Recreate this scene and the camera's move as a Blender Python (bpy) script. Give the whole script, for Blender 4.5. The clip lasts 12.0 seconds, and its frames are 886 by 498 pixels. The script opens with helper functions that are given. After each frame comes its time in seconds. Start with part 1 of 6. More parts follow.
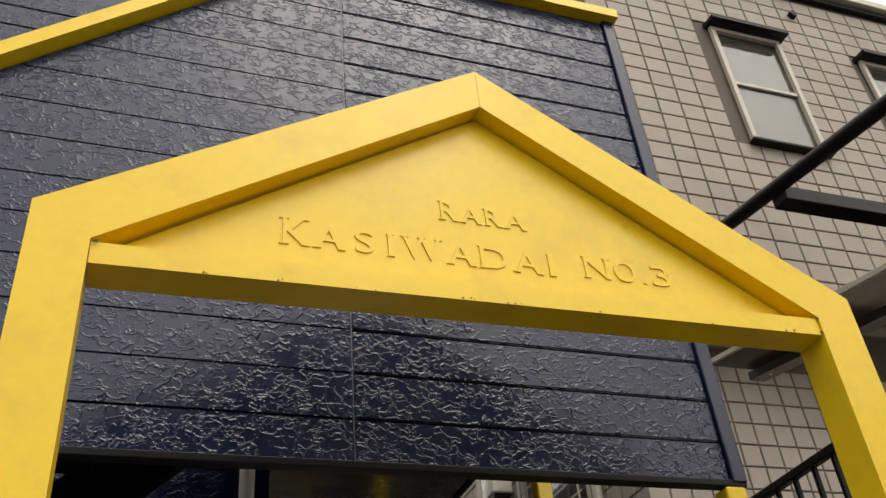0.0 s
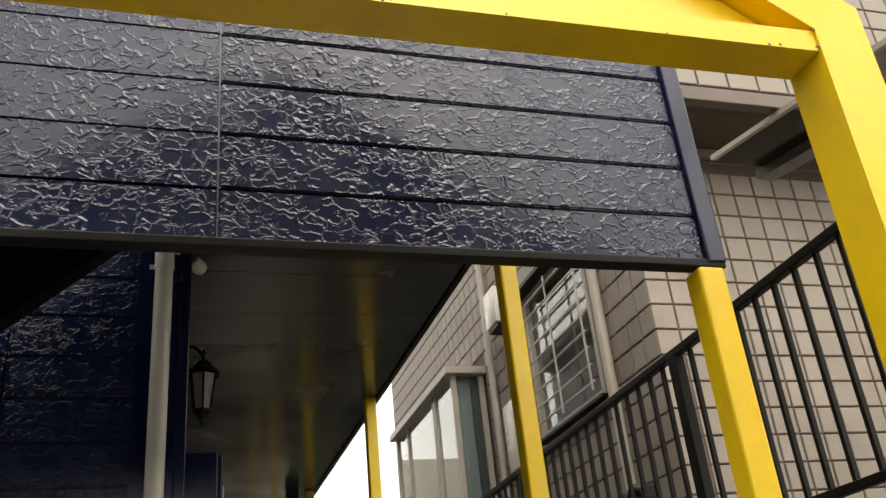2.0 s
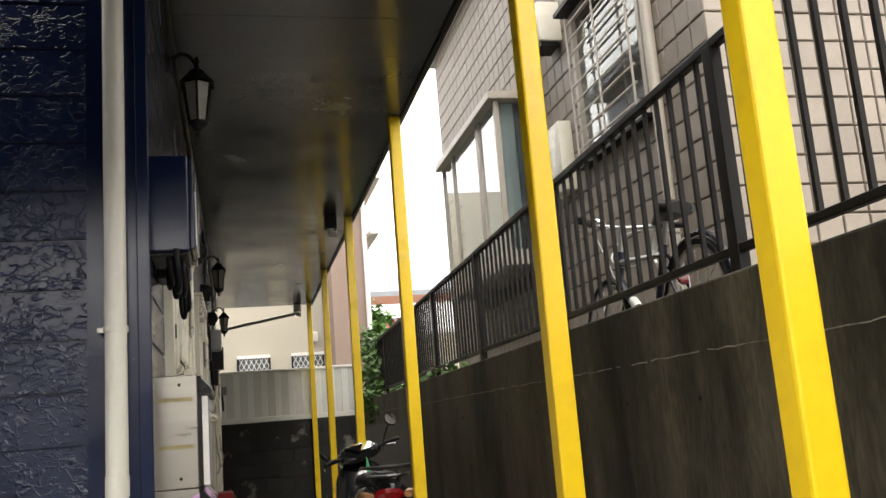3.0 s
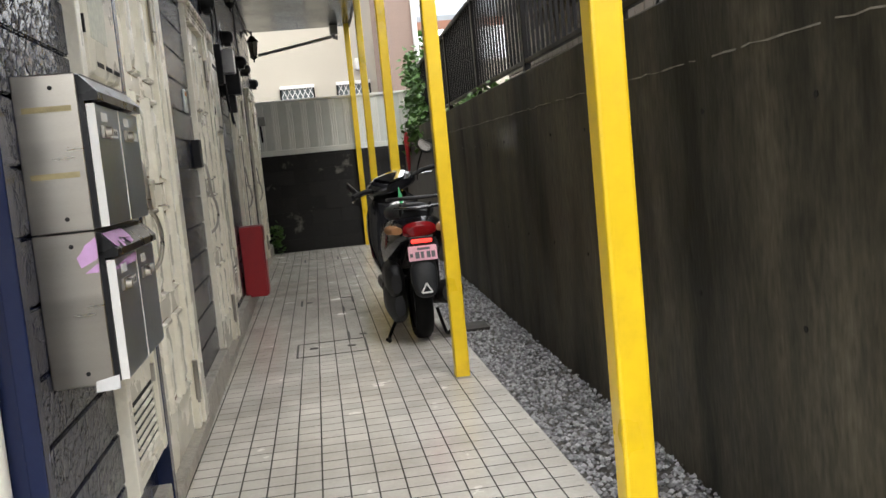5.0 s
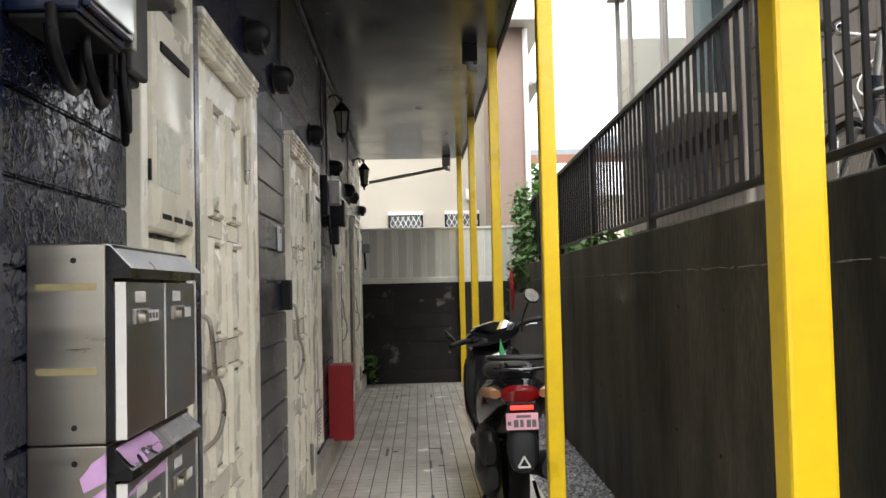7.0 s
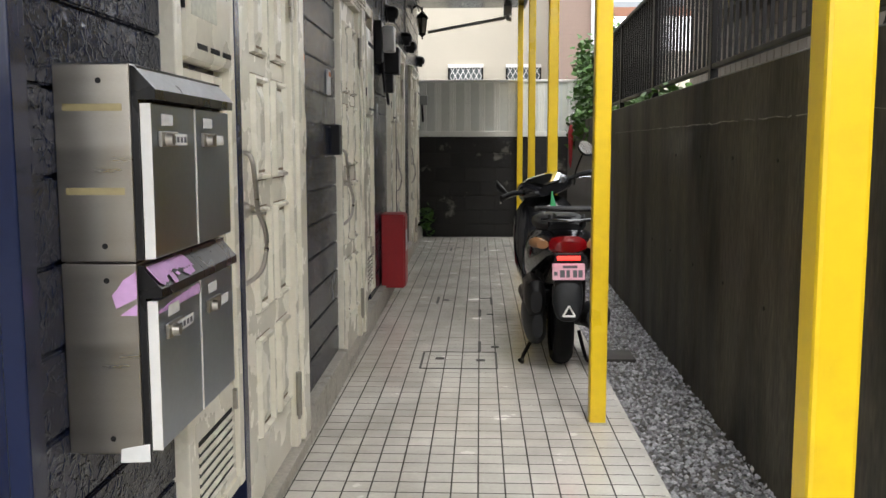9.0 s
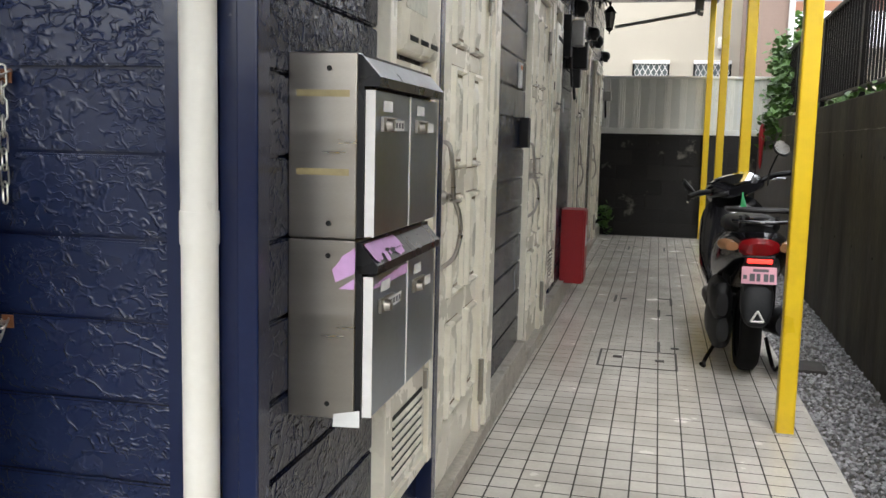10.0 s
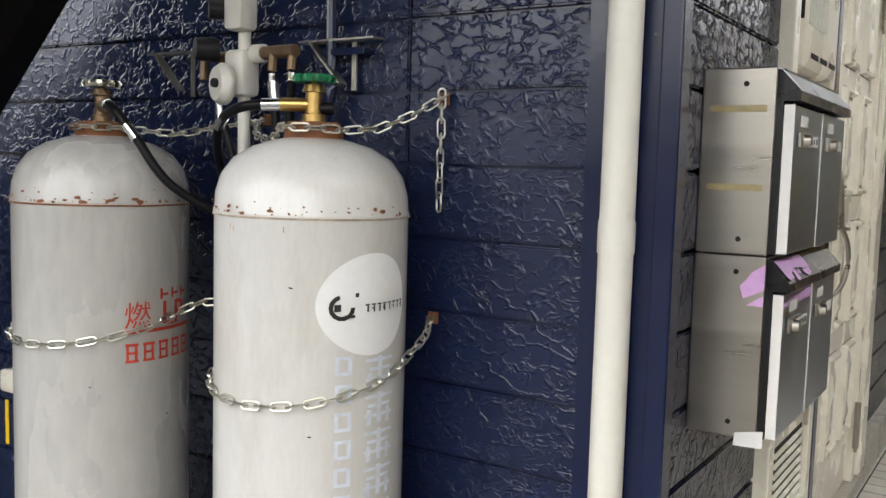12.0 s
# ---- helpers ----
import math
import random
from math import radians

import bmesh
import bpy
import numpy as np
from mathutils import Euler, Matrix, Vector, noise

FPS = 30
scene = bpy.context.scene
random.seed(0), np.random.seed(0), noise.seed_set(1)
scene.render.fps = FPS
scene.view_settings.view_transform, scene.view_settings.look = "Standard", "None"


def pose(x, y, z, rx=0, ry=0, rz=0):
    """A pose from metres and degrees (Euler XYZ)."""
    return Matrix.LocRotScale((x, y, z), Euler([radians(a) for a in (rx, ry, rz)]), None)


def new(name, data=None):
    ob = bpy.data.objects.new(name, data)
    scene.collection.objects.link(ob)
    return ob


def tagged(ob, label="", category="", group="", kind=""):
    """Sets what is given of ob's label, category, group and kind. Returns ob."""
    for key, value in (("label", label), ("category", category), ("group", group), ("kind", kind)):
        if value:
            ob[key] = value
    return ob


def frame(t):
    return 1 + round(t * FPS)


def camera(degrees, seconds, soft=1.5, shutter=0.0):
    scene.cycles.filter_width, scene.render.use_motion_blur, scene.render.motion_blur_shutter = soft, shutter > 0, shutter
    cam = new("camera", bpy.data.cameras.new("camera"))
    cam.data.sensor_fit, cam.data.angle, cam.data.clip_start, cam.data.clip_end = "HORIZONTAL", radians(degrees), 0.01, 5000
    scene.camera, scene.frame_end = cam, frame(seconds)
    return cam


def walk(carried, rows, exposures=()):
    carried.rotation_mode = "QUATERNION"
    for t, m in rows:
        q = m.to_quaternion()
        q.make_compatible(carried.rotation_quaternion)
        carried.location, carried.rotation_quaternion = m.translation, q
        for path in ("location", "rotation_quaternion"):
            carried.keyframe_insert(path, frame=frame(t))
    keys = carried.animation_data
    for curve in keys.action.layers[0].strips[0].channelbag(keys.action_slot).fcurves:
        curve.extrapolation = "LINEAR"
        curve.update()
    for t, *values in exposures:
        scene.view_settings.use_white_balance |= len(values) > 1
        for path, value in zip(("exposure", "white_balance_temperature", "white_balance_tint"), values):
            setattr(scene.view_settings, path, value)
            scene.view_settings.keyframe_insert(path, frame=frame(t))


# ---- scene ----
cam = camera(52.24, 12.0)
ROWS = [
    (0.0, 0.8912, 1.3769, 1.1296, -18.502, 36.008, 4.942),
    (0.5, 1.0157, 1.5034, 1.1377, -16.903, 36.285, 4.336),
    (1.0, 1.1231, 1.5937, 1.1544, -16.892, 34.220, 5.778),
    (1.5, 1.2663, 1.7116, 1.1463, -17.262, 30.650, 6.054),
    (2.0, 1.3863, 1.8550, 1.1824, -15.952, 26.789, 5.474),
    (2.5, 1.5361, 1.9972, 1.1616, -11.753, 21.260, 5.118),
    (2.7, 1.6139, 2.0780, 1.1696, -11.008, 17.327, 4.885),
    (3.0, 1.7127, 2.1912, 1.1541, -12.004, 10.756, 4.497),
    (3.2, 1.7621, 2.2762, 1.1268, -13.290, 6.744, 4.138),
    (3.5, 1.8100, 2.4326, 1.1118, -11.808, 2.990, 3.563),
    (3.7, 1.8360, 2.5250, 1.1118, -10.299, 0.902, 3.986),
    (5.3, 2.0597, 3.1552, 1.0987, -8.077, -5.960, 5.443),
    (5.5, 2.0533, 3.2255, 1.1412, -8.510, -4.498, 5.045),
    (6.0, 2.069, 3.366, 1.208, -7.745, -2.561, 4.063),
    (6.5, 2.1005, 3.4855, 1.2438, -3.318, 1.201, 1.502),
    (6.7, 2.0867, 3.5301, 1.2531, -2.122, 2.469, 1.667),
    (8.3, 2.1411, 3.5448, 1.2730, -0.264, -0.574, 0.329),
    (8.5, 2.1490, 3.5517, 1.2507, -0.078, -2.901, 0.303),
    (9.0, 2.1507, 3.5590, 1.2128, 2.355, -6.502, 0.100),
    (9.5, 2.1227, 3.5461, 1.2049, 7.749, -7.081, -0.591),
    (10.0, 2.0925, 3.5150, 1.2003, 13.378, -6.898, -1.335),
    (10.5, 2.0735, 3.4995, 1.1976, 16.944, -6.532, -1.744),
    (11.0, 2.0610, 3.4929, 1.1969, 20.456, -6.852, -2.332),
    (11.5, 2.0270, 3.4534, 1.1825, 27.219, -6.977, -1.963),
    (12.0, 1.9785, 3.4059, 1.1589, 33.894, -5.156, -1.570),
]
EXPOSURES = [(0.0, 0.50, 7150, 10), (1.5, 0.72, 7250, 10), (2.0, 1.15, 7400, 10), (2.5, 1.70, 7400, 10), (3.0, 1.84, 6900, 10), (3.5, 1.95, 6500, 10), (5.5, 2.05, 6400, 10), (8.5, 2.12, 6450, 10), (9.5, 2.08, 6300, 10), (11.0, 2.10, 6250, 10), (12.0, 2.05, 6450, 10)]
walk(cam, [(t, pose(x, y, z, 90 + pitch, roll, yaw)) for t, x, y, z, yaw, pitch, roll in ROWS], EXPOSURES)

# ---- light ----
SUN_ELEV, SUN_AZIMUTH = 55.0, 160.0      # from +y towards +x
world = bpy.data.worlds.new("overcast_sky")
scene.world = world
world.use_nodes = True
wn = world.node_tree
sky = wn.nodes.new("ShaderNodeTexSky")
sky.sky_type, sky.sun_disc = "NISHITA", False
sky.sun_elevation, sky.sun_rotation = radians(SUN_ELEV), radians(SUN_AZIMUTH)
sky.air_density, sky.dust_density, sky.ozone_density = 1.0, 6.0, 1.0
grey = wn.nodes.new("ShaderNodeHueSaturation")
grey.inputs["Saturation"].default_value = 0.12
even = wn.nodes.new("ShaderNodeGamma")      # cloud spreads the glow round the sun over the whole sky
even.inputs["Gamma"].default_value = 0.36
grey.inputs["Value"].default_value = 3.9
wn.links.new(sky.outputs[0], even.inputs["Color"])
wn.links.new(even.outputs[0], grey.inputs["Color"])
wn.links.new(grey.outputs[0], wn.nodes["Background"].inputs["Color"])
wn.nodes["Background"].inputs["Strength"].default_value = 0.15
sun = new("sun", bpy.data.lights.new("sun", "SUN"))
sun.data.energy, sun.data.angle, sun.data.color = 0.35, radians(25), (1.0, 0.96, 0.9)
sun.matrix_world = pose(0, 0, 20, 90 - SUN_ELEV, 0, 180 - SUN_AZIMUTH)

# ---- materials ----


def mat(name, color, rough=0.5, metal=0.0, vary=0.12, scale=6.0, fine=60.0, bump=0.15, depth=0.002, dirt=None, dirt_amount=0.0, dirt_scale=2.0, stretch=(1, 1, 1), spec=0.5, coat=0.0, piece=0.0, dirt_span=(0.5, 0.72)):
    """A surface with grain at two scales, uneven gloss, fine relief, and, if given, stains of another colour."""
    m = bpy.data.materials.new(name)
    m.use_nodes = True
    n, l = m.node_tree.nodes, m.node_tree.links
    b = n["Principled BSDF"]
    co = n.new("ShaderNodeTexCoord")
    mp = n.new("ShaderNodeMapping")
    mp.inputs["Scale"].default_value = stretch
    if piece:
        l.new(n.new("ShaderNodeNewGeometry").outputs["Position"], mp.inputs["Vector"])
    else:
        l.new(co.outputs["Object"], mp.inputs["Vector"])
    big, small = n.new("ShaderNodeTexNoise"), n.new("ShaderNodeTexNoise")
    for t, sc in ((big, scale), (small, fine)):
        t.inputs["Scale"].default_value, t.inputs["Detail"].default_value = sc, 5
        l.new(mp.outputs[0], t.inputs["Vector"])
    add = n.new("ShaderNodeMath")
    add.operation = "ADD"
    l.new(big.outputs["Fac"], add.inputs[0])
    l.new(small.outputs["Fac"], add.inputs[1])
    ramp = n.new("ShaderNodeMapRange")
    ramp.inputs["From Min"].default_value, ramp.inputs["From Max"].default_value = 0.6, 1.4
    ramp.inputs["To Min"].default_value, ramp.inputs["To Max"].default_value = 1 - vary, 1 + vary
    l.new(add.outputs[0], ramp.inputs["Value"])
    last = ramp.outputs[0]
    if piece:
        info = n.new("ShaderNodeObjectInfo")
        pr = n.new("ShaderNodeMapRange")
        pr.inputs["To Min"].default_value, pr.inputs["To Max"].default_value = 1 - piece, 1 + piece
        l.new(info.outputs["Random"], pr.inputs["Value"])
        mu = n.new("ShaderNodeMath")
        mu.operation = "MULTIPLY"
        l.new(last, mu.inputs[0])
        l.new(pr.outputs[0], mu.inputs[1])
        last = mu.outputs[0]
    mix = n.new("ShaderNodeVectorMath")
    mix.operation = "SCALE"
    mix.inputs[0].default_value = color
    l.new(last, mix.inputs["Scale"])
    out = mix.outputs[0]
    if dirt:
        dn = n.new("ShaderNodeTexNoise")
        dn.inputs["Scale"].default_value, dn.inputs["Detail"].default_value, dn.inputs["Roughness"].default_value = dirt_scale, 8, 0.65
        l.new(mp.outputs[0], dn.inputs["Vector"])
        dr = n.new("ShaderNodeMapRange")
        dr.inputs["From Min"].default_value, dr.inputs["From Max"].default_value = dirt_span
        dr.inputs["To Max"].default_value = dirt_amount
        l.new(dn.outputs["Fac"], dr.inputs["Value"])
        mx = n.new("ShaderNodeMix")
        mx.data_type = "RGBA"
        mx.inputs["B"].default_value = (*dirt, 1)
        l.new(dr.outputs[0], mx.inputs["Factor"])
        l.new(out, mx.inputs["A"])
        out = mx.outputs["Result"]
    l.new(out, b.inputs["Base Color"])
    rr = n.new("ShaderNodeMapRange")
    rr.inputs["From Min"].default_value, rr.inputs["From Max"].default_value = 0.3, 0.7
    rr.inputs["To Min"].default_value, rr.inputs["To Max"].default_value = max(rough - 0.08, 0.02), min(rough + 0.08, 1)
    l.new(big.outputs["Fac"], rr.inputs["Value"])
    l.new(rr.outputs[0], b.inputs["Roughness"])
    b.inputs["Metallic"].default_value = metal
    b.inputs["Specular IOR Level"].default_value = spec
    b.inputs["Coat Weight"].default_value = coat
    if bump:
        bp = n.new("ShaderNodeBump")
        bp.inputs["Strength"].default_value, bp.inputs["Distance"].default_value = bump, depth
        l.new(small.outputs["Fac"], bp.inputs["Height"])
        l.new(bp.outputs[0], b.inputs["Normal"])
    return m


def wrinkled(name, color, rough, relief, spec):
    """Painted cement siding with a relief of short, branching, mostly level wrinkles on a softly uneven face."""
    m = mat(name, color, rough, vary=0.1, bump=0, piece=0.06, scale=3.0, fine=40, spec=spec)
    n, l = m.node_tree.nodes, m.node_tree.links
    b = n["Principled BSDF"]
    geo = n.new("ShaderNodeNewGeometry")

    def noise(scale, detail, rough_=0.5, vec=None):
        t = n.new("ShaderNodeTexNoise")
        t.inputs["Scale"].default_value, t.inputs["Detail"].default_value, t.inputs["Roughness"].default_value = scale, detail, rough_
        l.new(vec if vec is not None else geo.outputs["Position"], t.inputs["Vector"])
        return t

    def span(value, a, b_, c, d):
        t = n.new("ShaderNodeMapRange")
        t.interpolation_type = "SMOOTHSTEP"
        for k, v in (("From Min", a), ("From Max", b_), ("To Min", c), ("To Max", d)):
            t.inputs[k].default_value = v
        l.new(value, t.inputs["Value"])
        return t.outputs[0]

    def calc(op, p, q):
        t = n.new("ShaderNodeMath")
        t.operation = op
        for k, v in enumerate((p, q)):
            if isinstance(v, float):
                t.inputs[k].default_value = v
            else:
                l.new(v, t.inputs[k])
        return t.outputs[0]

    warp = noise(30, 1.5, 0.5)
    ad = n.new("ShaderNodeVectorMath")
    ad.operation = "MULTIPLY_ADD"
    ad.inputs[1].default_value = (0.055, 0.055, 0.04)
    l.new(warp.outputs["Color"], ad.inputs[0])
    l.new(geo.outputs["Position"], ad.inputs[2])
    mp = n.new("ShaderNodeMapping")
    mp.inputs["Scale"].default_value = (1, 1, 1.7)
    l.new(ad.outputs[0], mp.inputs["Vector"])
    v = n.new("ShaderNodeTexVoronoi")
    v.feature = "DISTANCE_TO_EDGE"
    v.inputs["Scale"].default_value = 21
    l.new(mp.outputs[0], v.inputs["Vector"])
    cells = span(v.outputs["Distance"], 0.0, 0.13, 1.0, 0.0)
    cells = calc("MULTIPLY", cells, span(noise(26, 2).outputs["Fac"], 0.40, 0.56, 0.0, 1.0))
    worm = noise(30, 1, 0.5, mp.outputs[0]).outputs["Fac"]
    worm = span(calc("ABSOLUTE", calc("SUBTRACT", worm, 0.5), 0.0), 0.0, 0.05, 1.0, 0.0)
    worm = calc("MULTIPLY", worm, span(noise(17, 2).outputs["Fac"], 0.45, 0.6, 0.0, 0.8))
    height = calc("MAXIMUM", cells, worm)
    height = calc("ADD", height, calc("MULTIPLY", noise(24, 2).outputs["Fac"], 0.45))
    bp = n.new("ShaderNodeBump")
    bp.inputs["Strength"].default_value, bp.inputs["Distance"].default_value = relief, 0.0042
    l.new(height, bp.inputs["Height"])
    b2 = n.new("ShaderNodeBump")
    b2.inputs["Strength"].default_value, b2.inputs["Distance"].default_value = 0.05, 0.001
    l.new(noise(130, 2).outputs["Fac"], b2.inputs["Height"])
    l.new(bp.outputs[0], b2.inputs["Normal"])
    l.new(b2.outputs[0], b.inputs["Normal"])
    return m


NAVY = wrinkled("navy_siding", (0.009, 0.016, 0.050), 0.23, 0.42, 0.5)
# facade boards: the same navy at about 0.6 of its value
DARK_NAVY = wrinkled("dark_navy_siding", (0.006, 0.010, 0.030), 0.20, 0.85, 0.4)
NAVY_TRIM = mat("navy_trim", (0.007, 0.013, 0.045), 0.22, vary=0.1)
YELLOW = mat("yellow_paint", (0.81, 0.55, 0.014), 0.33, vary=0.05, scale=3, fine=35, bump=0.06, dirt=(0.55, 0.33, 0.03), dirt_amount=0.35, dirt_scale=7)
CREAM = mat("cream_paint", (0.82, 0.78, 0.66), 0.27, vary=0.06, bump=0.05, dirt=(0.62, 0.56, 0.45), dirt_amount=0.16, dirt_scale=3, dirt_span=(0.35, 0.85))
WHITE_PIPE = mat("ivory_plastic", (0.72, 0.70, 0.63), 0.35, vary=0.04, bump=0.04, dirt=(0.5, 0.46, 0.36), dirt_amount=0.3, dirt_scale=6)
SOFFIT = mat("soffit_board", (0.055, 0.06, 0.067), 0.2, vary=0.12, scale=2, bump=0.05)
TILE = mat("floor_tile", (0.69, 0.66, 0.60), 0.2, vary=0.12, scale=5, fine=70, bump=0.04, dirt=(0.36, 0.31, 0.25), dirt_amount=0.6, dirt_scale=1.7, piece=0.08, dirt_span=(0.42, 0.75))
GROUT = mat("tile_joint", (0.045, 0.04, 0.033), 0.9, vary=0.3)
CONCRETE = mat("wet_concrete", (0.084, 0.075, 0.054), 0.6, spec=0.25, vary=0.75, scale=3.4, fine=26, bump=0.4, depth=0.004, dirt=(0.008, 0.0085, 0.006), dirt_amount=0.97, dirt_scale=1.0, stretch=(2.0, 2.0, 0.55), dirt_span=(0.40, 0.64))
KERB = mat("kerb_concrete", (0.46, 0.43, 0.37), 0.8, vary=0.25, bump=0.3, depth=0.004, dirt=(0.1, 0.09, 0.07), dirt_amount=0.7, dirt_scale=6)
GRAVEL = mat("gravel_stone", (0.28, 0.275, 0.28), 0.85, vary=0.3, scale=30, fine=150, bump=0.4)
SOIL = mat("ground_soil", (0.12, 0.11, 0.1), 0.95, vary=0.3, bump=0.4, depth=0.01)
ASPHALT = mat("asphalt", (0.06, 0.06, 0.06), 0.85, vary=0.25, fine=200, bump=0.4, depth=0.003)
BLOCK = mat("black_block", (0.014, 0.013, 0.012), 0.75, vary=0.45, scale=4, fine=50, bump=0.4, depth=0.004, dirt=(0.26, 0.24, 0.21), dirt_amount=0.9, dirt_scale=2.6, piece=0.35, dirt_span=(0.60, 0.70))
HOUSE_TILE = mat("taupe_wall_tile", (0.31, 0.265, 0.222), 0.55, vary=0.14, scale=4, fine=80, bump=0.3, depth=0.002, dirt=(0.17, 0.14, 0.11), dirt_amount=0.45, dirt_scale=1.3, piece=0.07)
HOUSE_JOINT = mat("taupe_joint", (0.12, 0.10, 0.08), 0.9, vary=0.2)
BLACK_METAL = mat("black_metal", (0.007, 0.006, 0.006), 0.45, spec=0.22, vary=0.2, bump=0.06)
BLACK_PLASTIC = mat("black_plastic", (0.009, 0.009, 0.010), 0.45, spec=0.3, vary=0.15, bump=0.05)
GREY_PLASTIC = mat("dark_grey_plastic", (0.018, 0.019, 0.021), 0.5, spec=0.3, vary=0.15, bump=0.1)
STEEL = mat("brushed_steel", (0.40, 0.375, 0.33), 0.34, 1.0, vary=0.1, scale=3, fine=120, bump=0.05, depth=0.0005, stretch=(1, 1, 14))
STEEL_DARK = mat("mirror_steel", (0.40, 0.45, 0.52), 0.36, 1.0, vary=0.06, scale=3, fine=80, bump=0.02, depth=0.0005)
CHROME = mat("chrome", (0.75, 0.75, 0.74), 0.12, 1.0, vary=0.05, bump=0.0)
GALV = mat("galvanised_chain", (0.62, 0.60, 0.52), 0.32, 1.0, vary=0.2, bump=0.1)
RED = mat("red_enamel", (0.33, 0.012, 0.018), 0.42, vary=0.12, bump=0.05)
WHITE = mat("white_paint", (0.78, 0.77, 0.74), 0.4, vary=0.05, bump=0.04)


def glass(name, color=(0.9, 0.95, 0.95), rough=0.02):
    m = bpy.data.materials.new(name)
    m.use_nodes = True
    b = m.node_tree.nodes["Principled BSDF"]
    b.inputs["Base Color"].default_value = (*color, 1)
    b.inputs["Roughness"].default_value, b.inputs["Transmission Weight"].default_value = rough, 1.0
    return m


GLASS = glass("window_glass")

# ---- building blocks ----


def box(bm, x0, y0, z0, x1, y1, z1, bevel=0.0, m=None):
    vs = [bm.verts.new((x, y, z)) for z in (z0, z1) for x, y in ((x0, y0), (x1, y0), (x1, y1), (x0, y1))]
    if m is not None:
        bmesh.ops.transform(bm, matrix=m, verts=vs)
    fs = [bm.faces.new([vs[i] for i in q]) for q in ((3, 2, 1, 0), (4, 5, 6, 7), (0, 1, 5, 4), (1, 2, 6, 5), (2, 3, 7, 6), (3, 0, 4, 7))]
    if bevel:
        es = list({e for f in fs for e in f.edges})
        bmesh.ops.bevel(bm, geom=es, offset=bevel, segments=2, affect="EDGES", profile=0.5)
    return bm


def tube(bm, pts, r, seg=10, r_end=None, cap=True):
    """A round bar swept along points."""
    pts = [Vector(p) for p in pts]
    rings = []
    up = Vector((0, 0, 1))
    for i, p in enumerate(pts):
        d = (pts[min(i + 1, len(pts) - 1)] - pts[max(i - 1, 0)]).normalized()
        a = d.cross(up)
        if a.length < 0.05:
            a = d.cross(Vector((1, 0, 0)))
        a.normalize()
        b = d.cross(a)
        rr = r if r_end is None else r + (r_end - r) * i / (len(pts) - 1)
        rings.append([bm.verts.new(p + (a * math.cos(2 * math.pi * k / seg) + b * math.sin(2 * math.pi * k / seg)) * rr) for k in range(seg)])
    for q, w in zip(rings, rings[1:]):
        for k in range(seg):
            bm.faces.new((q[k], q[(k + 1) % seg], w[(k + 1) % seg], w[k]))
    if cap:
        bm.faces.new(rings[0][::-1])
        bm.faces.new(rings[-1])
    return bm


def lathe(bm, profile, seg=24, center=(0, 0, 0), axis=None):
    """A turned body: profile of (radius, height) pairs round the z axis, or along a given matrix."""
    rings = []
    for r, z in profile:
        if r < 1e-6:
            v = bm.verts.new((0, 0, z))
            rings.append([v] * seg)
        else:
            rings.append([bm.verts.new((r * math.cos(2 * math.pi * k / seg), r * math.sin(2 * math.pi * k / seg), z)) for k in range(seg)])
    for q, w in zip(rings, rings[1:]):
        for k in range(seg):
            f = []
            for v in (q[k], q[(k + 1) % seg], w[(k + 1) % seg], w[k]):
                if v not in f:
                    f.append(v)
            if len(f) > 2:
                bm.faces.new(f)
    vs = list({v for ring in rings for v in ring})
    m = axis if axis is not None else Matrix.Translation(center)
    bmesh.ops.transform(bm, matrix=m, verts=vs)
    return bm


def prism(bm, outline, y0, y1, plane="xz"):
    """A flat outline with thickness: (x, z) points between two y."""
    put = {"xz": lambda a, b, c: (a, c, b), "yz": lambda a, b, c: (c, a, b), "xy": lambda a, b, c: (a, b, c)}[plane]
    a = [bm.verts.new(put(x, z, y0)) for x, z in outline]
    b = [bm.verts.new(put(x, z, y1)) for x, z in outline]
    bm.faces.new(a)
    bm.faces.new(b[::-1])
    for i in range(len(a)):
        j = (i + 1) % len(a)
        bm.faces.new((a[j], a[i], b[i], b[j]))
    bmesh.ops.recalc_face_normals(bm, faces=bm.faces)
    return bm


def smooth_path(pts, n=8):
    pts = [Vector(p) for p in pts]
    out = []
    for i in range(len(pts) - 1):
        p0, p1, p2, p3 = pts[max(i - 1, 0)], pts[i], pts[i + 1], pts[min(i + 2, len(pts) - 1)]
        for k in range(n):
            t = k / n
            out.append(0.5 * ((2 * p1) + (p2 - p0) * t + (2 * p0 - 5 * p1 + 4 * p2 - p3) * t * t + (3 * p1 - p0 - 3 * p2 + p3) * t ** 3))
    return out + [pts[-1]]


def mesh_of(name, bm, material, smooth=False):
    bmesh.ops.recalc_face_normals(bm, faces=bm.faces)
    me = bpy.data.meshes.new(name)
    bm.to_mesh(me)
    bm.free()
    me.materials.append(material)
    if smooth:
        for p in me.polygons:
            p.use_smooth = True
        me.set_sharp_from_angle(angle=radians(40))
    return me


def part(name, bm, material, parent, label="", smooth=False):
    ob = new(name, mesh_of(name, bm, material, smooth))
    ob.parent = parent
    if label:
        ob["label"] = label
    return ob


def thing(name, label, category, m=None, group="", kind=""):
    ob = new(name)
    ob.empty_display_size = 0.1
    if m is not None:
        ob.matrix_world = m
    return tagged(ob, label, category, group, kind)


def solid(name, bm, material, label, category="", m=None, group="", kind="structure", smooth=False):
    ob = new(name, mesh_of(name, bm, material, smooth))
    if m is not None:
        ob.matrix_world = m
    return tagged(ob, label, category, group, kind)


def B():
    return bmesh.new()


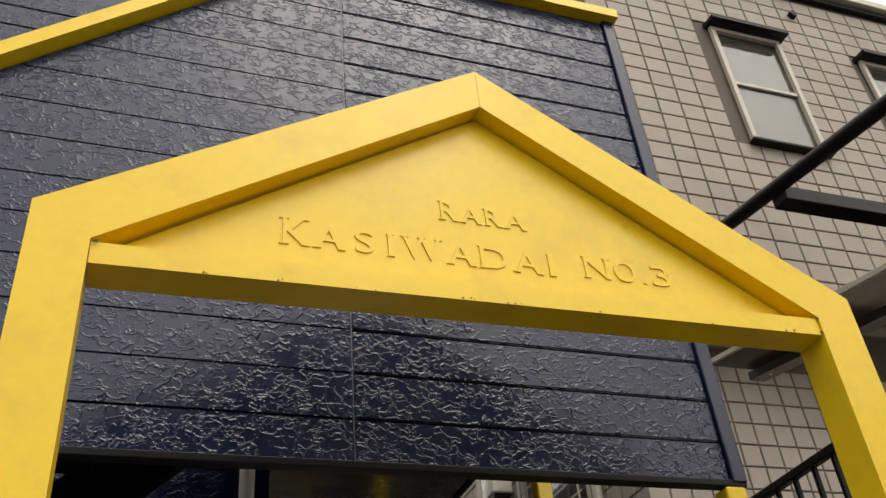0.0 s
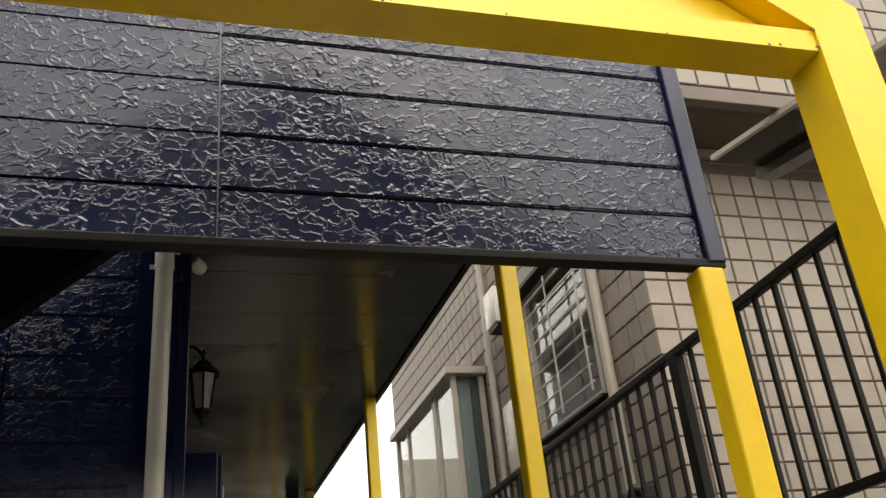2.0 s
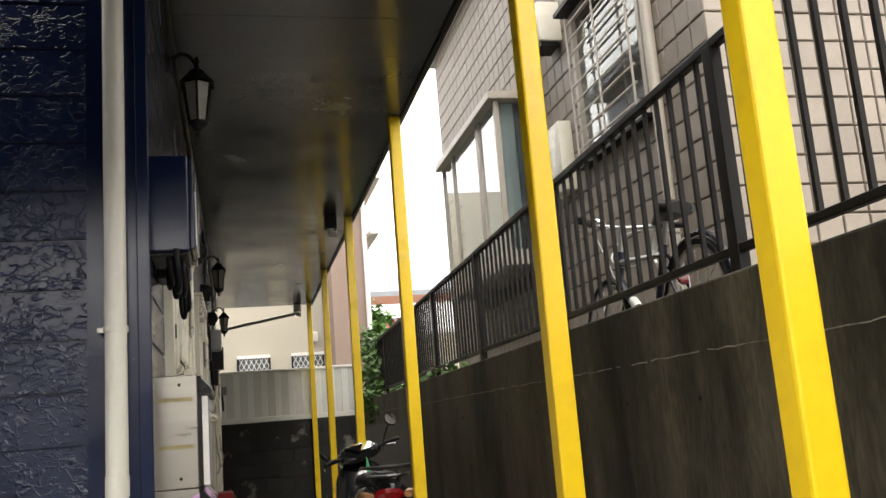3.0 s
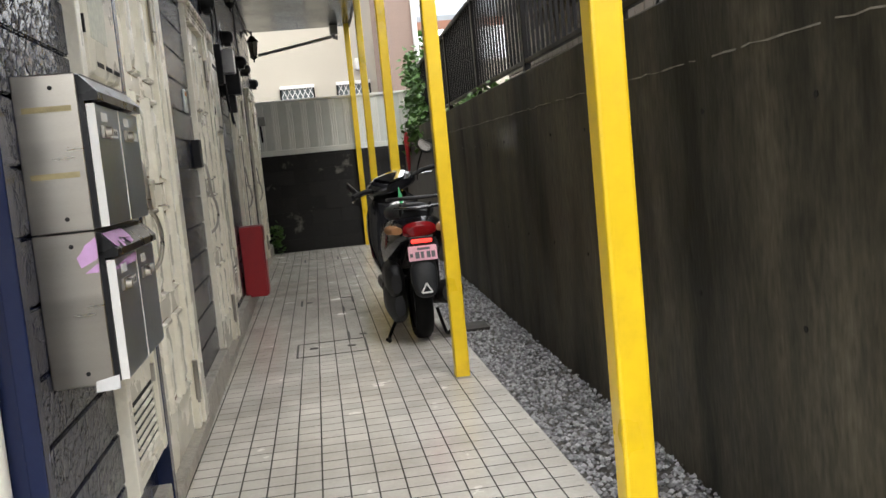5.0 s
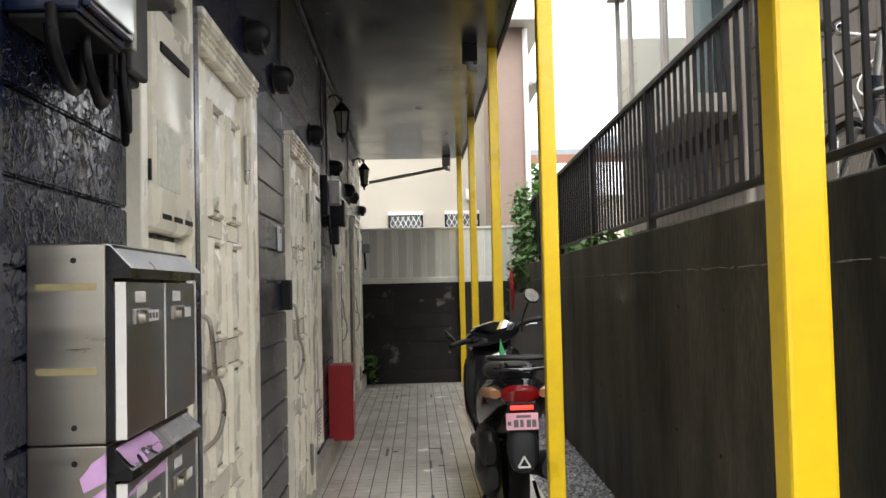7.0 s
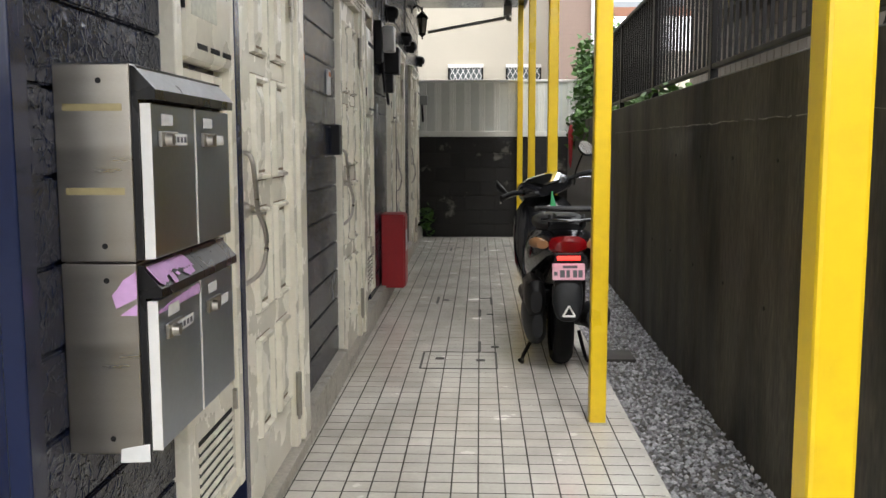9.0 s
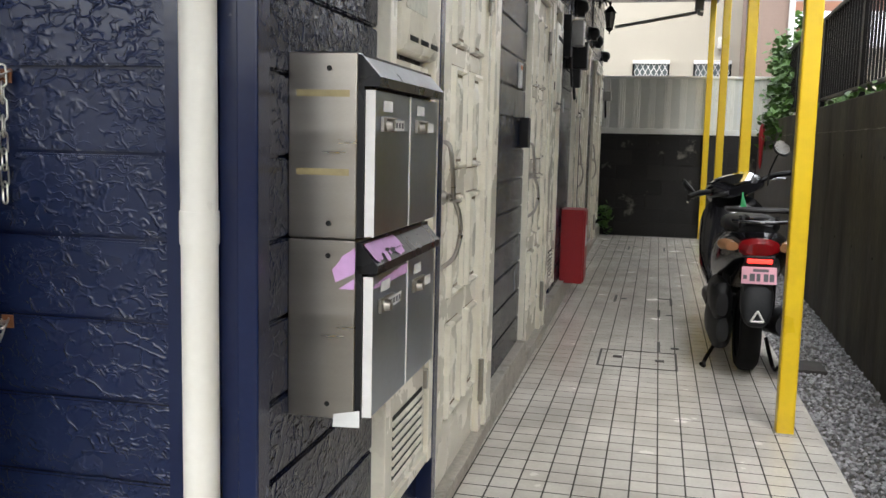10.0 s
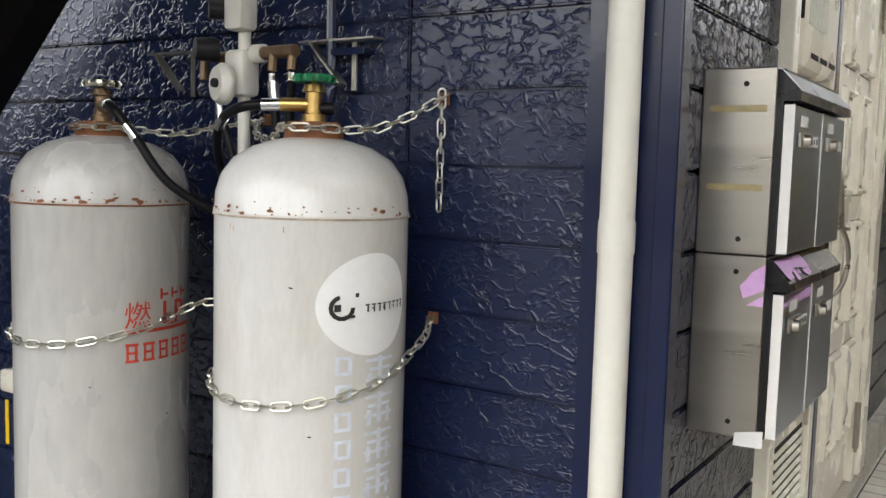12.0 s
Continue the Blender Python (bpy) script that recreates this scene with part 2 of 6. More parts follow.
def piece_copy(name, me, parent, m):
    ob = new(name, me)
    ob.parent = parent
    ob.matrix_basis = m
    return ob


# the facade's own frame: x out of the wall, y along it from the corner, z up
FM = pose(1.44, 4.905, 0, 0, 0, 0.6)

# ---- large structure ----
PX, PW = 2.632, 0.072          # posts: left side and width
ZS = 3.02                      # underside of the upper walkway
POST_Y = (3.662, 4.932, 7.505, 10.16, 12.858, 15.582)
WALL_M = pose(3.20, 7.3, 0, 0, 0, -1.4)   # face of the retaining wall: x from the face, y along
END_Y = 15.70

bm = B()
bmesh.ops.create_grid(bm, x_segments=1, y_segments=1, size=400, matrix=Matrix.Translation((0, 0, -0.06)))
solid("ground", bm, ASPHALT, "wet dark asphalt ground under and around the building", "ground")

solid("floor", box(B(), 1.30, 3.2, -0.055, 2.80, 15.72, -0.0009), GROUT, "dark joint bed under the walkway's pale tiles", "floor")

bm = B()
box(bm, 0, -6.0, -0.3, 0.22, 10.5, 1.52, 0.008)
wall_east = solid("wall_east", bm, CONCRETE, "stained dark concrete retaining wall beside the gravel strip", "wall", WALL_M)
rj = random.Random(21)
bm = B()
yj, zj = -6.0, 1.292
while yj < 10.4:
    step = rj.uniform(0.03, 0.09)
    zk = 1.312 + 0.0025 * (yj + step) + rj.uniform(-0.004, 0.004)
    if rj.random() < 0.84:
        w = rj.uniform(0.0008, 0.0028)
        prism(bm, [(yj, zj - w), (yj + step, zk - w), (yj + step, zk + w), (yj, zj + w)], -0.0025, 0.004, "yz")
    yj, zj = yj + step, zk
part("lift_joint", bm, mat("lime_bloom", (0.24, 0.23, 0.20), 0.9, vary=0.9, scale=7, fine=20), wall_east, "pale chalky broken joint line")
solid("raised_ground", box(B(), 3.3, 0, -0.3, 40, 15.6, 1.17), SOIL, "raised garden level behind the retaining wall", "ground")

# the flats behind the facade, and unseen blocks added to darken low reflections
bm = B()
box(bm, -6.0, 0.17, -0.05, -0.17, 10.74, 6.2)
box(bm, -6.2, -0.15, 6.2, 0.3, 10.9, 6.35, 0.01)
solid("building_core", bm, NAVY_TRIM, "plain dark body and flat roof of the flats", "building", FM)
PLAIN = mat("grey_render", (0.16, 0.155, 0.15), 0.9, vary=0.2, scale=1.0, bump=0.2)
solid("unseen_street_block", box(B(), -30, -14, -0.06, 30, -10, 3.2), PLAIN, "unseen grey block added across the street to darken reflections", "backdrop")
solid("unseen_yard_block", box(B(), -9.2, -6, -0.06, -9.0, 5.2, 2.4), PLAIN, "unseen grey block added beside the yard to darken reflections", "wall")

# gravel bed
solid("gravel_bed", box(B(), 2.80, 2.0, -0.2, 3.6, 16.3, -0.03), SOIL, "dark soil under the gravel strip", "ground")

# south wall of the flats and facade cores
bm = B()
box(bm, -6, 0.02, -0.05, -0.01, 0.16, 6.2)
south_wall = solid("wall_south", bm, NAVY_TRIM, "navy sided end wall of the flats behind the gas cylinders", "wall", FM)
DOORS = [(1.255, 2.22), (3.32, 4.285), (6.705, 7.67), (8.765, 9.73)]
bm = B()
u = 0.0
for a, b in DOORS + [(10.75, 10.75)]:
    box(bm, -0.16, u, -0.05, -0.012, a, 3.05)
    if b > a:
        box(bm, -0.16, a, 2.06, -0.012, b, 3.05)
    u = b
box(bm, -0.16, 0, 3.05, -0.012, 10.75, 6.2)
west_wall = solid("wall_west", bm, NAVY_TRIM, "dark sided front wall of the flats along the walkway", "wall", FM)
bm = B()
u = 0.02
for a, b in DOORS + [(10.75, 10.75)]:
    if u > 1:
        box(bm, -0.05, u, -0.03, 0.048, a, 0.148, 0.006)
    u = b
box(bm, -0.05, 0.03, -0.03, 0.03, 1.25, 0.10, 0.004)
solid("baseboard", bm, KERB, "pale mortar plinth at the foot of the facade", "plinth", FM)

# upper walkway slab and its soffit
bm = B()
y = 4.72
while y < 15.7:
    box(bm, 1.28, y + 0.002, ZS, 2.70, min(y + 0.453, 15.75), ZS + 0.02)
    y += 0.455
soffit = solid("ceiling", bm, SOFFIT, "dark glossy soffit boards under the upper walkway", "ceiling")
bm = B()
box(bm, 1.2, 3.64, ZS + 0.021, 2.73, 15.78, ZS + 0.22, 0.006)
solid("upper_walkway_slab", bm, NAVY_TRIM, "navy edged slab of the upper walkway", "slab")
bm = B()
box(bm, 2.705, 4.72, ZS - 0.015, 2.735, 15.79, ZS + 0.019, 0.004)
solid("trim", bm, BLACK_METAL, "dark edge trim along the walkway soffit", "trim")

# posts
post = thing("post", "yellow painted square steel post holding the walkway roof", "post", pose(PX, POST_Y[0], 0), "walkway posts")
shaft = part("shaft", box(B(), 0, -PW, -0.03, PW, 0, 2.087, 0.008), YELLOW, post)
tall = part("shaft", box(B(), 0, -PW, -0.03, PW, 0, ZS, 0.008), YELLOW, None)
for y in POST_Y[1:]:
    p = thing("post", "yellow painted square steel post holding the walkway roof", "post", pose(PX, y, 0), "walkway posts")
    piece_copy("shaft", tall.data, p, Matrix())
    part("foot_joint", box(B(), -0.006, -PW - 0.006, -0.004, PW + 0.006, 0.006, 0.006, 0.002), KERB, p, "mortar joint round the foot")
bpy.data.objects.remove(tall)

# front parapet of the landing, clad in boards, with a sloping left end
FY = 3.603
bm = B()
prism(bm, [(-1.2, 0.62), (0.5, 2.10), (2.70, 2.10), (2.70, 4.25), (1.40, 4.25), (-1.2, 1.98)], FY + 0.012, FY + 0.032)
parapet = solid("wall_parapet", bm, NAVY, "navy sided parapet wall of the stair landing", "wall")
part("drip_edge", box(B(), 0.45, FY - 0.010, 2.088, 2.715, FY + 0.034, 2.110, 0.003), BLACK_METAL, parapet, "dark metal drip edge")
part("corner_trim", box(B(), 2.665, FY - 0.016, 2.10, 2.715, FY + 0.036, 4.25, 0.004), NAVY_TRIM, parapet, "navy corner trim")
part("cap", prism(B(), [(-1.22, 1.97), (1.395, 4.25), (2.73, 4.25), (2.73, 4.30), (1.375, 4.30), (-1.24, 2.02)], FY - 0.05, FY + 0.09), YELLOW, parapet, "yellow painted metal cap")


def loft(bm, sections, seg=18, power=2.6, cap=True):
    """A skin through rounded sections across y: (y, centre x, centre z, half width, half height)."""
    rings = []
    for y, cx, cz, hw, hh in sections:
        ring = []
        for k in range(seg):
            a = 2 * math.pi * k / seg
            c, s = math.cos(a), math.sin(a)
            ring.append(bm.verts.new((cx + hw * math.copysign(abs(c) ** (2 / power), c), y, cz + hh * math.copysign(abs(s) ** (2 / power), s))))
        rings.append(ring)
    for q, w in zip(rings, rings[1:]):
        for k in range(seg):
            bm.faces.new((q[k], q[(k + 1) % seg], w[(k + 1) % seg], w[k]))
    if cap:
        bm.faces.new(rings[0][::-1])
        bm.faces.new(rings[-1])
    return bm


def glyphs(name, text, size, depth, material, parent, m, label="", align="LEFT", bold=0.0):
    """Raised or painted writing in the built-in font, as a mesh in the plane x, z facing -y."""
    cu = bpy.data.curves.new(name, "FONT")
    cu.body, cu.size, cu.extrude, cu.align_x, cu.offset = text, size, depth, align, bold
    tmp = bpy.data.objects.new("lettering_form", cu)
    scene.collection.objects.link(tmp)
    me = bpy.data.meshes.new_from_object(tmp.evaluated_get(bpy.context.evaluated_depsgraph_get()))
    bpy.data.objects.remove(tmp)
    me.name = name
    me.materials.clear()
    me.materials.append(material)
    me.transform(pose(0, 0, 0, 90))
    ob = new(name, me)
    ob.parent = parent
    ob.matrix_basis = m
    if label:
        ob["label"] = label
    return ob


# ---- entrance arch ----
AY = 2.972
GRIME_DARK = mat("dark_rust", (0.07, 0.035, 0.012), 0.85, vary=0.3)
arch = thing("entrance_arch", "yellow painted steel gable arch with raised lettering", "arch", pose(0, AY, 0))
D = 0.10
part("left_frame", prism(B(), [(0.662, -0.06), (0.648, 2.368), (1.6895, 3.014), (1.6895, 2.876), (0.771, 2.286), (0.784, -0.06)], -0.002, D), YELLOW, arch)
part("right_frame", prism(B(), [(2.700, -0.06), (2.712, 2.376), (1.6905, 3.014), (1.6905, 2.876), (2.586, 2.304), (2.572, -0.06)], -0.002, D), YELLOW, arch)
part("beam", prism(B(), [(0.773, 2.229), (2.584, 2.252), (2.584, 2.302), (0.773, 2.281)], 0.004, D - 0.004), YELLOW, arch)
part("gable_panel", prism(B(), [(0.775, 2.275), (2.583, 2.295), (1.69, 2.872)], 0.05, 0.062), YELLOW, arch, "smooth recessed gable panel")
def blob_flat(bm, w, h, seed):
    """A small ragged flake standing in the plane x, z."""
    r_ = random.Random(seed)
    pts = [(r_.uniform(0.6, 1.1) * w * math.cos(k * 0.785), r_.uniform(0.6, 1.1) * h * math.sin(k * 0.785)) for k in range(8)]
    return prism(bm, pts, 0.0, 0.0008)


SERIF = {"K": ((0.05, 0), (0.9, 0), (0.05, 1), (0.88, 1)), "A": ((0.02, 0), (0.98, 0)), "I": ((0.5, 0), (0.5, 1)), "R": ((0.08, 0), (0.95, 0), (0.08, 1)), "W": ((0.04, 1), (0.96, 1), (0.5, 1)), "D": ((0.06, 0), (0.06, 1)), "N": ((0.06, 0), (0.06, 1), (0.94, 1))}


def letter(ch, x0, x1, z, h):
    """One raised letter with slab serifs, drawn to its width and height."""
    ob = glyphs("letter", ch, 0.1, 0.0022, YELLOW, arch, pose(0, 0, 0))
    vs = ob.data.vertices
    lo, hi = min(v.co.x for v in vs), max(v.co.x for v in vs)
    top, bot = max(v.co.z for v in vs), min(v.co.z for v in vs)
    inset = 0.006 if ch in SERIF else 0.0
    w = x1 - x0 - 2 * inset
    for v in vs:
        v.co.x, v.co.z = (v.co.x - lo) / (hi - lo) * w + inset, (v.co.z - bot) / (top - bot) * h
    bm = bmesh.new()
    bm.from_mesh(ob.data)
    for fx, up_ in SERIF.get(ch, ()):
        cx, cz = inset + fx * w, h if up_ else 0.0
        box(bm, cx - 0.15 * h, -0.0021, cz - 0.022 * h, cx + 0.15 * h, 0.0021, cz + 0.026 * h)
    bm.to_mesh(ob.data)
    bm.free()
    ob.matrix_basis = pose(x0, 0.0485, z)


for ch, x0, x1 in (("K", 1.163, 1.233), ("A", 1.241, 1.313), ("S", 1.339, 1.384), ("I", 1.413, 1.437), ("W", 1.451, 1.557), ("A", 1.567, 1.639), ("D", 1.648, 1.731), ("A", 1.740, 1.818), ("I", 1.832, 1.860)):
    letter(ch, x0, x1, 2.371, 0.073 if ch == "K" else 0.064)
for ch, x0, x1 in (("N", 1.934, 2.016), ("O", 2.025, 2.086), (".", 2.107, 2.119), ("3", 2.134, 2.192)):
    letter(ch, x0, x1, 2.380, 0.009 if ch == "." else 0.064)
for k, (ch, x0, x1) in enumerate((("R", 1.556, 1.608), ("A", 1.613, 1.671), ("R", 1.676, 1.728), ("A", 1.733, 1.794))):
    letter(ch, x0, x1, 2.504, 0.058 if k == 0 else 0.052)
for bx_, bz_ in ((0.781, 2.279), (2.580, 2.300), (2.578, 2.256)):
    part("weld_mark", blob_flat(B(), 0.009, 0.004, 31), GRIME_DARK, arch, "dark gap at the weld").matrix_basis = pose(bx_, -0.003, bz_)

speck = random.Random(11)
for k in range(16):
    x = speck.uniform(0.85, 2.5)
    r = speck.uniform(0.0015, 0.0045)
    part("rust_speck", lathe(B(), [(0, 0), (r, 0), (r * 0.7, 0.0008), (0, 0.001)], 7, axis=pose(x, 0.0045, 2.231 + (x - 0.773) * 0.0127 + abs(speck.gauss(0.002, 0.002)), 90)), GRIME_DARK, arch, "dark rust speck")

# ---- siding boards of the parapet, end wall and facade ----
PITCH = 0.1437


def board_mesh(name, length, height, material):
    bm = B()
    box(bm, 0, -0.013, 0.003, length, 0.0, height - 0.003, 0)
    es = [e for e in bm.edges if abs(e.verts[0].co.y + 0.013) < 1e-5 and abs(e.verts[1].co.y + 0.013) < 1e-5]
    bmesh.ops.bevel(bm, geom=es, offset=0.004, segments=2, affect="EDGES")
    return mesh_of(name, bm, material)


def left_end(z):
    """Where the parapet's sloping end cuts a course."""
    return max(-1.2, 0.372 + (z - 3.33) / 0.872)


zs = [2.10] + [2.235 + PITCH * i for i in range(15)]
for z0, z1 in zip(zs, zs[1:]):
    z1 = min(z1, 4.25)
    if z1 - z0 < 0.03:
        continue
    lo = left_end(z1) - 0.05
    if z0 < 2.2:
        lo = 0.5
    for a, b in ((max(lo, -1.2), 1.474), (1.478, 2.664)):
        if a < 1.4 and z0 > 2.2:
            # cut along the slope of the cap
            part("board", prism(B(), [(left_end(z0 + 0.003), z0 + 0.003), (b, z0 + 0.003), (b, z1 - 0.003), (left_end(z1 - 0.003), z1 - 0.003)], FY - 0.001, FY + 0.012), NAVY, parapet)
        else:
            piece_copy("board", board_mesh("board", b - a, z1 - z0, NAVY), parapet, pose(a, FY + 0.012, z0))
part("joint_strip", box(B(), 1.4745, FY - 0.0018, 2.10, 1.4775, FY + 0.012, 4.25), mat("pale_sealant", (0.10, 0.12, 0.17), 0.4), parapet, "sealed butt joint")

SP, S0 = 0.1465, 1.017 - 0.1465 * 7
for i in range(0, 36):
    z0 = S0 + SP * i
    if z0 < 0.0 or z0 > 6:
        continue
    for a, b in ((-5.9, -3.0), (-2.996, -0.56), (-0.556, -0.052)):
        me = board_mesh("board", b - a, SP, NAVY)
        piece_copy("board", me, south_wall, pose(a, 0.02, z0))
FACADE_GAPS = [(0.055, 0.69), (2.225, 3.315), (4.865, 6.135), (7.675, 8.76), (10.31, 10.72)]
FOOT_GAPS = [(0.055, 1.25), (2.225, 3.315), (4.29, 6.70), (7.675, 8.76), (9.735, 10.72)]
for i in range(0, 36):
    z0 = S0 + SP * i
    if z0 < 0.08:
        continue
    if z0 + SP > 3.04 and z0 < 3.3:
        continue
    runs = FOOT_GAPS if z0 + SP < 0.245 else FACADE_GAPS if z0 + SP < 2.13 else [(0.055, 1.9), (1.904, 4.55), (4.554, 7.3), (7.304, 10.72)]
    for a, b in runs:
        piece_copy("board", board_mesh("board", b - a, SP, DARK_NAVY), west_wall, pose(-0.012, a, z0, 0, 0, 90))
part("corner_trim", box(B(), -0.058, -0.012, -0.02, 0.008, 0.052, 6.2, 0.005), NAVY_TRIM, south_wall, "glossy navy corner trim")
part("corner_bead", box(B(), -0.022, -0.02, -0.02, 0.016, 0.018, 6.2, 0.004), NAVY_TRIM, south_wall, "raised corner bead")

# ---- doors, meter cupboards ----


MOULDING_BROWN = mat("moulding_brown", (0.20, 0.155, 0.10), 0.9, vary=0.4, scale=30)


def front_door(u, flip, n):
    """Cream eight-panel front door in its frame; the frame's wide jamb on the hinge side."""
    d = thing("door_%d" % n, "closed cream eight-panel front door with a long lever handle", "door", FM @ pose(0, u, 0), "front doors", "structure")
    W = 0.965
    s = (lambda y: W - y) if flip else (lambda y: y)

    def bx(bm, n0, y0, z0, n1, y1, z1, bev=0.0):
        a, b = sorted((s(y0), s(y1)))
        return box(bm, n0, a, z0, n1, b, z1, bev)
    part("lock_jamb", bx(B(), -0.07, 0.0, 0.03, 0.03, 0.032, 2.075, 0.003), CREAM, d)
    part("hinge_jamb", bx(B(), -0.07, 0.775, 0.05, 0.030, 0.835, 2.075, 0.004), CREAM, d)
    part("jamb_face", bx(B(), -0.07, 0.836, 0.06, 0.045, 0.965, 2.075, 0.006), CREAM, d)
    part("head_jamb", bx(B(), -0.07, 0.032, 1.995, 0.04, 0.775, 2.075, 0.004), CREAM, d)
    part("head_moulding", bx(B(), 0.0, -0.01, 2.076, 0.055, 0.97, 2.10, 0.006), CREAM, d)
    for zz, out_ in ((2.012, 0.046), (2.036, 0.050), (2.058, 0.054)):
        part("head_bead", bx(B(), 0.0395, 0.002, zz, out_, 0.962, zz + 0.011, 0.003), CREAM, d)
    part("threshold", bx(B(), -0.08, 0.0, -0.02, 0.046, 0.965, 0.049, 0.004), KERB, d, "worn mortar threshold")
    leaf = part("leaf", bx(B(), -0.055, 0.034, 0.052, -0.012, 0.773, 1.993, 0.003), CREAM, d)
    leaf.matrix_basis = pose(0.017, 0, 0)
    for y0, y1 in ((0.235, 0.435), (0.530, 0.730)):
        for z0, z1 in ((0.262, 0.590), (0.676, 1.015), (1.105, 1.440), (1.505, 1.88)):
            bm = B()
            ya, yb = sorted((s(y0), s(y1)))
            # moulded edge and raised field
            o = [(-0.012, ya, z0), (-0.012, yb, z0), (-0.012, yb, z1), (-0.012, ya, z1)]
            steps = [(0.0, -0.012), (0.004, 0.005), (0.014, 0.007), (0.022, -0.0112), (0.036, -0.0112), (0.070, 0.003), (0.074, 0.003)]
            rings = [[bm.verts.new((nn, y + (k if y == ya else -k), z + (k if z == z0 else -k))) for _, y, z in o] for k, nn in steps]
            for q, w in zip(rings, rings[1:]):
                for k in range(4):
                    bm.faces.new((q[k], q[(k + 1) % 4], w[(k + 1) % 4], w[k]))
            bm.faces.new(rings[-1])
            part("panel", bm, CREAM, leaf)
            # thin brown strips along the level mouldings
            gm = B()
            for zz, up_ in ((z0, 1), (z1, -1)):
                a, b = sorted((zz + up_ * 0.0225, zz + up_ * 0.0315))
                box(gm, -0.0110, ya + 0.024, a, -0.0102, yb - 0.024, b)
                a, b = sorted((zz - up_ * 0.0005, zz - up_ * 0.0045))
                box(gm, -0.0119, ya + 0.004, a, -0.0111, yb - 0.004, b)
            part("grime", gm, MOULDING_BROWN, leaf)
    hy = 0.115
    hd = part("handle", tube(B(), smooth_path([(-0.012, s(hy), 1.195), (0.016, s(hy), 1.18), (0.026, s(hy + 0.004), 1.10), (0.030, s(hy + 0.012), 1.02), (0.046, s(hy + 0.028), 0.965), (0.050, s(hy + 0.03), 0.90), (0.034, s(hy + 0.015), 0.83), (-0.012, s(hy), 0.79)], 4), 0.0075, 10), STEEL, leaf, "curved pull handle in dull nickel", True)
    part("thumb_latch", box(B(), 0.0, min(s(hy + 0.005), s(hy + 0.035)), 1.005, 0.052, max(s(hy + 0.005), s(hy + 0.035)), 1.014, 0.003), STEEL, hd)
    part("lock", lathe(B(), [(0, 0), (0.024, 0), (0.024, 0.012), (0.015, 0.022), (0.015, 0.03), (0, 0.03)], 14, axis=pose(-0.012, s(hy), 1.02, 0, 90)), STEEL, leaf, "round lock cylinder", True)
    for z in (0.18, 1.68):
        hg = part("hinge", tube(B(), [(0.036, s(0.772), z), (0.036, s(0.772), z + 0.17)], 0.011, 10), STEEL, d, "steel lift-off hinge", True)
        part("hinge_tip", tube(B(), [(0.036, s(0.772), z - 0.014), (0.036, s(0.772), z), ], 0.006, 8), STEEL, hg)
    return d


for k, u in enumerate((1.255, 3.32, 6.705, 8.765)):
    front_door(u, False, k + 1)

SLOT = mat("slot_black", (0.01, 0.01, 0.01), 0.8)


def cupboard(u):
    c = thing("meter_cupboard", "cream meter cupboard with a water heater cover and louvred hatch", "cupboard", FM @ pose(0, u, 0), "meter cupboards")
    W = 0.51
    part("left_stile", box(B(), -0.05, 0, 0.235, 0.035, 0.05, 2.12, 0.004), CREAM, c)
    part("right_stile", box(B(), -0.05, W - 0.05, 0.235, 0.035, W, 2.12, 0.004), CREAM, c)
    part("head", box(B(), -0.05, 0.05, 2.06, 0.03, W - 0.05, 2.12, 0.004), CREAM, c)
    part("back_panel", box(B(), -0.06, 0.05, 0.235, -0.02, W - 0.05, 2.06), CREAM, c)
    h = part("heater_cover", box(B(), -0.02, 0.065, 1.415, 0.045, W - 0.055, 1.965, 0.02), CREAM, c, "rounded cream heater cover", True)
    for y in (0.13, 0.24, 0.35):
        part("slot", box(B(), 0.0455, y, 1.445, 0.047, y + 0.08, 1.458), SLOT, h)
    part("exhaust_slot", box(B(), 0.0455, 0.12, 1.85, 0.05, 0.40, 1.875, 0.001), SLOT, h, "dark exhaust slot")
    part("maker_label", box(B(), 0.0455, 0.09, 1.52, 0.0465, 0.30, 1.68), mat("faded_label", (0.62, 0.62, 0.52), 0.5, vary=0.25, scale=20), h, "faded unreadable data label")
    part("side_latch", box(B(), 0.03, 0.054, 1.53, 0.04, 0.062, 1.58), SLOT, h)
    low = part("louvre_hatch", box(B(), -0.02, 0.06, 0.27, 0.022, W - 0.052, 0.60, 0.004), CREAM, c, "cream hatch with a slotted lower half")
    for i in range(7):
        z = 0.305 + i * 0.0265
        part("louvre", box(B(), -0.006, -0.155, -0.010, 0.005, 0.155, 0.002, 0, pose(0.026, 0.265, z, 0, 28)), CREAM, low)
        part("louvre_gap", box(B(), 0.0222, 0.11, z + 0.005, 0.0235, 0.42, z + 0.018), SLOT, low)
    part("latch", box(B(), 0.022, W - 0.075, 0.47, 0.034, W - 0.06, 0.53, 0.002), STEEL, low, "steel latch")
    part("filler_panel", box(B(), -0.02, 0.06, 0.61, 0.012, W - 0.052, 1.40, 0.003), CREAM, c)
    part("bottom_rail", box(B(), -0.05, 0.05, 0.235, 0.03, W - 0.05, 0.266, 0.003), CREAM, c)
    return c


for u in (0.69, 4.345, 6.14, 9.79):
    cupboard(u)
# dark weather strip between cupboard and door
for u in (1.202, 6.652):
    solid("trim", box(B(), -0.05, u, 0.03, 0.037, u + 0.05, 2.12, 0.002), NAVY_TRIM, "navy gap strip between cupboard and door", "trim", FM)

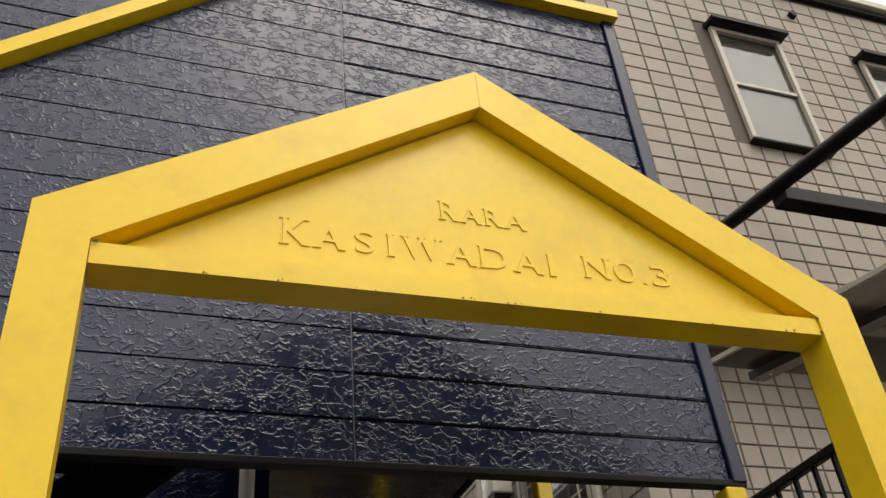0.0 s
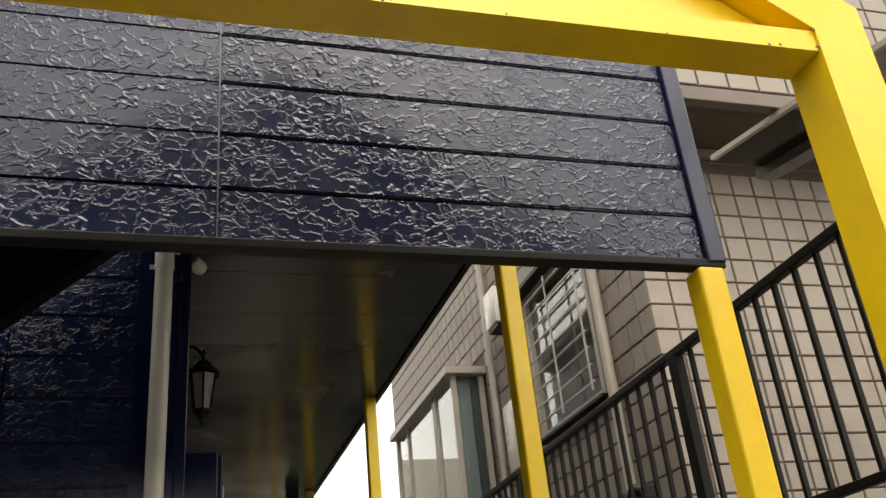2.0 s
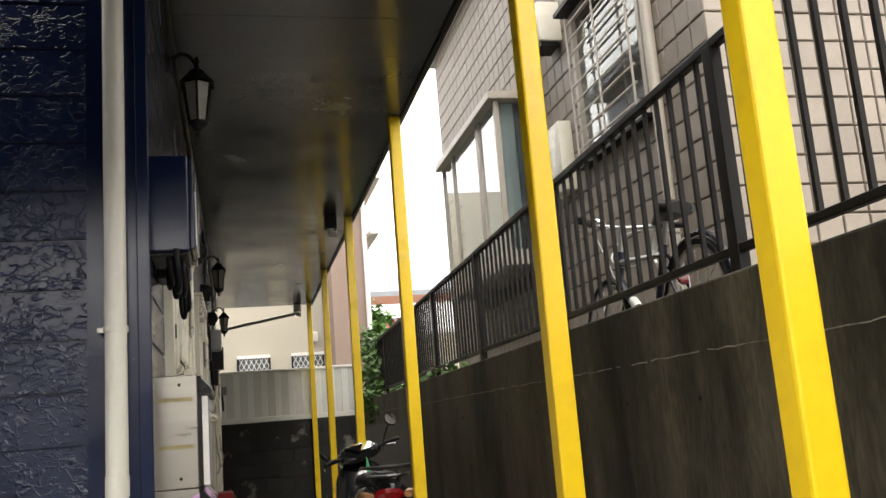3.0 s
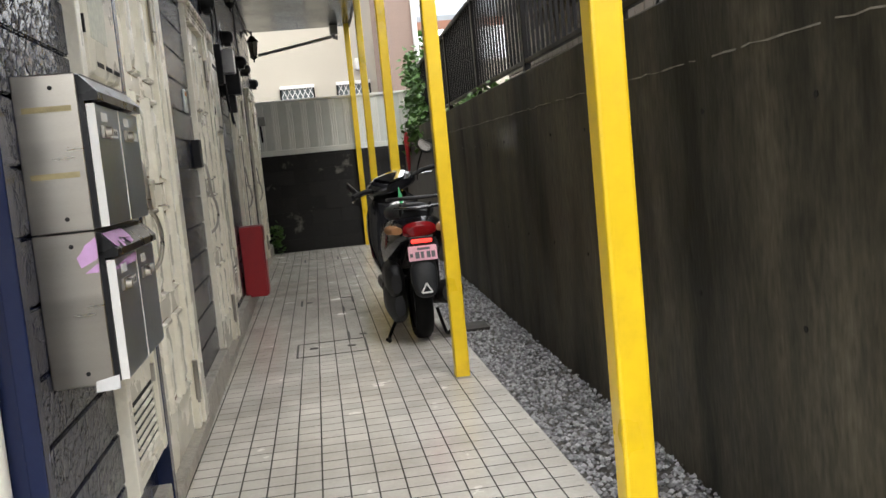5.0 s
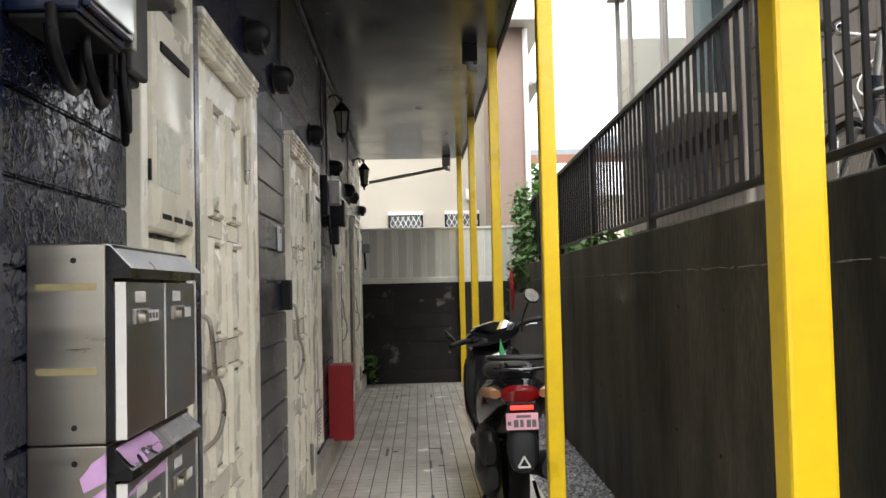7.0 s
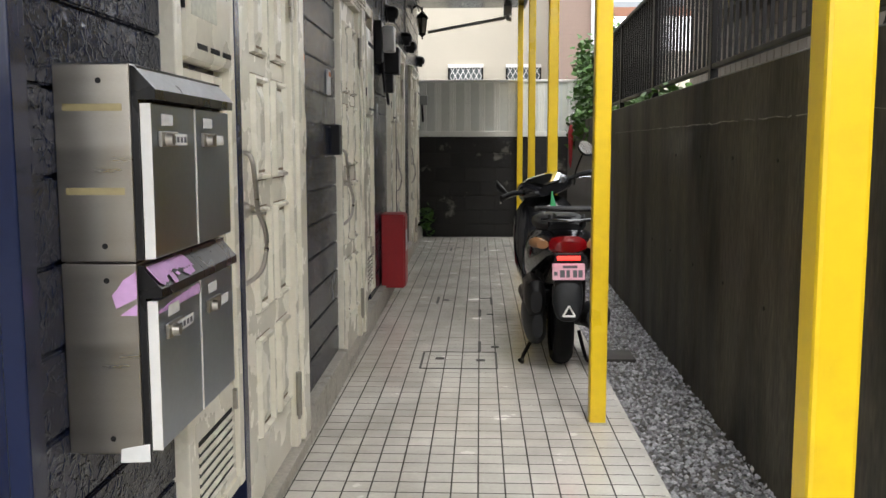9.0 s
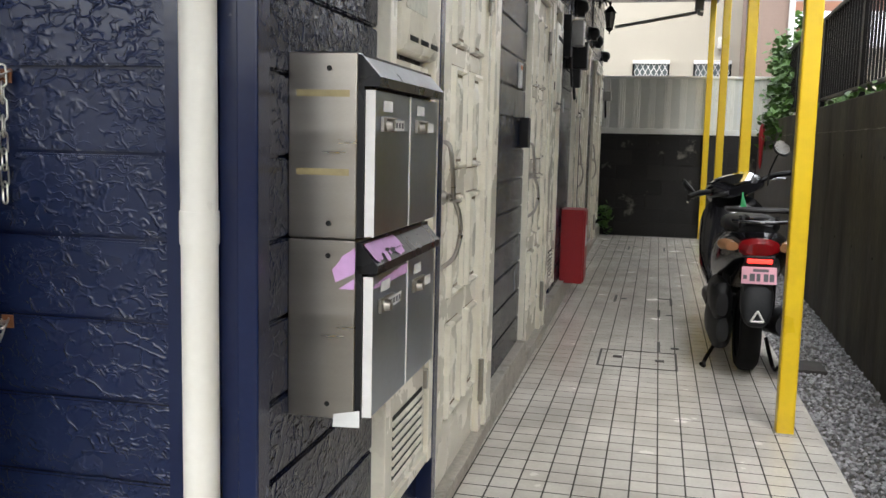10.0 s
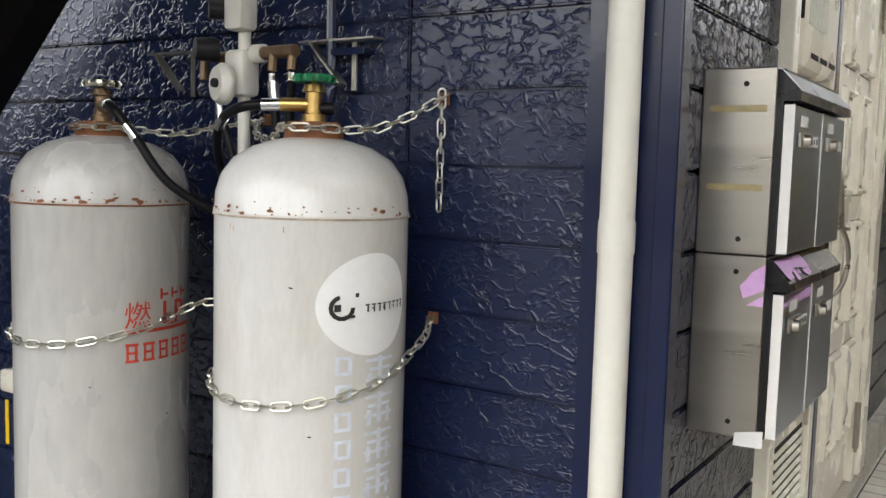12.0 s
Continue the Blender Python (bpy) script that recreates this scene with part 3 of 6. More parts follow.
# ---- letterboxes ----
# pale bluish colour stands in for sky reflected on the upper hood
HOOD_SHEEN = mat("hood_steel_sky_sheen", (0.84, 0.86, 0.90), 0.34, 0.25, vary=0.12, scale=9, bump=0.03)
LILAC = mat("lilac_tape", (0.66, 0.40, 0.70), 0.6, vary=0.12, scale=12)
LABEL = mat("paper_label", (0.75, 0.75, 0.73), 0.6, vary=0.08)
INK = mat("ink_grey", (0.12, 0.12, 0.13), 0.7)
TAPE = mat("yellowed_tape", (0.36, 0.30, 0.15), 0.5, vary=0.2)
HOOD = mat("hood_black", (0.010, 0.010, 0.011), 0.3, spec=0.3, vary=0.2)


def letterbox(z, upper):
    lb = thing("letterbox", "brushed steel double letterbox with %s hood on the wall" % ("a bright slanted" if upper else "a black, tape-torn"), "letterbox", FM @ pose(0, 0.149, z), "letterboxes")
    H, U = 0.334, 0.505
    part("body", box(B(), 0.0, 0.0, 0.0, 0.13, U, H, 0.003), STEEL, lb)
    part("front_seal", box(B(), 0.1301, 0.004, 0.004, 0.142, U - 0.004, H - 0.004), HOOD, lb, "black gasket round the front")
    for k in range(2):
        y0 = 0.012 + k * 0.247
        dr = part("box_door", box(B(), 0.143, y0, 0.005, 0.160, y0 + 0.238, 0.268, 0.002), STEEL_DARK, lb, "mirror-like steel door")
        part("door_edge", box(B(), 0.143, y0 - 0.0035, 0.005, 0.161, y0 - 0.0003, 0.268), WHITE, dr, "white folded edge")
        part("latch", box(B(), 0.1605, y0 + 0.03, 0.195, 0.168, y0 + 0.12, 0.222, 0.002), STEEL, dr, "small steel latch")
        part("dial", lathe(B(), [(0, 0.012), (0.010, 0.012), (0.012, 0.0), (0, 0)], 12, axis=pose(0.168, y0 + 0.055, 0.208, 0, 90)), STEEL, dr, "round dial lock", True)
        part("number_label", box(B(), 0.1605, y0 + 0.05, 0.232, 0.1612, y0 + 0.11, 0.252), LABEL, dr, "small paper label")
        nm = part("name_label", box(B(), 0.1682, y0 + 0.075 + 0.04 * k, 0.198, 0.1690, y0 + 0.165, 0.218), LABEL, dr, "white name strip with unreadable marks")
        if k == 0:
            for j in range(4):
                part("mark", box(B(), 0.1691, y0 + 0.085 + j * 0.02, 0.203, 0.1694, y0 + 0.098 + j * 0.02, 0.213), INK, nm)
        hd = part("hood", prism(B(), [(0.128, H - 0.004), (0.137, H - 0.006), (0.171, H - 0.044), (0.171, H - 0.060), (0.128, H - 0.060)], y0 - 0.008, y0 + 0.237, "xz"), HOOD, lb, "slanted black hood")
        if upper:
            part("hood_cover", prism(B(), [(0.1285, H - 0.002), (0.1378, H - 0.0038), (0.1735, H - 0.0425), (0.1725, H - 0.0434), (0.1372, H - 0.0052), (0.1285, H - 0.0034)], y0 - 0.009, y0 + 0.238, "xz"), HOOD_SHEEN, hd, "steel hood cover with the sky's sheen in its colour")
    for y, zz in ((0.0, 0.305), (0.0, 0.028)):
        part("screw_hole", lathe(B(), [(0, 0), (0.005, 0), (0.005, 0.001), (0, 0.001)], 10, axis=pose(0.078, y - 0.0005, zz, 90)), SLOT, lb)
    return lb


up = letterbox(1.017, True)
low = letterbox(0.681, False)
for z in (0.255, 0.115):
    part("tape_residue", box(B(), 0.016, -0.0012, z, 0.116, -0.0003, z + 0.012), TAPE, up, "yellowed strip of old tape")
# torn lilac tape over the lower hood
rng = random.Random(4)


def ragged(bm, pts, rough, place, amp=0.004, step=0.006, thick=0.0008):
    """A thin torn sheet: the edges named in `rough` are jagged; place(a, b, h) gives its spot on the surface."""
    out = []
    for k, (a, b) in enumerate(pts):
        c, d = pts[(k + 1) % len(pts)]
        n = max(1, int(math.hypot(c - a, d - b) / step)) if k in rough else 1
        for i in range(n):
            f = i / n
            j = amp if i else 0.0
            out.append((a + (c - a) * f + rng.uniform(-j, j), b + (d - b) * f + rng.uniform(-j, j)))
    top = [bm.verts.new(place(a, b, thick)) for a, b in out]
    bot = [bm.verts.new(place(a, b, 0.0)) for a, b in out]
    f = bm.faces.new(top)
    g = bm.faces.new(bot[::-1])
    for i in range(len(out)):
        k = (i + 1) % len(out)
        bm.faces.new((top[k], top[i], bot[i], bot[k]))
    bmesh.ops.triangulate(bm, faces=[f, g])
    bmesh.ops.recalc_face_normals(bm, faces=bm.faces[:])
    return bm


def on_hood(a, b, h):
    # b runs down the slope, 0 at its upper edge and 0.051 at its lower
    f = b / 0.051
    return (0.1375 + 0.034 * f + 0.0012 + h, a, 0.3285 - 0.038 * f + 0.0010 + h)


def on_side(a, b, h):
    return (a, -0.0008 - h, b)


def on_front(a, b, h):
    return (0.1602 + h, a, b)


TORN = "torn lilac tape across the hood"
part("torn_tape", ragged(B(), [(0.012, 0.003), (0.15, 0.001), (0.175, -0.002), (0.205, 0.008), (0.212, 0.034), (0.15, 0.030), (0.09, 0.026), (0.055, 0.036), (0.03, 0.046), (0.012, 0.040)], {2, 3, 4, 5, 6, 7, 8}, on_hood), LILAC, low, TORN)
part("torn_tape", ragged(B(), [(0.14, 0.036), (0.20, 0.035), (0.195, 0.046), (0.16, 0.050)], {0, 1, 2, 3}, on_hood, 0.003), LILAC, low, TORN)
part("torn_tape", ragged(B(), [(0.075, 0.032), (0.095, 0.030), (0.088, 0.050), (0.07, 0.050)], {0, 1, 2, 3}, on_hood, 0.003), LILAC, low, TORN)
part("torn_tape", ragged(B(), [(0.105, 0.033), (0.118, 0.031), (0.121, 0.040), (0.11, 0.041)], {0, 1, 2, 3}, on_hood, 0.002, 0.004), LILAC, low, TORN)
part("torn_tape", ragged(B(), [(0.013, 0.2455), (0.25, 0.244), (0.25, 0.2655), (0.18, 0.262), (0.10, 0.256), (0.013, 0.2495)], {2, 3, 4}, on_front, 0.003), LILAC, low, TORN)
part("torn_tape", ragged(B(), [(0.086, 0.280), (0.093, 0.257), (0.1285, 0.274), (0.1285, 0.322), (0.112, 0.310)], {2, 3, 4}, on_side, 0.003), LILAC, low, TORN)
part("torn_tape", ragged(B(), [(0.099, 0.245), (0.1285, 0.245), (0.1285, 0.265)], {1}, on_side, 0.002), LILAC, low, TORN)
part("clear_tape", prism(B(), [(0.142, 0.02), (0.142, -0.012), (0.09, -0.014), (0.092, 0.01)], -0.003, -0.002), LABEL, low, "strip of cloudy clear tape")

# ---- gas cylinders ----
TANK = mat("cylinder_grey", (0.62, 0.61, 0.58), 0.17, vary=0.06, scale=3, bump=0.05, dirt=(0.42, 0.38, 0.30), dirt_amount=0.5, dirt_scale=4, stretch=(2, 2, 0.6))
RUST = mat("rust", (0.19, 0.075, 0.03), 0.9, vary=0.4, scale=40, bump=0.4)
STAIN = mat("rust_stain", (0.42, 0.33, 0.22), 0.7, vary=0.2)
BRASS = mat("brass", (0.55, 0.37, 0.13), 0.35, 1.0, vary=0.2, bump=0.1)
OLD_BRASS = mat("dull_brass", (0.22, 0.15, 0.09), 0.5, 0.8, vary=0.3)
GREEN = mat("green_enamel", (0.01, 0.16, 0.06), 0.4, vary=0.15)
HOSE = mat("black_hose", (0.0035, 0.0035, 0.005), 0.45, spec=0.22, vary=0.2)
RED_INK = mat("red_stencil", (0.5, 0.045, 0.02), 0.6, vary=0.25, scale=30)
PALE_INK = mat("pale_stencil", (0.62, 0.66, 0.72), 0.6, vary=0.15, scale=30)
STICKER = mat("white_sticker", (0.8, 0.8, 0.79), 0.3, vary=0.04, bump=0)
BLACK_INK = mat("black_print", (0.015, 0.015, 0.015), 0.5)
R = 0.18


def on_drum(bm, a0, a1, z0, z1, r, seg=10, edge=None):
    """A thin patch that follows the drum between two angles (degrees) and heights."""
    def ring(rr):
        return [[bm.verts.new((rr * math.cos(radians(a0 + (a1 - a0) * k / seg)), rr * math.sin(radians(a0 + (a1 - a0) * k / seg)), z)) for k in range(seg + 1)] for z in (z0, z1)]
    lo, hi = ring(r + 0.0012)
    for k in range(seg):
        bm.faces.new((lo[k], lo[k + 1], hi[k + 1], hi[k]))
    return bm


def blob(bm, a, z, w, h, r, rnd):
    """A ragged flake on the drum."""
    k = rnd.randint(6, 9)
    vs = []
    for i in range(k):
        t = 2 * math.pi * i / k
        q = rnd.uniform(0.45, 1.1)
        b = radians(a) + q * w * math.cos(t) / r
        vs.append(bm.verts.new(((r + 0.0012) * math.cos(b), (r + 0.0012) * math.sin(b), z + q * h * math.sin(t))))
    bm.faces.new(vs)
    return bm


def wrap(ob, r, a_mid, z):
    """Bends flat writing round the drum: x becomes angle, z stays height."""
    for v in ob.data.vertices:
        a = radians(a_mid) + v.co.x / r
        rr = r + 0.0015
        v.co = Vector((rr * math.cos(a), rr * math.sin(a), v.co.z + z))
    ob.matrix_basis = Matrix()


# older, greyer paint with some of the cylinder's shade mixed into the colour
TANK_OLD_SHADED = mat("weathered_shaded_enamel", (0.42, 0.41, 0.385), 0.28, vary=0.12, scale=4, fine=40, bump=0.06, dirt=(0.24, 0.22, 0.19), dirt_amount=0.5, dirt_scale=4, stretch=(1, 1, 0.35))


def cylinder(x, y, green, seed):
    rnd = random.Random(seed)
    label = "%s gas cylinder with rusty seam and %s valve wheel" % (("pale grey", "green") if green else ("weathered grey, shade-darkened", "grey"))
    c = thing("gas_cylinder", label, "gas cylinder", pose(x, y, 0), "gas cylinders")
    part("drum", lathe(B(), [(0, 0.03), (0.16, 0.03), (0.175, 0.05), (R, 0.08), (R, 1.062), (R + 0.002, 1.066), (R + 0.002, 1.072), (R, 1.076), (R - 0.002, 1.105), (R - 0.012, 1.138), (R - 0.034, 1.168), (R - 0.07, 1.190), (R - 0.11, 1.202), (0.05, 1.207), (0, 1.207)], 48), TANK if green else TANK_OLD_SHADED, c, "", True)
    part("foot_ring", lathe(B(), [(0.15, -0.05), (0.162, -0.05), (0.162, 0.06), (0.15, 0.06)], 32), TANK if green else TANK_OLD_SHADED, c, "", True)
    seam = part("seam", lathe(B(), [(R + 0.0005, 1.0635), (R + 0.003, 1.0645), (R + 0.003, 1.067), (R + 0.0005, 1.068)], 48), RUST if not green else mat("seam_rust", (0.4, 0.33, 0.25), 0.8, vary=0.5, scale=25), c, "rust-stained weld seam", True)
    for k in range(120 if not green else 90):
        a = rnd.uniform(0, 360)
        z = 1.07 + min(0.03, abs(rnd.gauss(0, 0.012)))
        w = rnd.choice((0.0014, 0.0018, 0.0022, 0.003, 0.0045, 0.006))
        part("rust_spot", blob(B(), a, z, w * rnd.uniform(1, 1.8), w * rnd.uniform(0.6, 1.0), R + 0.002 - max(0, z - 1.08) * 0.09, rnd), RUST, c)
    for k in range(9):
        a = rnd.uniform(0, 360)
        part("rust_run", blob(B(), a, 1.05 - rnd.uniform(0, 0.01), 0.0016, rnd.uniform(0.006, 0.016), R, rnd), STAIN, c, "pale rust run")
    for k in range(5):
        part("chip", blob(B(), rnd.uniform(-150, 30), rnd.uniform(0.3, 0.98), rnd.uniform(0.003, 0.006), 0.0018, R, rnd), BLACK_METAL, c, "chipped paint")
    part("collar", lathe(B(), [(0.02, 1.20), (0.055, 1.20), (0.055, 1.226), (0.048, 1.236), (0.02, 1.236)], 20), RUST, c, "rusty neck ring", True)
    vm = BRASS if green else OLD_BRASS
    v = part("valve", lathe(B(), [(0.022, 1.232), (0.022, 1.25), (0.016, 1.252), (0.016, 1.29), (0.022, 1.292), (0.018, 1.305), (0.006, 1.306), (0.006, 1.315), (0, 1.315)], 10), vm, c, "", True)
    part("outlet", tube(B(), [(0.0, 0.0, 1.268), (-0.055 if green else 0.055, -0.03, 1.268)], 0.013, 10), vm, v, "", True)
    part("relief_port", tube(B(), [(0.0, 0.0, 1.262), (0.03 if green else -0.03, 0.022, 1.262)], 0.012, 10), BLACK_METAL, v, "", True)
    bm = B()
    for k in range(10):
        a, b = 2 * math.pi * k / 10, 2 * math.pi * (k + 0.55) / 10
        tube(bm, [(0.034 * math.cos(a), 0.034 * math.sin(a), 1.316), (0.034 * math.cos(b), 0.034 * math.sin(b), 1.316)], 0.008, 6)
    lathe(bm, [(0, 1.310), (0.032, 1.310), (0.034, 1.316), (0.032, 1.323), (0, 1.325)], 20)
    part("handwheel", bm, GREEN if green else GALV, v, "green handwheel" if green else "grey handwheel", True)
    return c


T1, T2 = (0.83, 4.68), (0.286, 4.615)
c1 = cylinder(*T1, True, 3)
c2 = cylinder(*T2, False, 8)
# sticker and stencilled rows on the nearer drum, angles measured round the drum
A1 = -14.0
bm = B()
seg, rr = 40, R + 0.0014
rings = []
for q in (0.02, 0.25, 0.5, 0.75, 1.0):
    ring = []
    for k in range(seg):
        t = 2 * math.pi * k / seg
        a = radians(A1) + q * 0.100 * math.cos(t) / R
        ring.append(bm.verts.new((rr * math.cos(a), rr * math.sin(a), 0.917 + q * (0.090 + 0.008 * math.cos(t)) * math.sin(t))))
    rings.append(ring)
bm.faces.new(rings[0])
for q, w in zip(rings, rings[1:]):
    for k in range(seg):
        bm.faces.new((q[k], q[(k + 1) % seg], w[(k + 1) % seg], w[k]))
st = part("sticker", bm, STICKER, c1, "round white maker's sticker", True)
bm = B()
for k in range(14):
    t0, t1 = 2 * math.pi * k / 14, 2 * math.pi * (k + 1) / 14
    if 4 <= k < 14:
        pts = []
        for t in (t0, t1):
            for q in (0.016, 0.024):
                a = radians(A1) + (-0.054 + q * math.cos(t)) / R
                pts.append(bm.verts.new(((rr + 0.0012) * math.cos(a), (rr + 0.0012) * math.sin(a), 0.914 + 0.95 * q * math.sin(t))))
        bm.faces.new((pts[0], pts[1], pts[3], pts[2]))
part("emblem_ring", bm, BLACK_INK, st, "black ring emblem")
for dx, z0, z1, w in ((-0.068, 0.908, 0.920, 0.012), (-0.030, 0.932, 0.939, 0.007), (-0.050, 0.896, 0.901, 0.020)):
    a = A1 + math.degrees(dx / R)
    b = a + math.degrees(w / R)
    part("emblem_mark", on_drum(B(), a, b, z0, z1, R + 0.0015, 3), BLACK_INK, st)
rp = random.Random(5)
for k in range(8):
    a = A1 + math.degrees((-0.010 + 0.0132 * k) / R)
    part("print_bar", on_drum(B(), a, a + 2.9, 0.916, 0.9185, R + 0.0015, 2), BLACK_INK, st)
    part("print_bar", on_drum(B(), a + rp.uniform(0.6, 1.6), a + rp.uniform(1.9, 2.5), 0.904, 0.9155, R + 0.0015, 2), BLACK_INK, st)
    if k % 2:
        part("print_bar", on_drum(B(), a + 0.2, a + 2.2, 0.9095, 0.9115, R + 0.0015, 2), BLACK_INK, st)
for i in range(6):
    z = 0.829 - i * 0.0495
    for a, b, z0, z1 in ((-35.5, -25.5, -0.006, 0.0), (-35.5, -33.2, -0.030, -0.006), (-28.0, -25.5, -0.030, -0.006), (-35.5, -25.5, -0.034, -0.028)):
        part("stencil_bar", on_drum(B(), a + 1, b + 1, z + z0, z + z1, R, 4), PALE_INK, c1, "pale stencilled bar")
for i in range(5):
    z = 0.824 - i * 0.066
    for a, b, z0, z1 in ((-16, 6, -0.010, -0.004), (-14, 4, -0.026, -0.020), (-16, 6, -0.044, -0.038), (-7, -3.5, -0.056, 0.0), (-14.5, -11.5, -0.058, -0.03), (0.5, 3.5, -0.058, -0.03)):
        part("stencil_bar", on_drum(B(), a, b, z + z0, z + z1, R, 5), PALE_INK, c1, "pale stencilled bar")
wr = glyphs("stencil_letters", "LP", 0.070, 0.0, RED_INK, c2, Matrix(), "red stencilled letters", bold=0.001)
wrap(wr, R, 3.0, 0.818)
wr = glyphs("stencil_character", "\u71c3", 0.058, 0.0, RED_INK, c2, Matrix(), "red stencilled character")
wrap(wr, R, -23.5, 0.822)
part("stencil_rule", on_drum(B(), -23, 36, 0.806, 0.813, R, 12), RED_INK, c2, "red stencilled rule")
for k in range(5):
    a = -22.5 + k * 11.5
    for b, c_, z0, z1 in ((0, 8.5, 0.780, 0.786), (0.5, 8, 0.764, 0.769), (0, 8.5, 0.747, 0.752), (0.6, 2.2, 0.750, 0.784), (6.0, 7.8, 0.750, 0.784)):
        part("stencil_bar", on_drum(B(), a + b, a + c_, z0, z1, R, 4), RED_INK, c2, "red stencilled bar")
for a in (2, 12, 22):
    part("stencil_bar", on_drum(B(), a, a + 7, 0.879, 0.884, R, 5), RED_INK, c2, "red stencilled bar")
    part("stencil_bar", on_drum(B(), a, a + 2, 0.872, 0.894, R, 5), RED_INK, c2, "red stencilled bar")

# chains
LINK = B()
pts = [(0.0085 * math.cos(a) + (0.011 if math.cos(a) > 0 else -0.011), 0.0075 * math.sin(a), 0) for a in [2 * math.pi * k / 12 + 0.01 for k in range(13)]]
tube(LINK, pts, 0.0020, 6, cap=False)
LINK = mesh_of("link", LINK, GALV, True)


def chain(path, label):
    ch = thing("chain", label, "chain", None, "cylinder chains")
    pts = [Vector(p) for p in path]
    seglen = [(b - a).length for a, b in zip(pts, pts[1:])]
    total, d, i = sum(seglen), 0.0, 0
    while d < total:
        s, j = d, 0
        while j < len(seglen) - 1 and s > seglen[j]:
            s -= seglen[j]
            j += 1
        a, b = pts[j], pts[j + 1]
        p = a.lerp(b, s / seglen[j])
        rot = (b - a).to_track_quat("X", "Z").to_matrix().to_4x4() @ pose(0, 0, 0, 90 * (i % 2) + 20)
        piece_copy("link", LINK, ch, Matrix.Translation(p) @ rot)
        d += 0.029
        i += 1
    return ch


def arc(c, r, a0, a1, z0, z1, n=14, sag=0.0):
    return [(c[0] + r * math.cos(radians(a0 + (a1 - a0) * k / n)), c[1] + r * math.sin(radians(a0 + (a1 - a0) * k / n)), z0 + (z1 - z0) * k / n - sag * math.sin(math.pi * k / n)) for k in range(n + 1)]


H1, H2 = (0.978, 4.885, 1.293), (0.965, 4.885, 0.857)
chain([H1, (0.977, 4.886, 1.18), (0.976, 4.886, 1.08)], "loose galvanised chain end hanging from a wall hook")
chain([H1, (0.95, 4.82, 1.255), (0.92, 4.76, 1.228)] + arc(T1, 0.062, 20, -150, 1.222, 1.226) + [(0.70, 4.70, 1.20), (0.60, 4.76, 1.215), (0.50, 4.86, 1.25)], "galvanised chain looped round the cylinder necks")
chain([(0.50, 4.86, 1.25), (0.40, 4.72, 1.215)] + arc(T2, 0.062, 60, -170, 1.222, 1.226), "galvanised chain looped round a cylinder neck")
chain([H2, (0.99, 4.83, 0.83)] + arc(T1, R + 0.006, 20, -195, 0.80, 0.80, 26, 0.06) + [(0.62, 4.86, 0.85)], "galvanised chain round the middle of a cylinder")
chain([(0.66, 4.86, 0.87), (0.50, 4.70, 0.86)] + arc(T2, R + 0.006, 20, -195, 0.84, 0.83, 26, 0.05) + [(0.10, 4.80, 0.9), (0.06, 4.88, 0.92)], "galvanised chain round the middle of a cylinder")
for hx, hy, hz in (H1, H2, (0.5, 4.88, 1.255)):
    hk = thing("wall_hook", "small galvanised eye hook screwed into the siding", "hook", pose(hx, hy, hz), "wall hooks")
    part("shank", tube(B(), [(0, 0.02, 0), (0, 0.0, 0), (0, -0.012, 0.004)], 0.003, 6), GALV, hk)
    part("plate", box(B(), -0.012, 0.008, -0.012, 0.012, 0.011, 0.012, 0.001), RUST, hk, "rust-edged plate")

# gas riser, regulator and hoses
gas = thing("gas_regulator", "off-white gas regulator and riser pipe with brass manifold on the wall", "gas regulator", pose(0.50, 4.82, 0))
part("riser", tube(B(), [(0, 0, 0.4), (0, 0, 2.2)], 0.014, 12), WHITE_PIPE, gas, "grey riser pipe", True)
rg = part("regulator_body", box(B(), -0.03, -0.035, 1.30, 0.03, 0.02, 1.40, 0.012), WHITE_PIPE, gas, "", True)
part("diaphragm", lathe(B(), [(0, 0.0), (0.04, 0.0), (0.045, 0.006), (0.045, 0.018), (0.036, 0.03), (0, 0.034)], 20, axis=pose(-0.012, -0.035, 1.325, 90, 0, -20)), WHITE_PIPE, rg, "round diaphragm cover", True)
part("adjuster", lathe(B(), [(0, 0.0), (0.01, 0.0), (0.01, 0.01), (0, 0.01)], 12, axis=pose(-0.012, -0.068, 1.325, 90)), GREY_PLASTIC, rg, "grey screw cap", True)
part("knob", lathe(B(), [(0, 0), (0.024, 0), (0.027, 0.01), (0.024, 0.05), (0, 0.052)], 14, axis=pose(-0.05, -0.03, 1.40, 90, 0, -30)), BLACK_PLASTIC, rg, "black changeover knob", True)
part("meter_head", box(B(), -0.028, -0.04, 1.44, 0.028, 0.015, 1.53, 0.012), WHITE_PIPE, gas, "white valve block", True)
part("meter_knob", lathe(B(), [(0, 0), (0.02, 0), (0.022, 0.03), (0, 0.032)], 14, axis=pose(-0.035, -0.03, 1.485, 90, 0, -40)), BLACK_PLASTIC, gas, "black knob", True)
mf = part("manifold", tube(B(), [(0.02, 0, 1.392), (0.16, -0.01, 1.392)], 0.014, 10), OLD_BRASS, gas, "brass manifold", True)
part("coupling", tube(B(), [(0.03, 0, 1.392), (0.06, 0, 1.392)], 0.02, 10), WHITE_PIPE, mf, "white coupling", True)
for x in (0.095, 0.15):
    part("outlet", tube(B(), [(x, -0.008, 1.39), (x, -0.012, 1.352)], 0.010, 8), OLD_BRASS, mf, "", True)
    part("fitting", tube(B(), [(x, -0.012, 1.347), (x, -0.012, 1.33)], 0.0075, 8), CHROME, mf, "", True)
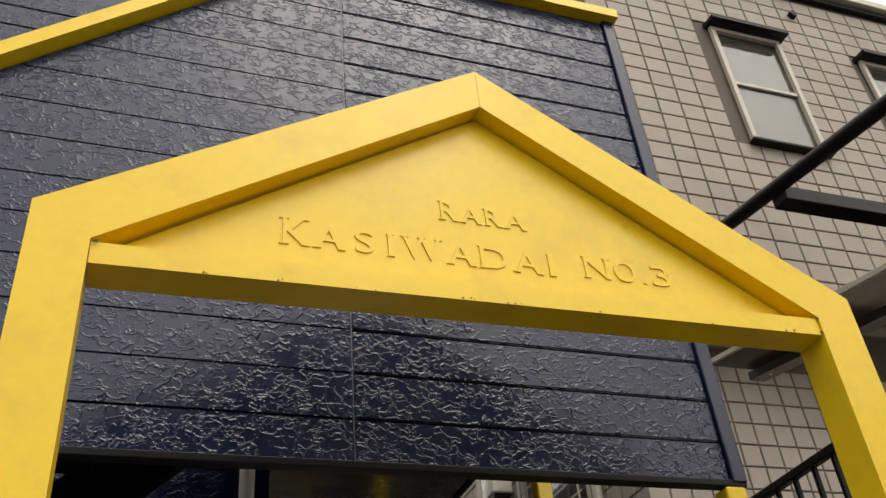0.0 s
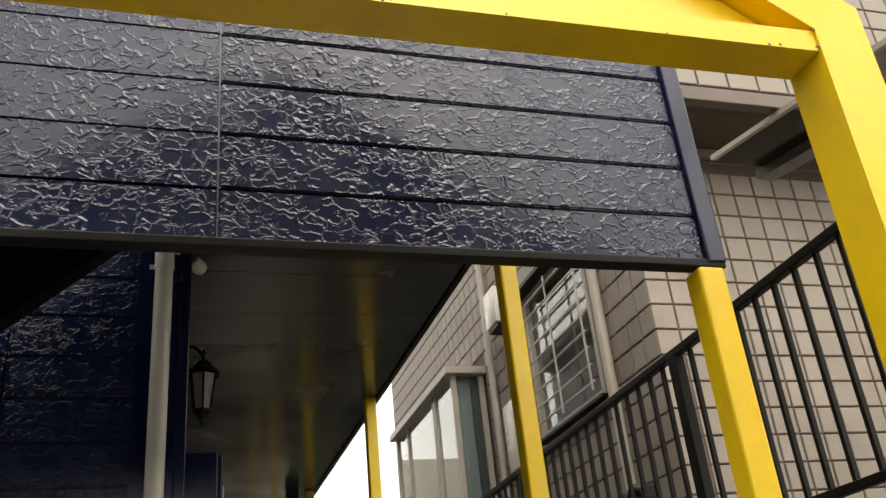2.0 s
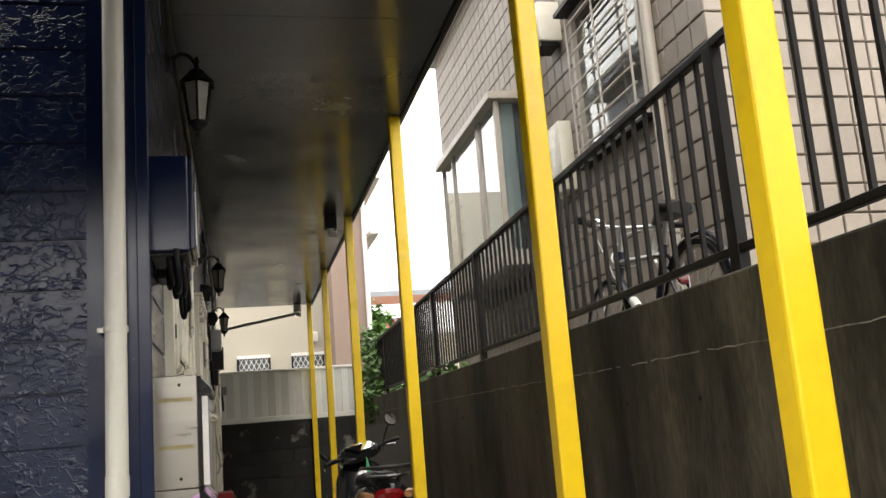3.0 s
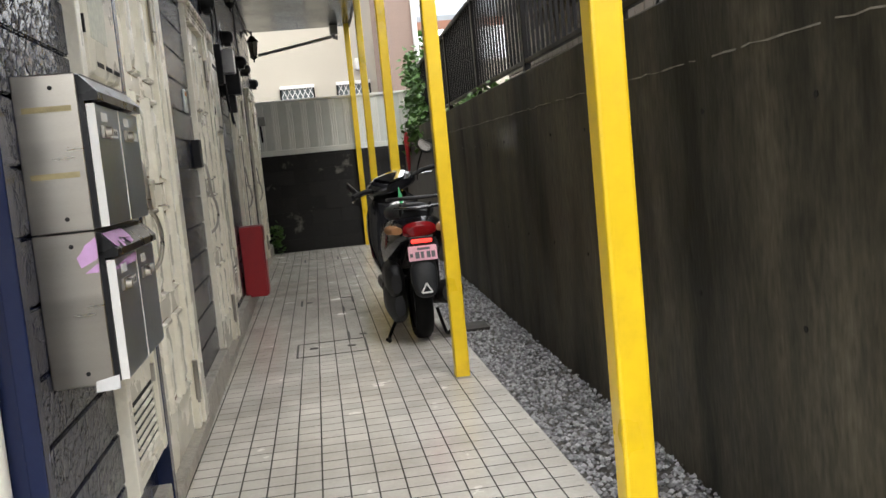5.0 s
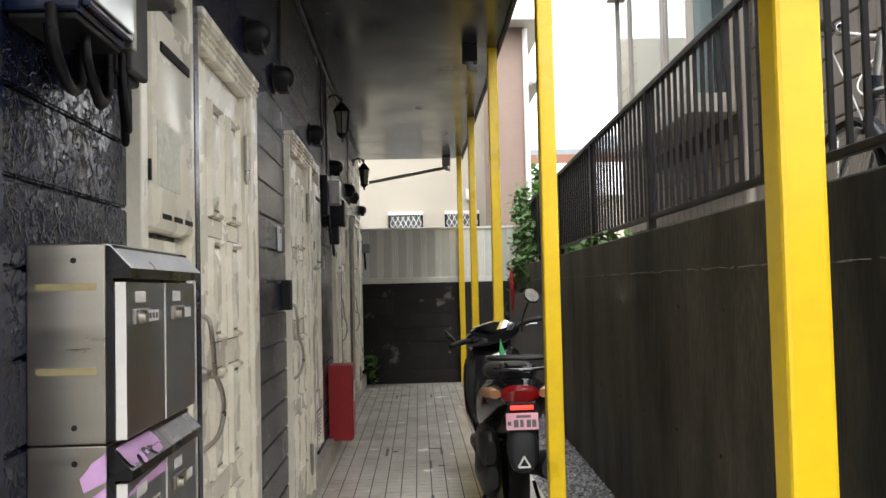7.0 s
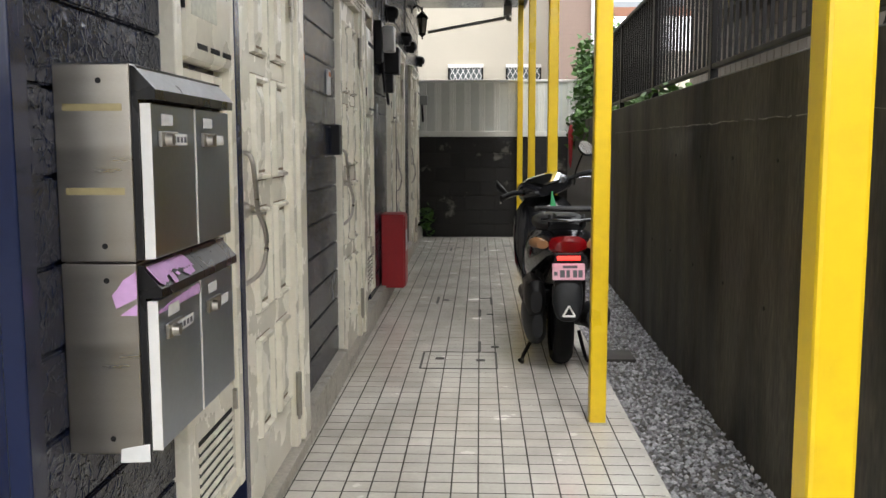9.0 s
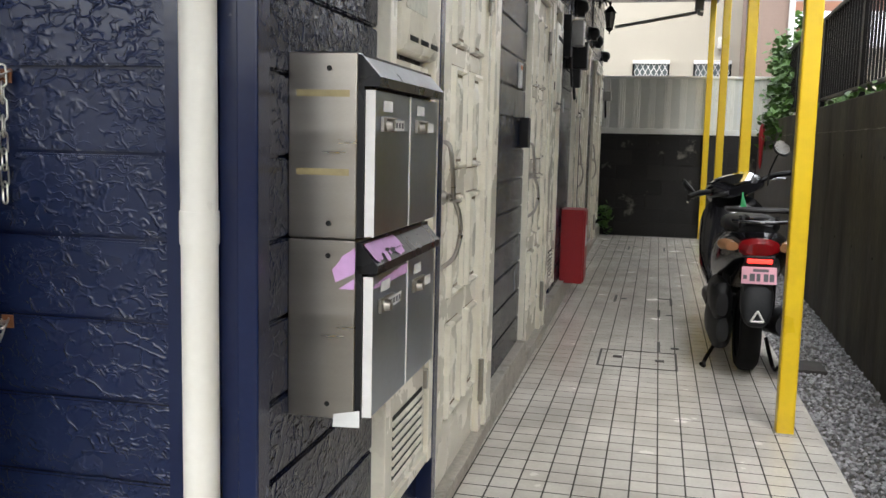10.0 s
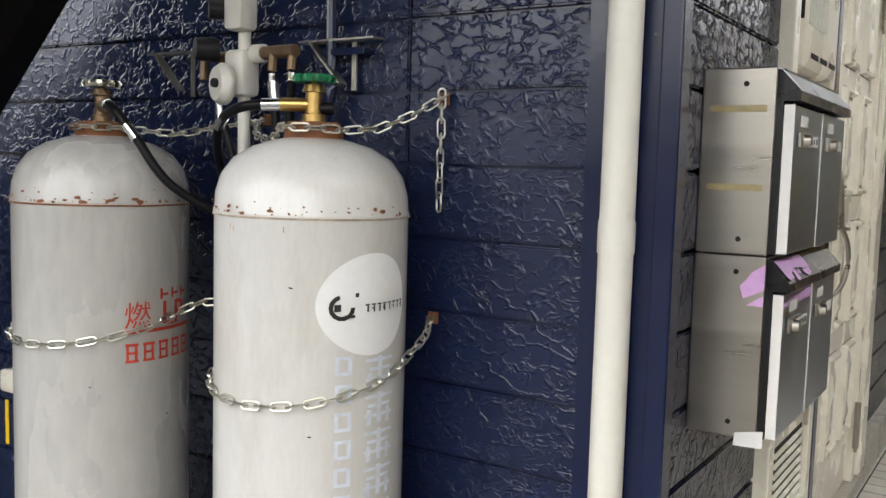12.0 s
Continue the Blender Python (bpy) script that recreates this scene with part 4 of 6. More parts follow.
lm = part("manifold", tube(B(), [(-0.02, 0, 1.385), (-0.12, -0.015, 1.392)], 0.012, 10), OLD_BRASS, gas, "brass manifold", True)
for x in (-0.055, -0.115):
    part("outlet", tube(B(), [(x, -0.01, 1.387), (x, -0.012, 1.34)], 0.010, 8), OLD_BRASS, lm, "", True)
part("hose_end", tube(B(), [(-0.06, -0.02, 1.35), (-0.055, -0.02, 1.25)], 0.010, 10), CHROME, lm, "crimped hose end", True)


for pth in ([(0.775, 4.65, 1.268), (0.70, 4.62, 1.262), (0.60, 4.66, 1.235), (0.53, 4.72, 1.17), (0.52, 4.76, 1.10), (0.56, 4.80, 1.06), (0.62, 4.82, 1.16), (0.65, 4.81, 1.33)],
            [(0.335, 4.588, 1.268), (0.385, 4.57, 1.262), (0.435, 4.58, 1.21), (0.50, 4.62, 1.11), (0.56, 4.72, 1.05), (0.51, 4.79, 1.13), (0.45, 4.80, 1.26)],
            [(0.595, 4.81, 1.33), (0.605, 4.815, 1.2), (0.60, 4.83, 1.0)]):
    hs = thing("gas_hose", "black rubber gas hose between cylinder and regulator", "hose", None, "gas hoses")
    q = smooth_path(pth)
    part("hose", tube(B(), q, 0.0095, 10), HOSE, hs, "", True)
    part("ferrule", tube(B(), q[0:5], 0.0125, 10), CHROME, hs, "crimped steel ferrule", True)
    part("ferrule", tube(B(), q[14:18], 0.0115, 10), CHROME, hs, "crimped steel ferrule", True)
for bx_, z in ((0.745, 1.415), (0.245, 1.412)):
    br = thing("wall_bracket", "grey steel angle bracket fixed to the siding", "bracket", pose(bx_, 4.893, z), "wall brackets")
    part("arm", box(B(), -0.125, -0.034, 0, 0.08, 0.0, 0.004), GALV, br)
    part("brace", box(B(), -0.062, -0.012, -0.002, 0.062, 0.012, 0.002, 0, pose(-0.045, -0.032, -0.044, 0, 46)), GALV, br)
    part("wall_plate", box(B(), 0.0, -0.004, -0.10, 0.012, 0.0, -0.001), GALV, br)
cd = thing("cable_conduit", "dark corrugated conduit clipped to the end wall", "conduit")
bm = B()
tube(bm, smooth_path([(0.70, 4.87, 2.6), (0.705, 4.87, 1.5), (0.71, 4.865, 1.30), (0.67, 4.86, 1.18), (0.62, 4.88, 1.14)]), 0.011, 8)
part("tube", bm, NAVY_TRIM, cd, "", True)
part("clip", box(B(), 0.685, 4.86, 1.385, 0.80, 4.882, 1.40, 0.002), NAVY_TRIM, cd)
# socket box with a yellow tag
sb = thing("tap_box", "small cream wall box with a hanging yellow tag", "wall box", pose(-0.46, 4.86, 0.5))
part("case", box(B(), -0.045, -0.03, -0.02, 0.035, 0.03, 0.045, 0.01), CREAM, sb, "", True)
part("tag", box(B(), -0.015, -0.03, -0.17, 0.0, -0.025, -0.04, 0.002), YELLOW, sb, "yellow tag")

# ---- white downpipe on the corner ----
dp = thing("downpipe", "ivory plastic downpipe with clamps on the wall corner", "downpipe", pose(1.362, 4.866, 0))
part("pipe", tube(B(), [(0, 0, -0.05), (0, 0, 1.2), (0, 0, 2.70)], 0.0305, 24), WHITE_PIPE, dp, "", True)
part("socket", tube(B(), [(0, 0, 1.02), (0, 0, 1.075)], 0.0325, 24), WHITE_PIPE, dp, "", True)
for z in (1.47, 2.648):
    cl = part("clamp", tube(B(), [(0, 0, z), (0, 0, z + 0.016)], 0.0345, 24), WHITE_PIPE, dp, "", True)
    part("clamp_ear", box(B(), -0.05, -0.006, z, -0.03, 0.006, z + 0.014, 0.002), WHITE_PIPE, cl)
part("elbow", tube(B(), smooth_path([(0, 0, 2.665), (0, 0, 2.735), (0.006, 0.008, 2.755), (0.025, 0.02, 2.762), (0.06, 0.03, 2.75)]), 0.033, 16), WHITE_PIPE, dp, "", True)

# ---- fixtures on the facade ----
mb = thing("meter_box", "glossy navy electric meter box with black cables below", "meter box", FM @ pose(0, 0.05, 1.715))
part("case", box(B(), 0.005, 0.0, 0.0, 0.125, 0.24, 0.30, 0.006), NAVY_TRIM, mb)
lid = part("lid", box(B(), 0.1255, 0.008, 0.008, 0.14, 0.232, 0.292, 0.004), NAVY_TRIM, mb)
# the pane's pale grey imitates bright sky mirrored in clear glass
part("meter_window", box(B(), 0.1405, 0.022, 0.02, 0.146, 0.218, 0.19, 0.002), mat("window_sky_reflection", (0.55, 0.57, 0.58), 0.08, vary=0.06, bump=0.0), lid, "glossy meter window coloured pale for its sky reflection")
part("side_rail", box(B(), 0.105, 0.2405, 0.0, 0.138, 0.262, 0.30, 0.003), STEEL, mb, "bright metal edge")
part("base_plate", box(B(), 0.01, 0.01, -0.012, 0.118, 0.23, -0.0005, 0.003), BLACK_PLASTIC, mb)
jb = thing("junction_box", "grey and black cable junction box beside the meter", "junction box", FM @ pose(0, 0.345, 1.685))
part("case", box(B(), 0.002, 0.0, 0.0, 0.09, 0.15, 0.30, 0.008), BLACK_PLASTIC, jb)
part("cover", box(B(), 0.091, 0.02, 0.01, 0.11, 0.14, 0.28, 0.006), GREY_PLASTIC, jb, "grey cover")
part("top_hood", box(B(), 0.0, 0.06, 0.19, 0.14, 0.24, 0.30, 0.008), GREY_PLASTIC, jb)
rnd = random.Random(11)
for k, (x0, y0, span_, drop, r_) in enumerate(((0.085, 0.04, 0.17, 0.105, 0.0095), (0.06, 0.09, 0.16, 0.085, 0.008), (0.095, 0.16, 0.16, 0.100, 0.0085), (0.07, 0.24, 0.13, 0.095, 0.008), (0.10, 0.34, 0.08, 0.13, 0.007), (0.085, 0.38, 0.06, 0.15, 0.007))):
    cb = thing("cable", "thick black cable looping under the meter box", "cable", FM, "meter cables")
    part("sheath", tube(B(), smooth_path([(x0, y0, 1.72), (x0 + 0.004, y0, 1.71 - drop * 0.45), (x0 + 0.006, y0 + span_ * 0.2, 1.71 - drop * 0.88), (x0, y0 + span_ * 0.5, 1.71 - drop), (x0 - 0.008, y0 + span_ * 0.85, 1.71 - drop * 0.85), (x0 - 0.012, y0 + span_, 1.71 - drop * 0.4), (x0 - 0.014, y0 + span_, 1.72)]), r_, 10), HOSE, cb, "", True)


def hood_vent(u, z=2.30, r=0.062):
    v = thing("vent_hood", "round black vent hood on the dark siding", "vent hood", FM @ pose(0, u, z), "vent hoods")
    part("flange", lathe(B(), [(0, 0), (r + 0.012, 0), (r + 0.012, 0.008), (0, 0.008)], 24, axis=pose(0, 0, 0, 0, 90)), BLACK_PLASTIC, v, "", True)
    part("dome", lathe(B(), [(r, 0.0), (r, 0.035), (r * 0.92, 0.062), (r * 0.7, 0.085), (r * 0.35, 0.098), (0, 0.1)], 24, axis=pose(0.002, 0, 0, 0, 90)), BLACK_PLASTIC, v, "", True)
    part("mouth", box(B(), 0.02, -r * 0.6, -r - 0.012, 0.075, r * 0.6, -r * 0.6, 0.006), BLACK_PLASTIC, v)
    return v


for u in (2.26, 3.0, 4.60, 6.25, 8.0, 8.75, 10.45):
    hood_vent(u)
CONDUIT_U = (3.15, 5.3, 5.7, 8.2)
for u in CONDUIT_U:
    cn = thing("conduit", "thin black conduit running down the dark siding", "conduit", FM, "facade conduits")
    part("tube", tube(B(), [(0.012, u, 2.2 if u > 5 else 2.35), (0.012, u, 3.02)], 0.008, 8), BLACK_PLASTIC, cn, "", True)
cn = thing("conduit", "black conduit along the top of the facade", "conduit", FM, "facade conduits")
part("tube", tube(B(), [(0.016, 0.1, 2.965), (0.016, 10.7, 2.965)], 0.011, 8), BLACK_PLASTIC, cn, "", True)
MILK = mat("lantern_glass", (0.30, 0.29, 0.26), 0.25, vary=0.1, bump=0.0)


def lantern(u):
    l = thing("wall_lantern", "black carriage-style wall lantern, unlit, with pale panes", "lantern", FM @ pose(0, u, 2.50), "wall lanterns")
    part("wall_plate", lathe(B(), [(0, 0), (0.045, 0), (0.042, 0.012), (0.02, 0.02), (0, 0.02)], 16, axis=pose(0, 0, 0.29, 0, 90)), BLACK_METAL, l, "", True)
    part("arm", tube(B(), smooth_path([(0.01, 0, 0.30), (0.05, 0, 0.335), (0.09, 0, 0.33), (0.125, 0, 0.285)]), 0.009, 8), BLACK_METAL, l, "", True)
    part("roof", lathe(B(), [(0.085, 0.195), (0.078, 0.205), (0.045, 0.24), (0.03, 0.262), (0.012, 0.272), (0.010, 0.29), (0.016, 0.30), (0.006, 0.325), (0, 0.33)], 6, axis=pose(0.125, 0, 0, 0, 0, 30)), BLACK_METAL, l)
    part("glass_body", lathe(B(), [(0.038, 0.02), (0.062, 0.195)], 6, axis=pose(0.125, 0, 0, 0, 0, 30)), MILK, l, "pale panes")
    for k in range(6):
        a = radians(60 * k + 30)
        part("bar", tube(B(), [(0.125 + 0.040 * math.cos(a), 0.040 * math.sin(a), 0.012), (0.125 + 0.065 * math.cos(a), 0.065 * math.sin(a), 0.198)], 0.005, 6), BLACK_METAL, l)
    part("base_cup", lathe(B(), [(0, -0.05), (0.008, -0.045), (0.012, -0.03), (0.006, -0.022), (0.02, -0.01), (0.046, 0.012), (0.046, 0.022), (0, 0.022)], 12, axis=pose(0.125, 0, 0)), BLACK_METAL, l, "", True)
    return l


for u in (1.20, 5.88, 9.42):
    lantern(u)
fe = thing("extinguisher_cabinet", "red enamelled extinguisher cabinet hung on the wall", "cabinet", FM @ pose(0, 5.50, 0.13))
part("case", box(B(), 0.012, 0.0, 0.0, 0.185, 0.27, 0.565, 0.004), RED, fe)
part("door_panel", box(B(), 0.1855, 0.008, 0.01, 0.196, 0.262, 0.555, 0.003), RED, fe)
part("hanger", box(B(), -0.004, 0.05, 0.45, 0.013, 0.22, 0.50, 0.002), BLACK_METAL, fe)
part("label_plate", box(B(), 0.1965, 0.06, 0.28, 0.198, 0.20, 0.44), LABEL, fe, "worn white label")
PLATE_W = mat("grey_plate", (0.33, 0.33, 0.31), 0.5, vary=0.2)
for u, z, w, h, m_, lab in ((2.30, 1.47, 0.10, 0.13, LABEL, "small paper notice on the dark siding"), (3.02, 1.46, 0.075, 0.12, LABEL, "small framed notice with an orange strip"), (2.31, 1.20, 0.10, 0.15, CREAM, "cream blank switch plate"), (5.28, 1.42, 0.07, 0.10, PLATE_W, "grey blank switch plate"), (7.9, 1.45, 0.07, 0.12, LABEL, "small paper notice on the dark siding")):
    pl = thing("wall_plate", lab, "wall plate", FM @ pose(0.002, u, z), "wall plates")
    part("plate", box(B(), 0, 0, 0, 0.012, w, h, 0.003), m_, pl)
    if m_ is LABEL:
        part("orange_strip", box(B(), 0.0122, 0.006, h * 0.72, 0.0128, w - 0.006, h * 0.9), mat("orange_print", (0.6, 0.2, 0.05), 0.6), pl)
ic = thing("intercom", "small black intercom box beside a front door", "intercom", FM @ pose(0, 3.14, 1.17))
part("case", box(B(), 0, 0, 0, 0.045, 0.09, 0.15, 0.006), BLACK_PLASTIC, ic)
part("speaker_grille", box(B(), 0.0455, 0.02, 0.09, 0.047, 0.07, 0.13), GREY_PLASTIC, ic)
em = thing("electric_meter", "grey electric meter with clear window and black cables", "electric meter", FM @ pose(0, 5.30, 1.82))
part("base", box(B(), 0, 0, 0, 0.05, 0.17, 0.30, 0.006), BLACK_PLASTIC, em)
part("meter_case", box(B(), 0.051, 0.01, 0.08, 0.14, 0.16, 0.26, 0.012), mat("meter_grey", (0.42, 0.42, 0.41), 0.3, vary=0.08), em, "pale grey meter case", True)
part("cable_loop", tube(B(), smooth_path([(0.05, 0.03, 0.0), (0.06, 0.04, -0.16), (0.06, 0.1, -0.20), (0.05, 0.13, -0.05), (0.05, 0.13, 0.02)]), 0.010, 8), HOSE, em, "", True)
jb2 = thing("junction_box", "black cable junction box under a conduit", "junction box", FM @ pose(0, 5.62, 1.76))
part("case", box(B(), 0, 0, 0, 0.15, 0.16, 0.20, 0.01), BLACK_PLASTIC, jb2)
part("tail", box(B(), 0.03, 0.03, -0.14, 0.10, 0.11, 0.0, 0.01), BLACK_PLASTIC, jb2)
part("drop_cable", tube(B(), smooth_path([(0.05, 0.05, -0.1), (0.055, 0.05, -0.2), (0.06, 0.08, -0.22), (0.05, 0.09, -0.12)]), 0.009, 8), HOSE, jb2, "", True)
tp = thing("far_meter", "small grey meter with dangling cable by the last door", "electric meter", FM @ pose(0, 10.58, 1.75))
part("case", box(B(), 0, 0, 0, 0.13, 0.12, 0.12, 0.008), PLATE_W, tp)
part("cable_loop", tube(B(), smooth_path([(0.06, 0.03, 0.0), (0.07, 0.04, -0.18), (0.06, 0.08, -0.2), (0.05, 0.09, 0.0)]), 0.009, 8), HOSE, tp, "", True)

# outlet boxes and drain under the soffit
for y in (10.05, 15.62):
    ob_ = thing("gutter_outlet", "grey plastic gutter outlet under the walkway soffit", "gutter outlet", pose(2.50, y, 2.90), "gutter outlets")
    part("cup", box(B(), -0.055, -0.06, 0.0, 0.055, 0.06, 0.118, 0.012), GREY_PLASTIC if y < 12 else PLATE_W, ob_)
    part("spout", tube(B(), [(0, 0, 0.0), (0.0, 0, -0.04), (0.05, 0.0, -0.05)], 0.03, 12), PLATE_W, ob_, "", True)
gp = thing("drain_pipe", "grey drain pipe sloping under the end of the soffit", "drain pipe")
part("pipe", tube(B(), [(2.50, 15.66, 2.90), (2.44, 15.66, 2.87), (1.46, 15.66, 2.70)], 0.022, 12), PLATE_W, gp, "", True)
sv = thing("soffit_camera", "small white round sensor on a wall arm under the soffit", "sensor", pose(1.49, 5.22, 2.835))
part("dome", lathe(B(), [(0, -0.03), (0.02, -0.028), (0.03, -0.01), (0.03, 0.03), (0, 0.034)], 16, axis=pose(0, 0, 0, 60, 0, -60)), WHITE_PIPE, sv, "", True)
part("arm", tube(B(), [(0.0, 0.0, 0.0), (-0.05, 0.02, 0.01)], 0.012, 10), WHITE_PIPE, sv, "", True)

# ---- scooter ----
GLOSS = mat("scooter_black", (0.010, 0.010, 0.012), 0.16, vary=0.1, bump=0.0, coat=0.5)
TYRE = mat("tyre_rubber", (0.007, 0.007, 0.007), 0.8, spec=0.2, vary=0.2, bump=0.2)
RED_LENS = mat("red_lens", (0.17, 0.003, 0.005), 0.12, vary=0.1, bump=0.0, coat=0.4)
AMBER = mat("clear_amber_lens", (0.30, 0.15, 0.07), 0.15, vary=0.1, bump=0.0)
PINK = mat("pink_plate", (0.75, 0.42, 0.50), 0.45, vary=0.06)
BRIGHT = bpy.data.materials.new("lit_tail_light")
BRIGHT.use_nodes = True
BRIGHT.node_tree.nodes["Principled BSDF"].inputs["Base Color"].default_value = (0.8, 0.02, 0.01, 1)
BRIGHT.node_tree.nodes["Principled BSDF"].inputs["Emission Color"].default_value = (1.0, 0.03, 0.02, 1)
BRIGHT.node_tree.nodes["Principled BSDF"].inputs["Emission Strength"].default_value = 0.9
MIRROR = mat("mirror", (0.85, 0.85, 0.85), 0.03, 1.0, vary=0.0, bump=0.0)
sc = thing("scooter", "black motor scooter parked on its stand beside the gravel", "scooter", pose(2.60, 8.56, 0, 0, 0, 1.5))


def wheel(y, r, w, name):
    t = part(name, lathe(B(), [(r - 0.075, -w / 2), (r - 0.03, -w / 2 - 0.004), (r - 0.008, -w * 0.36), (r, 0), (r - 0.008, w * 0.36), (r - 0.03, w / 2 + 0.004), (r - 0.075, w / 2)], 36, axis=pose(0, y, r, 0, 90)), TYRE, sc, "black tyre", True)
    part("rim", lathe(B(), [(0, -0.02), (0.05, -0.03), (r - 0.09, -0.02), (r - 0.07, -0.04), (r - 0.07, 0.04), (r - 0.09, 0.02), (0.05, 0.03), (0, 0.02)], 24, axis=pose(0, y, r, 0, 90)), GREY_PLASTIC, t, "dark cast rim", True)


wheel(0.0, 0.225, 0.10, "rear_wheel")
wheel(1.22, 0.225, 0.09, "front_wheel")
part("rear_body", loft(B(), [(-0.30, 0, 0.69, 0.06, 0.03), (-0.24, 0, 0.69, 0.135, 0.075), (-0.10, 0, 0.66, 0.175, 0.12), (0.15, 0, 0.60, 0.19, 0.17), (0.42, 0, 0.55, 0.175, 0.20), (0.52, 0, 0.52, 0.15, 0.18)], 24), GLOSS, sc, "", True)
part("seat", loft(B(), [(-0.16, 0, 0.775, 0.09, 0.025), (-0.05, 0, 0.79, 0.13, 0.045), (0.2, 0, 0.785, 0.15, 0.055), (0.42, 0, 0.76, 0.12, 0.05), (0.5, 0, 0.74, 0.07, 0.03)], 20), BLACK_PLASTIC, sc, "black seat", True)
rk = part("rear_rack", box(B(), -0.05, -0.24, 0.838, 0.05, -0.02, 0.848, 0.004), BLACK_PLASTIC, sc, "flat black carrier rack")
part("rack_rim", tube(B(), smooth_path([(-0.14, -0.02, 0.872), (-0.155, -0.16, 0.882), (-0.13, -0.31, 0.885), (0.13, -0.31, 0.885), (0.155, -0.16, 0.882), (0.14, -0.02, 0.872)]), 0.010, 8), BLACK_METAL, rk, "", True)
for y in (-0.06, -0.12, -0.18, -0.24):
    part("rack_bar", tube(B(), [(-0.145, y, 0.880), (0.145, y, 0.880)], 0.007, 8), BLACK_METAL, rk, "", True)
part("rack_lip", tube(B(), smooth_path([(-0.14, -0.29, 0.83), (0, -0.315, 0.826), (0.14, -0.29, 0.83)]), 0.009, 8), GLOSS, rk, "", True)
for s in (-1, 1):
    part("rack_stay", tube(B(), [(s * 0.09, -0.22, 0.845), (s * 0.08, -0.12, 0.76)], 0.010, 8), BLACK_METAL, rk, "", True)
part("tail_light", loft(B(), [(-0.32, 0, 0.69, 0.07, 0.03), (-0.295, 0, 0.695, 0.1, 0.05), (-0.22, 0, 0.695, 0.11, 0.055)], 20), RED_LENS, sc, "red tail light", True)
part("lit_lamp", box(B(), -0.060, -0.350, 0.625, 0.060, -0.336, 0.646, 0.004), BRIGHT, sc, "glowing red lower lamp")
for s in (-1, 1):
    part("rear_indicator", loft(B(), [(-0.285, s * 0.13, 0.70, 0.03, 0.022), (-0.24, s * 0.15, 0.705, 0.042, 0.03), (-0.16, s * 0.165, 0.70, 0.03, 0.025)], 14), AMBER, sc, "clear amber indicator", True)
part("plate_bracket", box(B(), -0.07, -0.335, 0.46, 0.07, -0.32, 0.66, 0.004, pose(0, 0, 0)), BLACK_PLASTIC, sc)
plm = pose(0, -0.345, 0.565, -12)
pl = part("number_plate", box(B(), -0.084, -0.002, -0.043, 0.084, 0.002, 0.043, 0.004, None), PINK, sc, "pink number plate with dark bars")
pl.matrix_basis = plm
for x0, x1, z0, z1 in ((-0.045, -0.02, -0.03, 0.008), (-0.012, 0.006, -0.03, 0.008), (0.022, 0.044, -0.03, 0.008), (0.05, 0.072, -0.03, 0.008), (-0.03, 0.045, 0.018, 0.032), (-0.076, -0.058, -0.02, 0.0)):
    part("plate_bar", box(B(), x0, -0.0035, z0, x1, -0.0022, z1), INK, pl)
mg = part("mudguard", loft(B(), [(-0.37, 0, 0.33, 0.045, 0.02), (-0.345, 0, 0.40, 0.075, 0.10), (-0.31, 0, 0.44, 0.082, 0.11), (-0.28, 0, 0.45, 0.07, 0.10)], 18), GREY_PLASTIC, sc, "dark grey rear mudguard", True)
for a, b in (((-0.031, 0.338), (0.031, 0.338)), ((0.031, 0.338), (0.0, 0.392)), ((0.0, 0.392), (-0.031, 0.338))):
    part("reflector_mark", tube(B(), [(a[0], -0.385, a[1]), (b[0], -0.385, b[1])], 0.0055, 6), WHITE, mg, "white triangle mark")
part("engine_case", loft(B(), [(-0.16, -0.14, 0.24, 0.03, 0.06), (-0.10, -0.145, 0.25, 0.06, 0.12), (0.15, -0.145, 0.26, 0.065, 0.12), (0.40, -0.12, 0.27, 0.05, 0.10)], 18), GREY_PLASTIC, sc, "grey engine and belt cover", True)
part("air_filter", loft(B(), [(-0.18, -0.15, 0.38, 0.03, 0.06), (-0.14, -0.15, 0.39, 0.055, 0.10), (0.12, -0.15, 0.40, 0.055, 0.10), (0.18, -0.14, 0.4, 0.03, 0.06)], 18), BLACK_PLASTIC, sc, "black air filter box", True)
mf_ = part("muffler", tube(B(), [(0.17, -0.26, 0.30), (0.17, -0.22, 0.29), (0.165, 0.18, 0.24), (0.14, 0.3, 0.22)], 0.062, 16), BLACK_METAL, sc, "black muffler", True)
part("heat_shield", tube(B(), [(0.185, -0.22, 0.32), (0.18, 0.1, 0.28)], 0.058, 14), GREY_PLASTIC, mf_, "", True)
part("tail_pipe", tube(B(), [(0.17, -0.26, 0.29), (0.172, -0.30, 0.285)], 0.014, 10), CHROME, mf_, "", True)
for s in (-1, 1):
    part("shock_absorber", tube(B(), [(s * 0.11, -0.02, 0.24), (s * 0.12, 0.02, 0.58)], 0.022, 12), BLACK_METAL, sc, "", True)
part("stand", tube(B(), smooth_path([(-0.12, 0.12, 0.16), (-0.2, 0.06, 0.03), (-0.21, -0.02, 0.012), (-0.23, -0.06, 0.03)]), 0.011, 8), BLACK_METAL, sc, "", True)
part("stand", tube(B(), smooth_path([(0.12, 0.12, 0.16), (0.15, 0.06, 0.03), (0.16, 0.0, 0.012), (0.17, -0.03, 0.03)]), 0.011, 8), BLACK_METAL, sc, "", True)
part("footboard", box(B(), -0.18, 0.46, 0.24, 0.18, 0.84, 0.33, 0.03), BLACK_PLASTIC, sc)
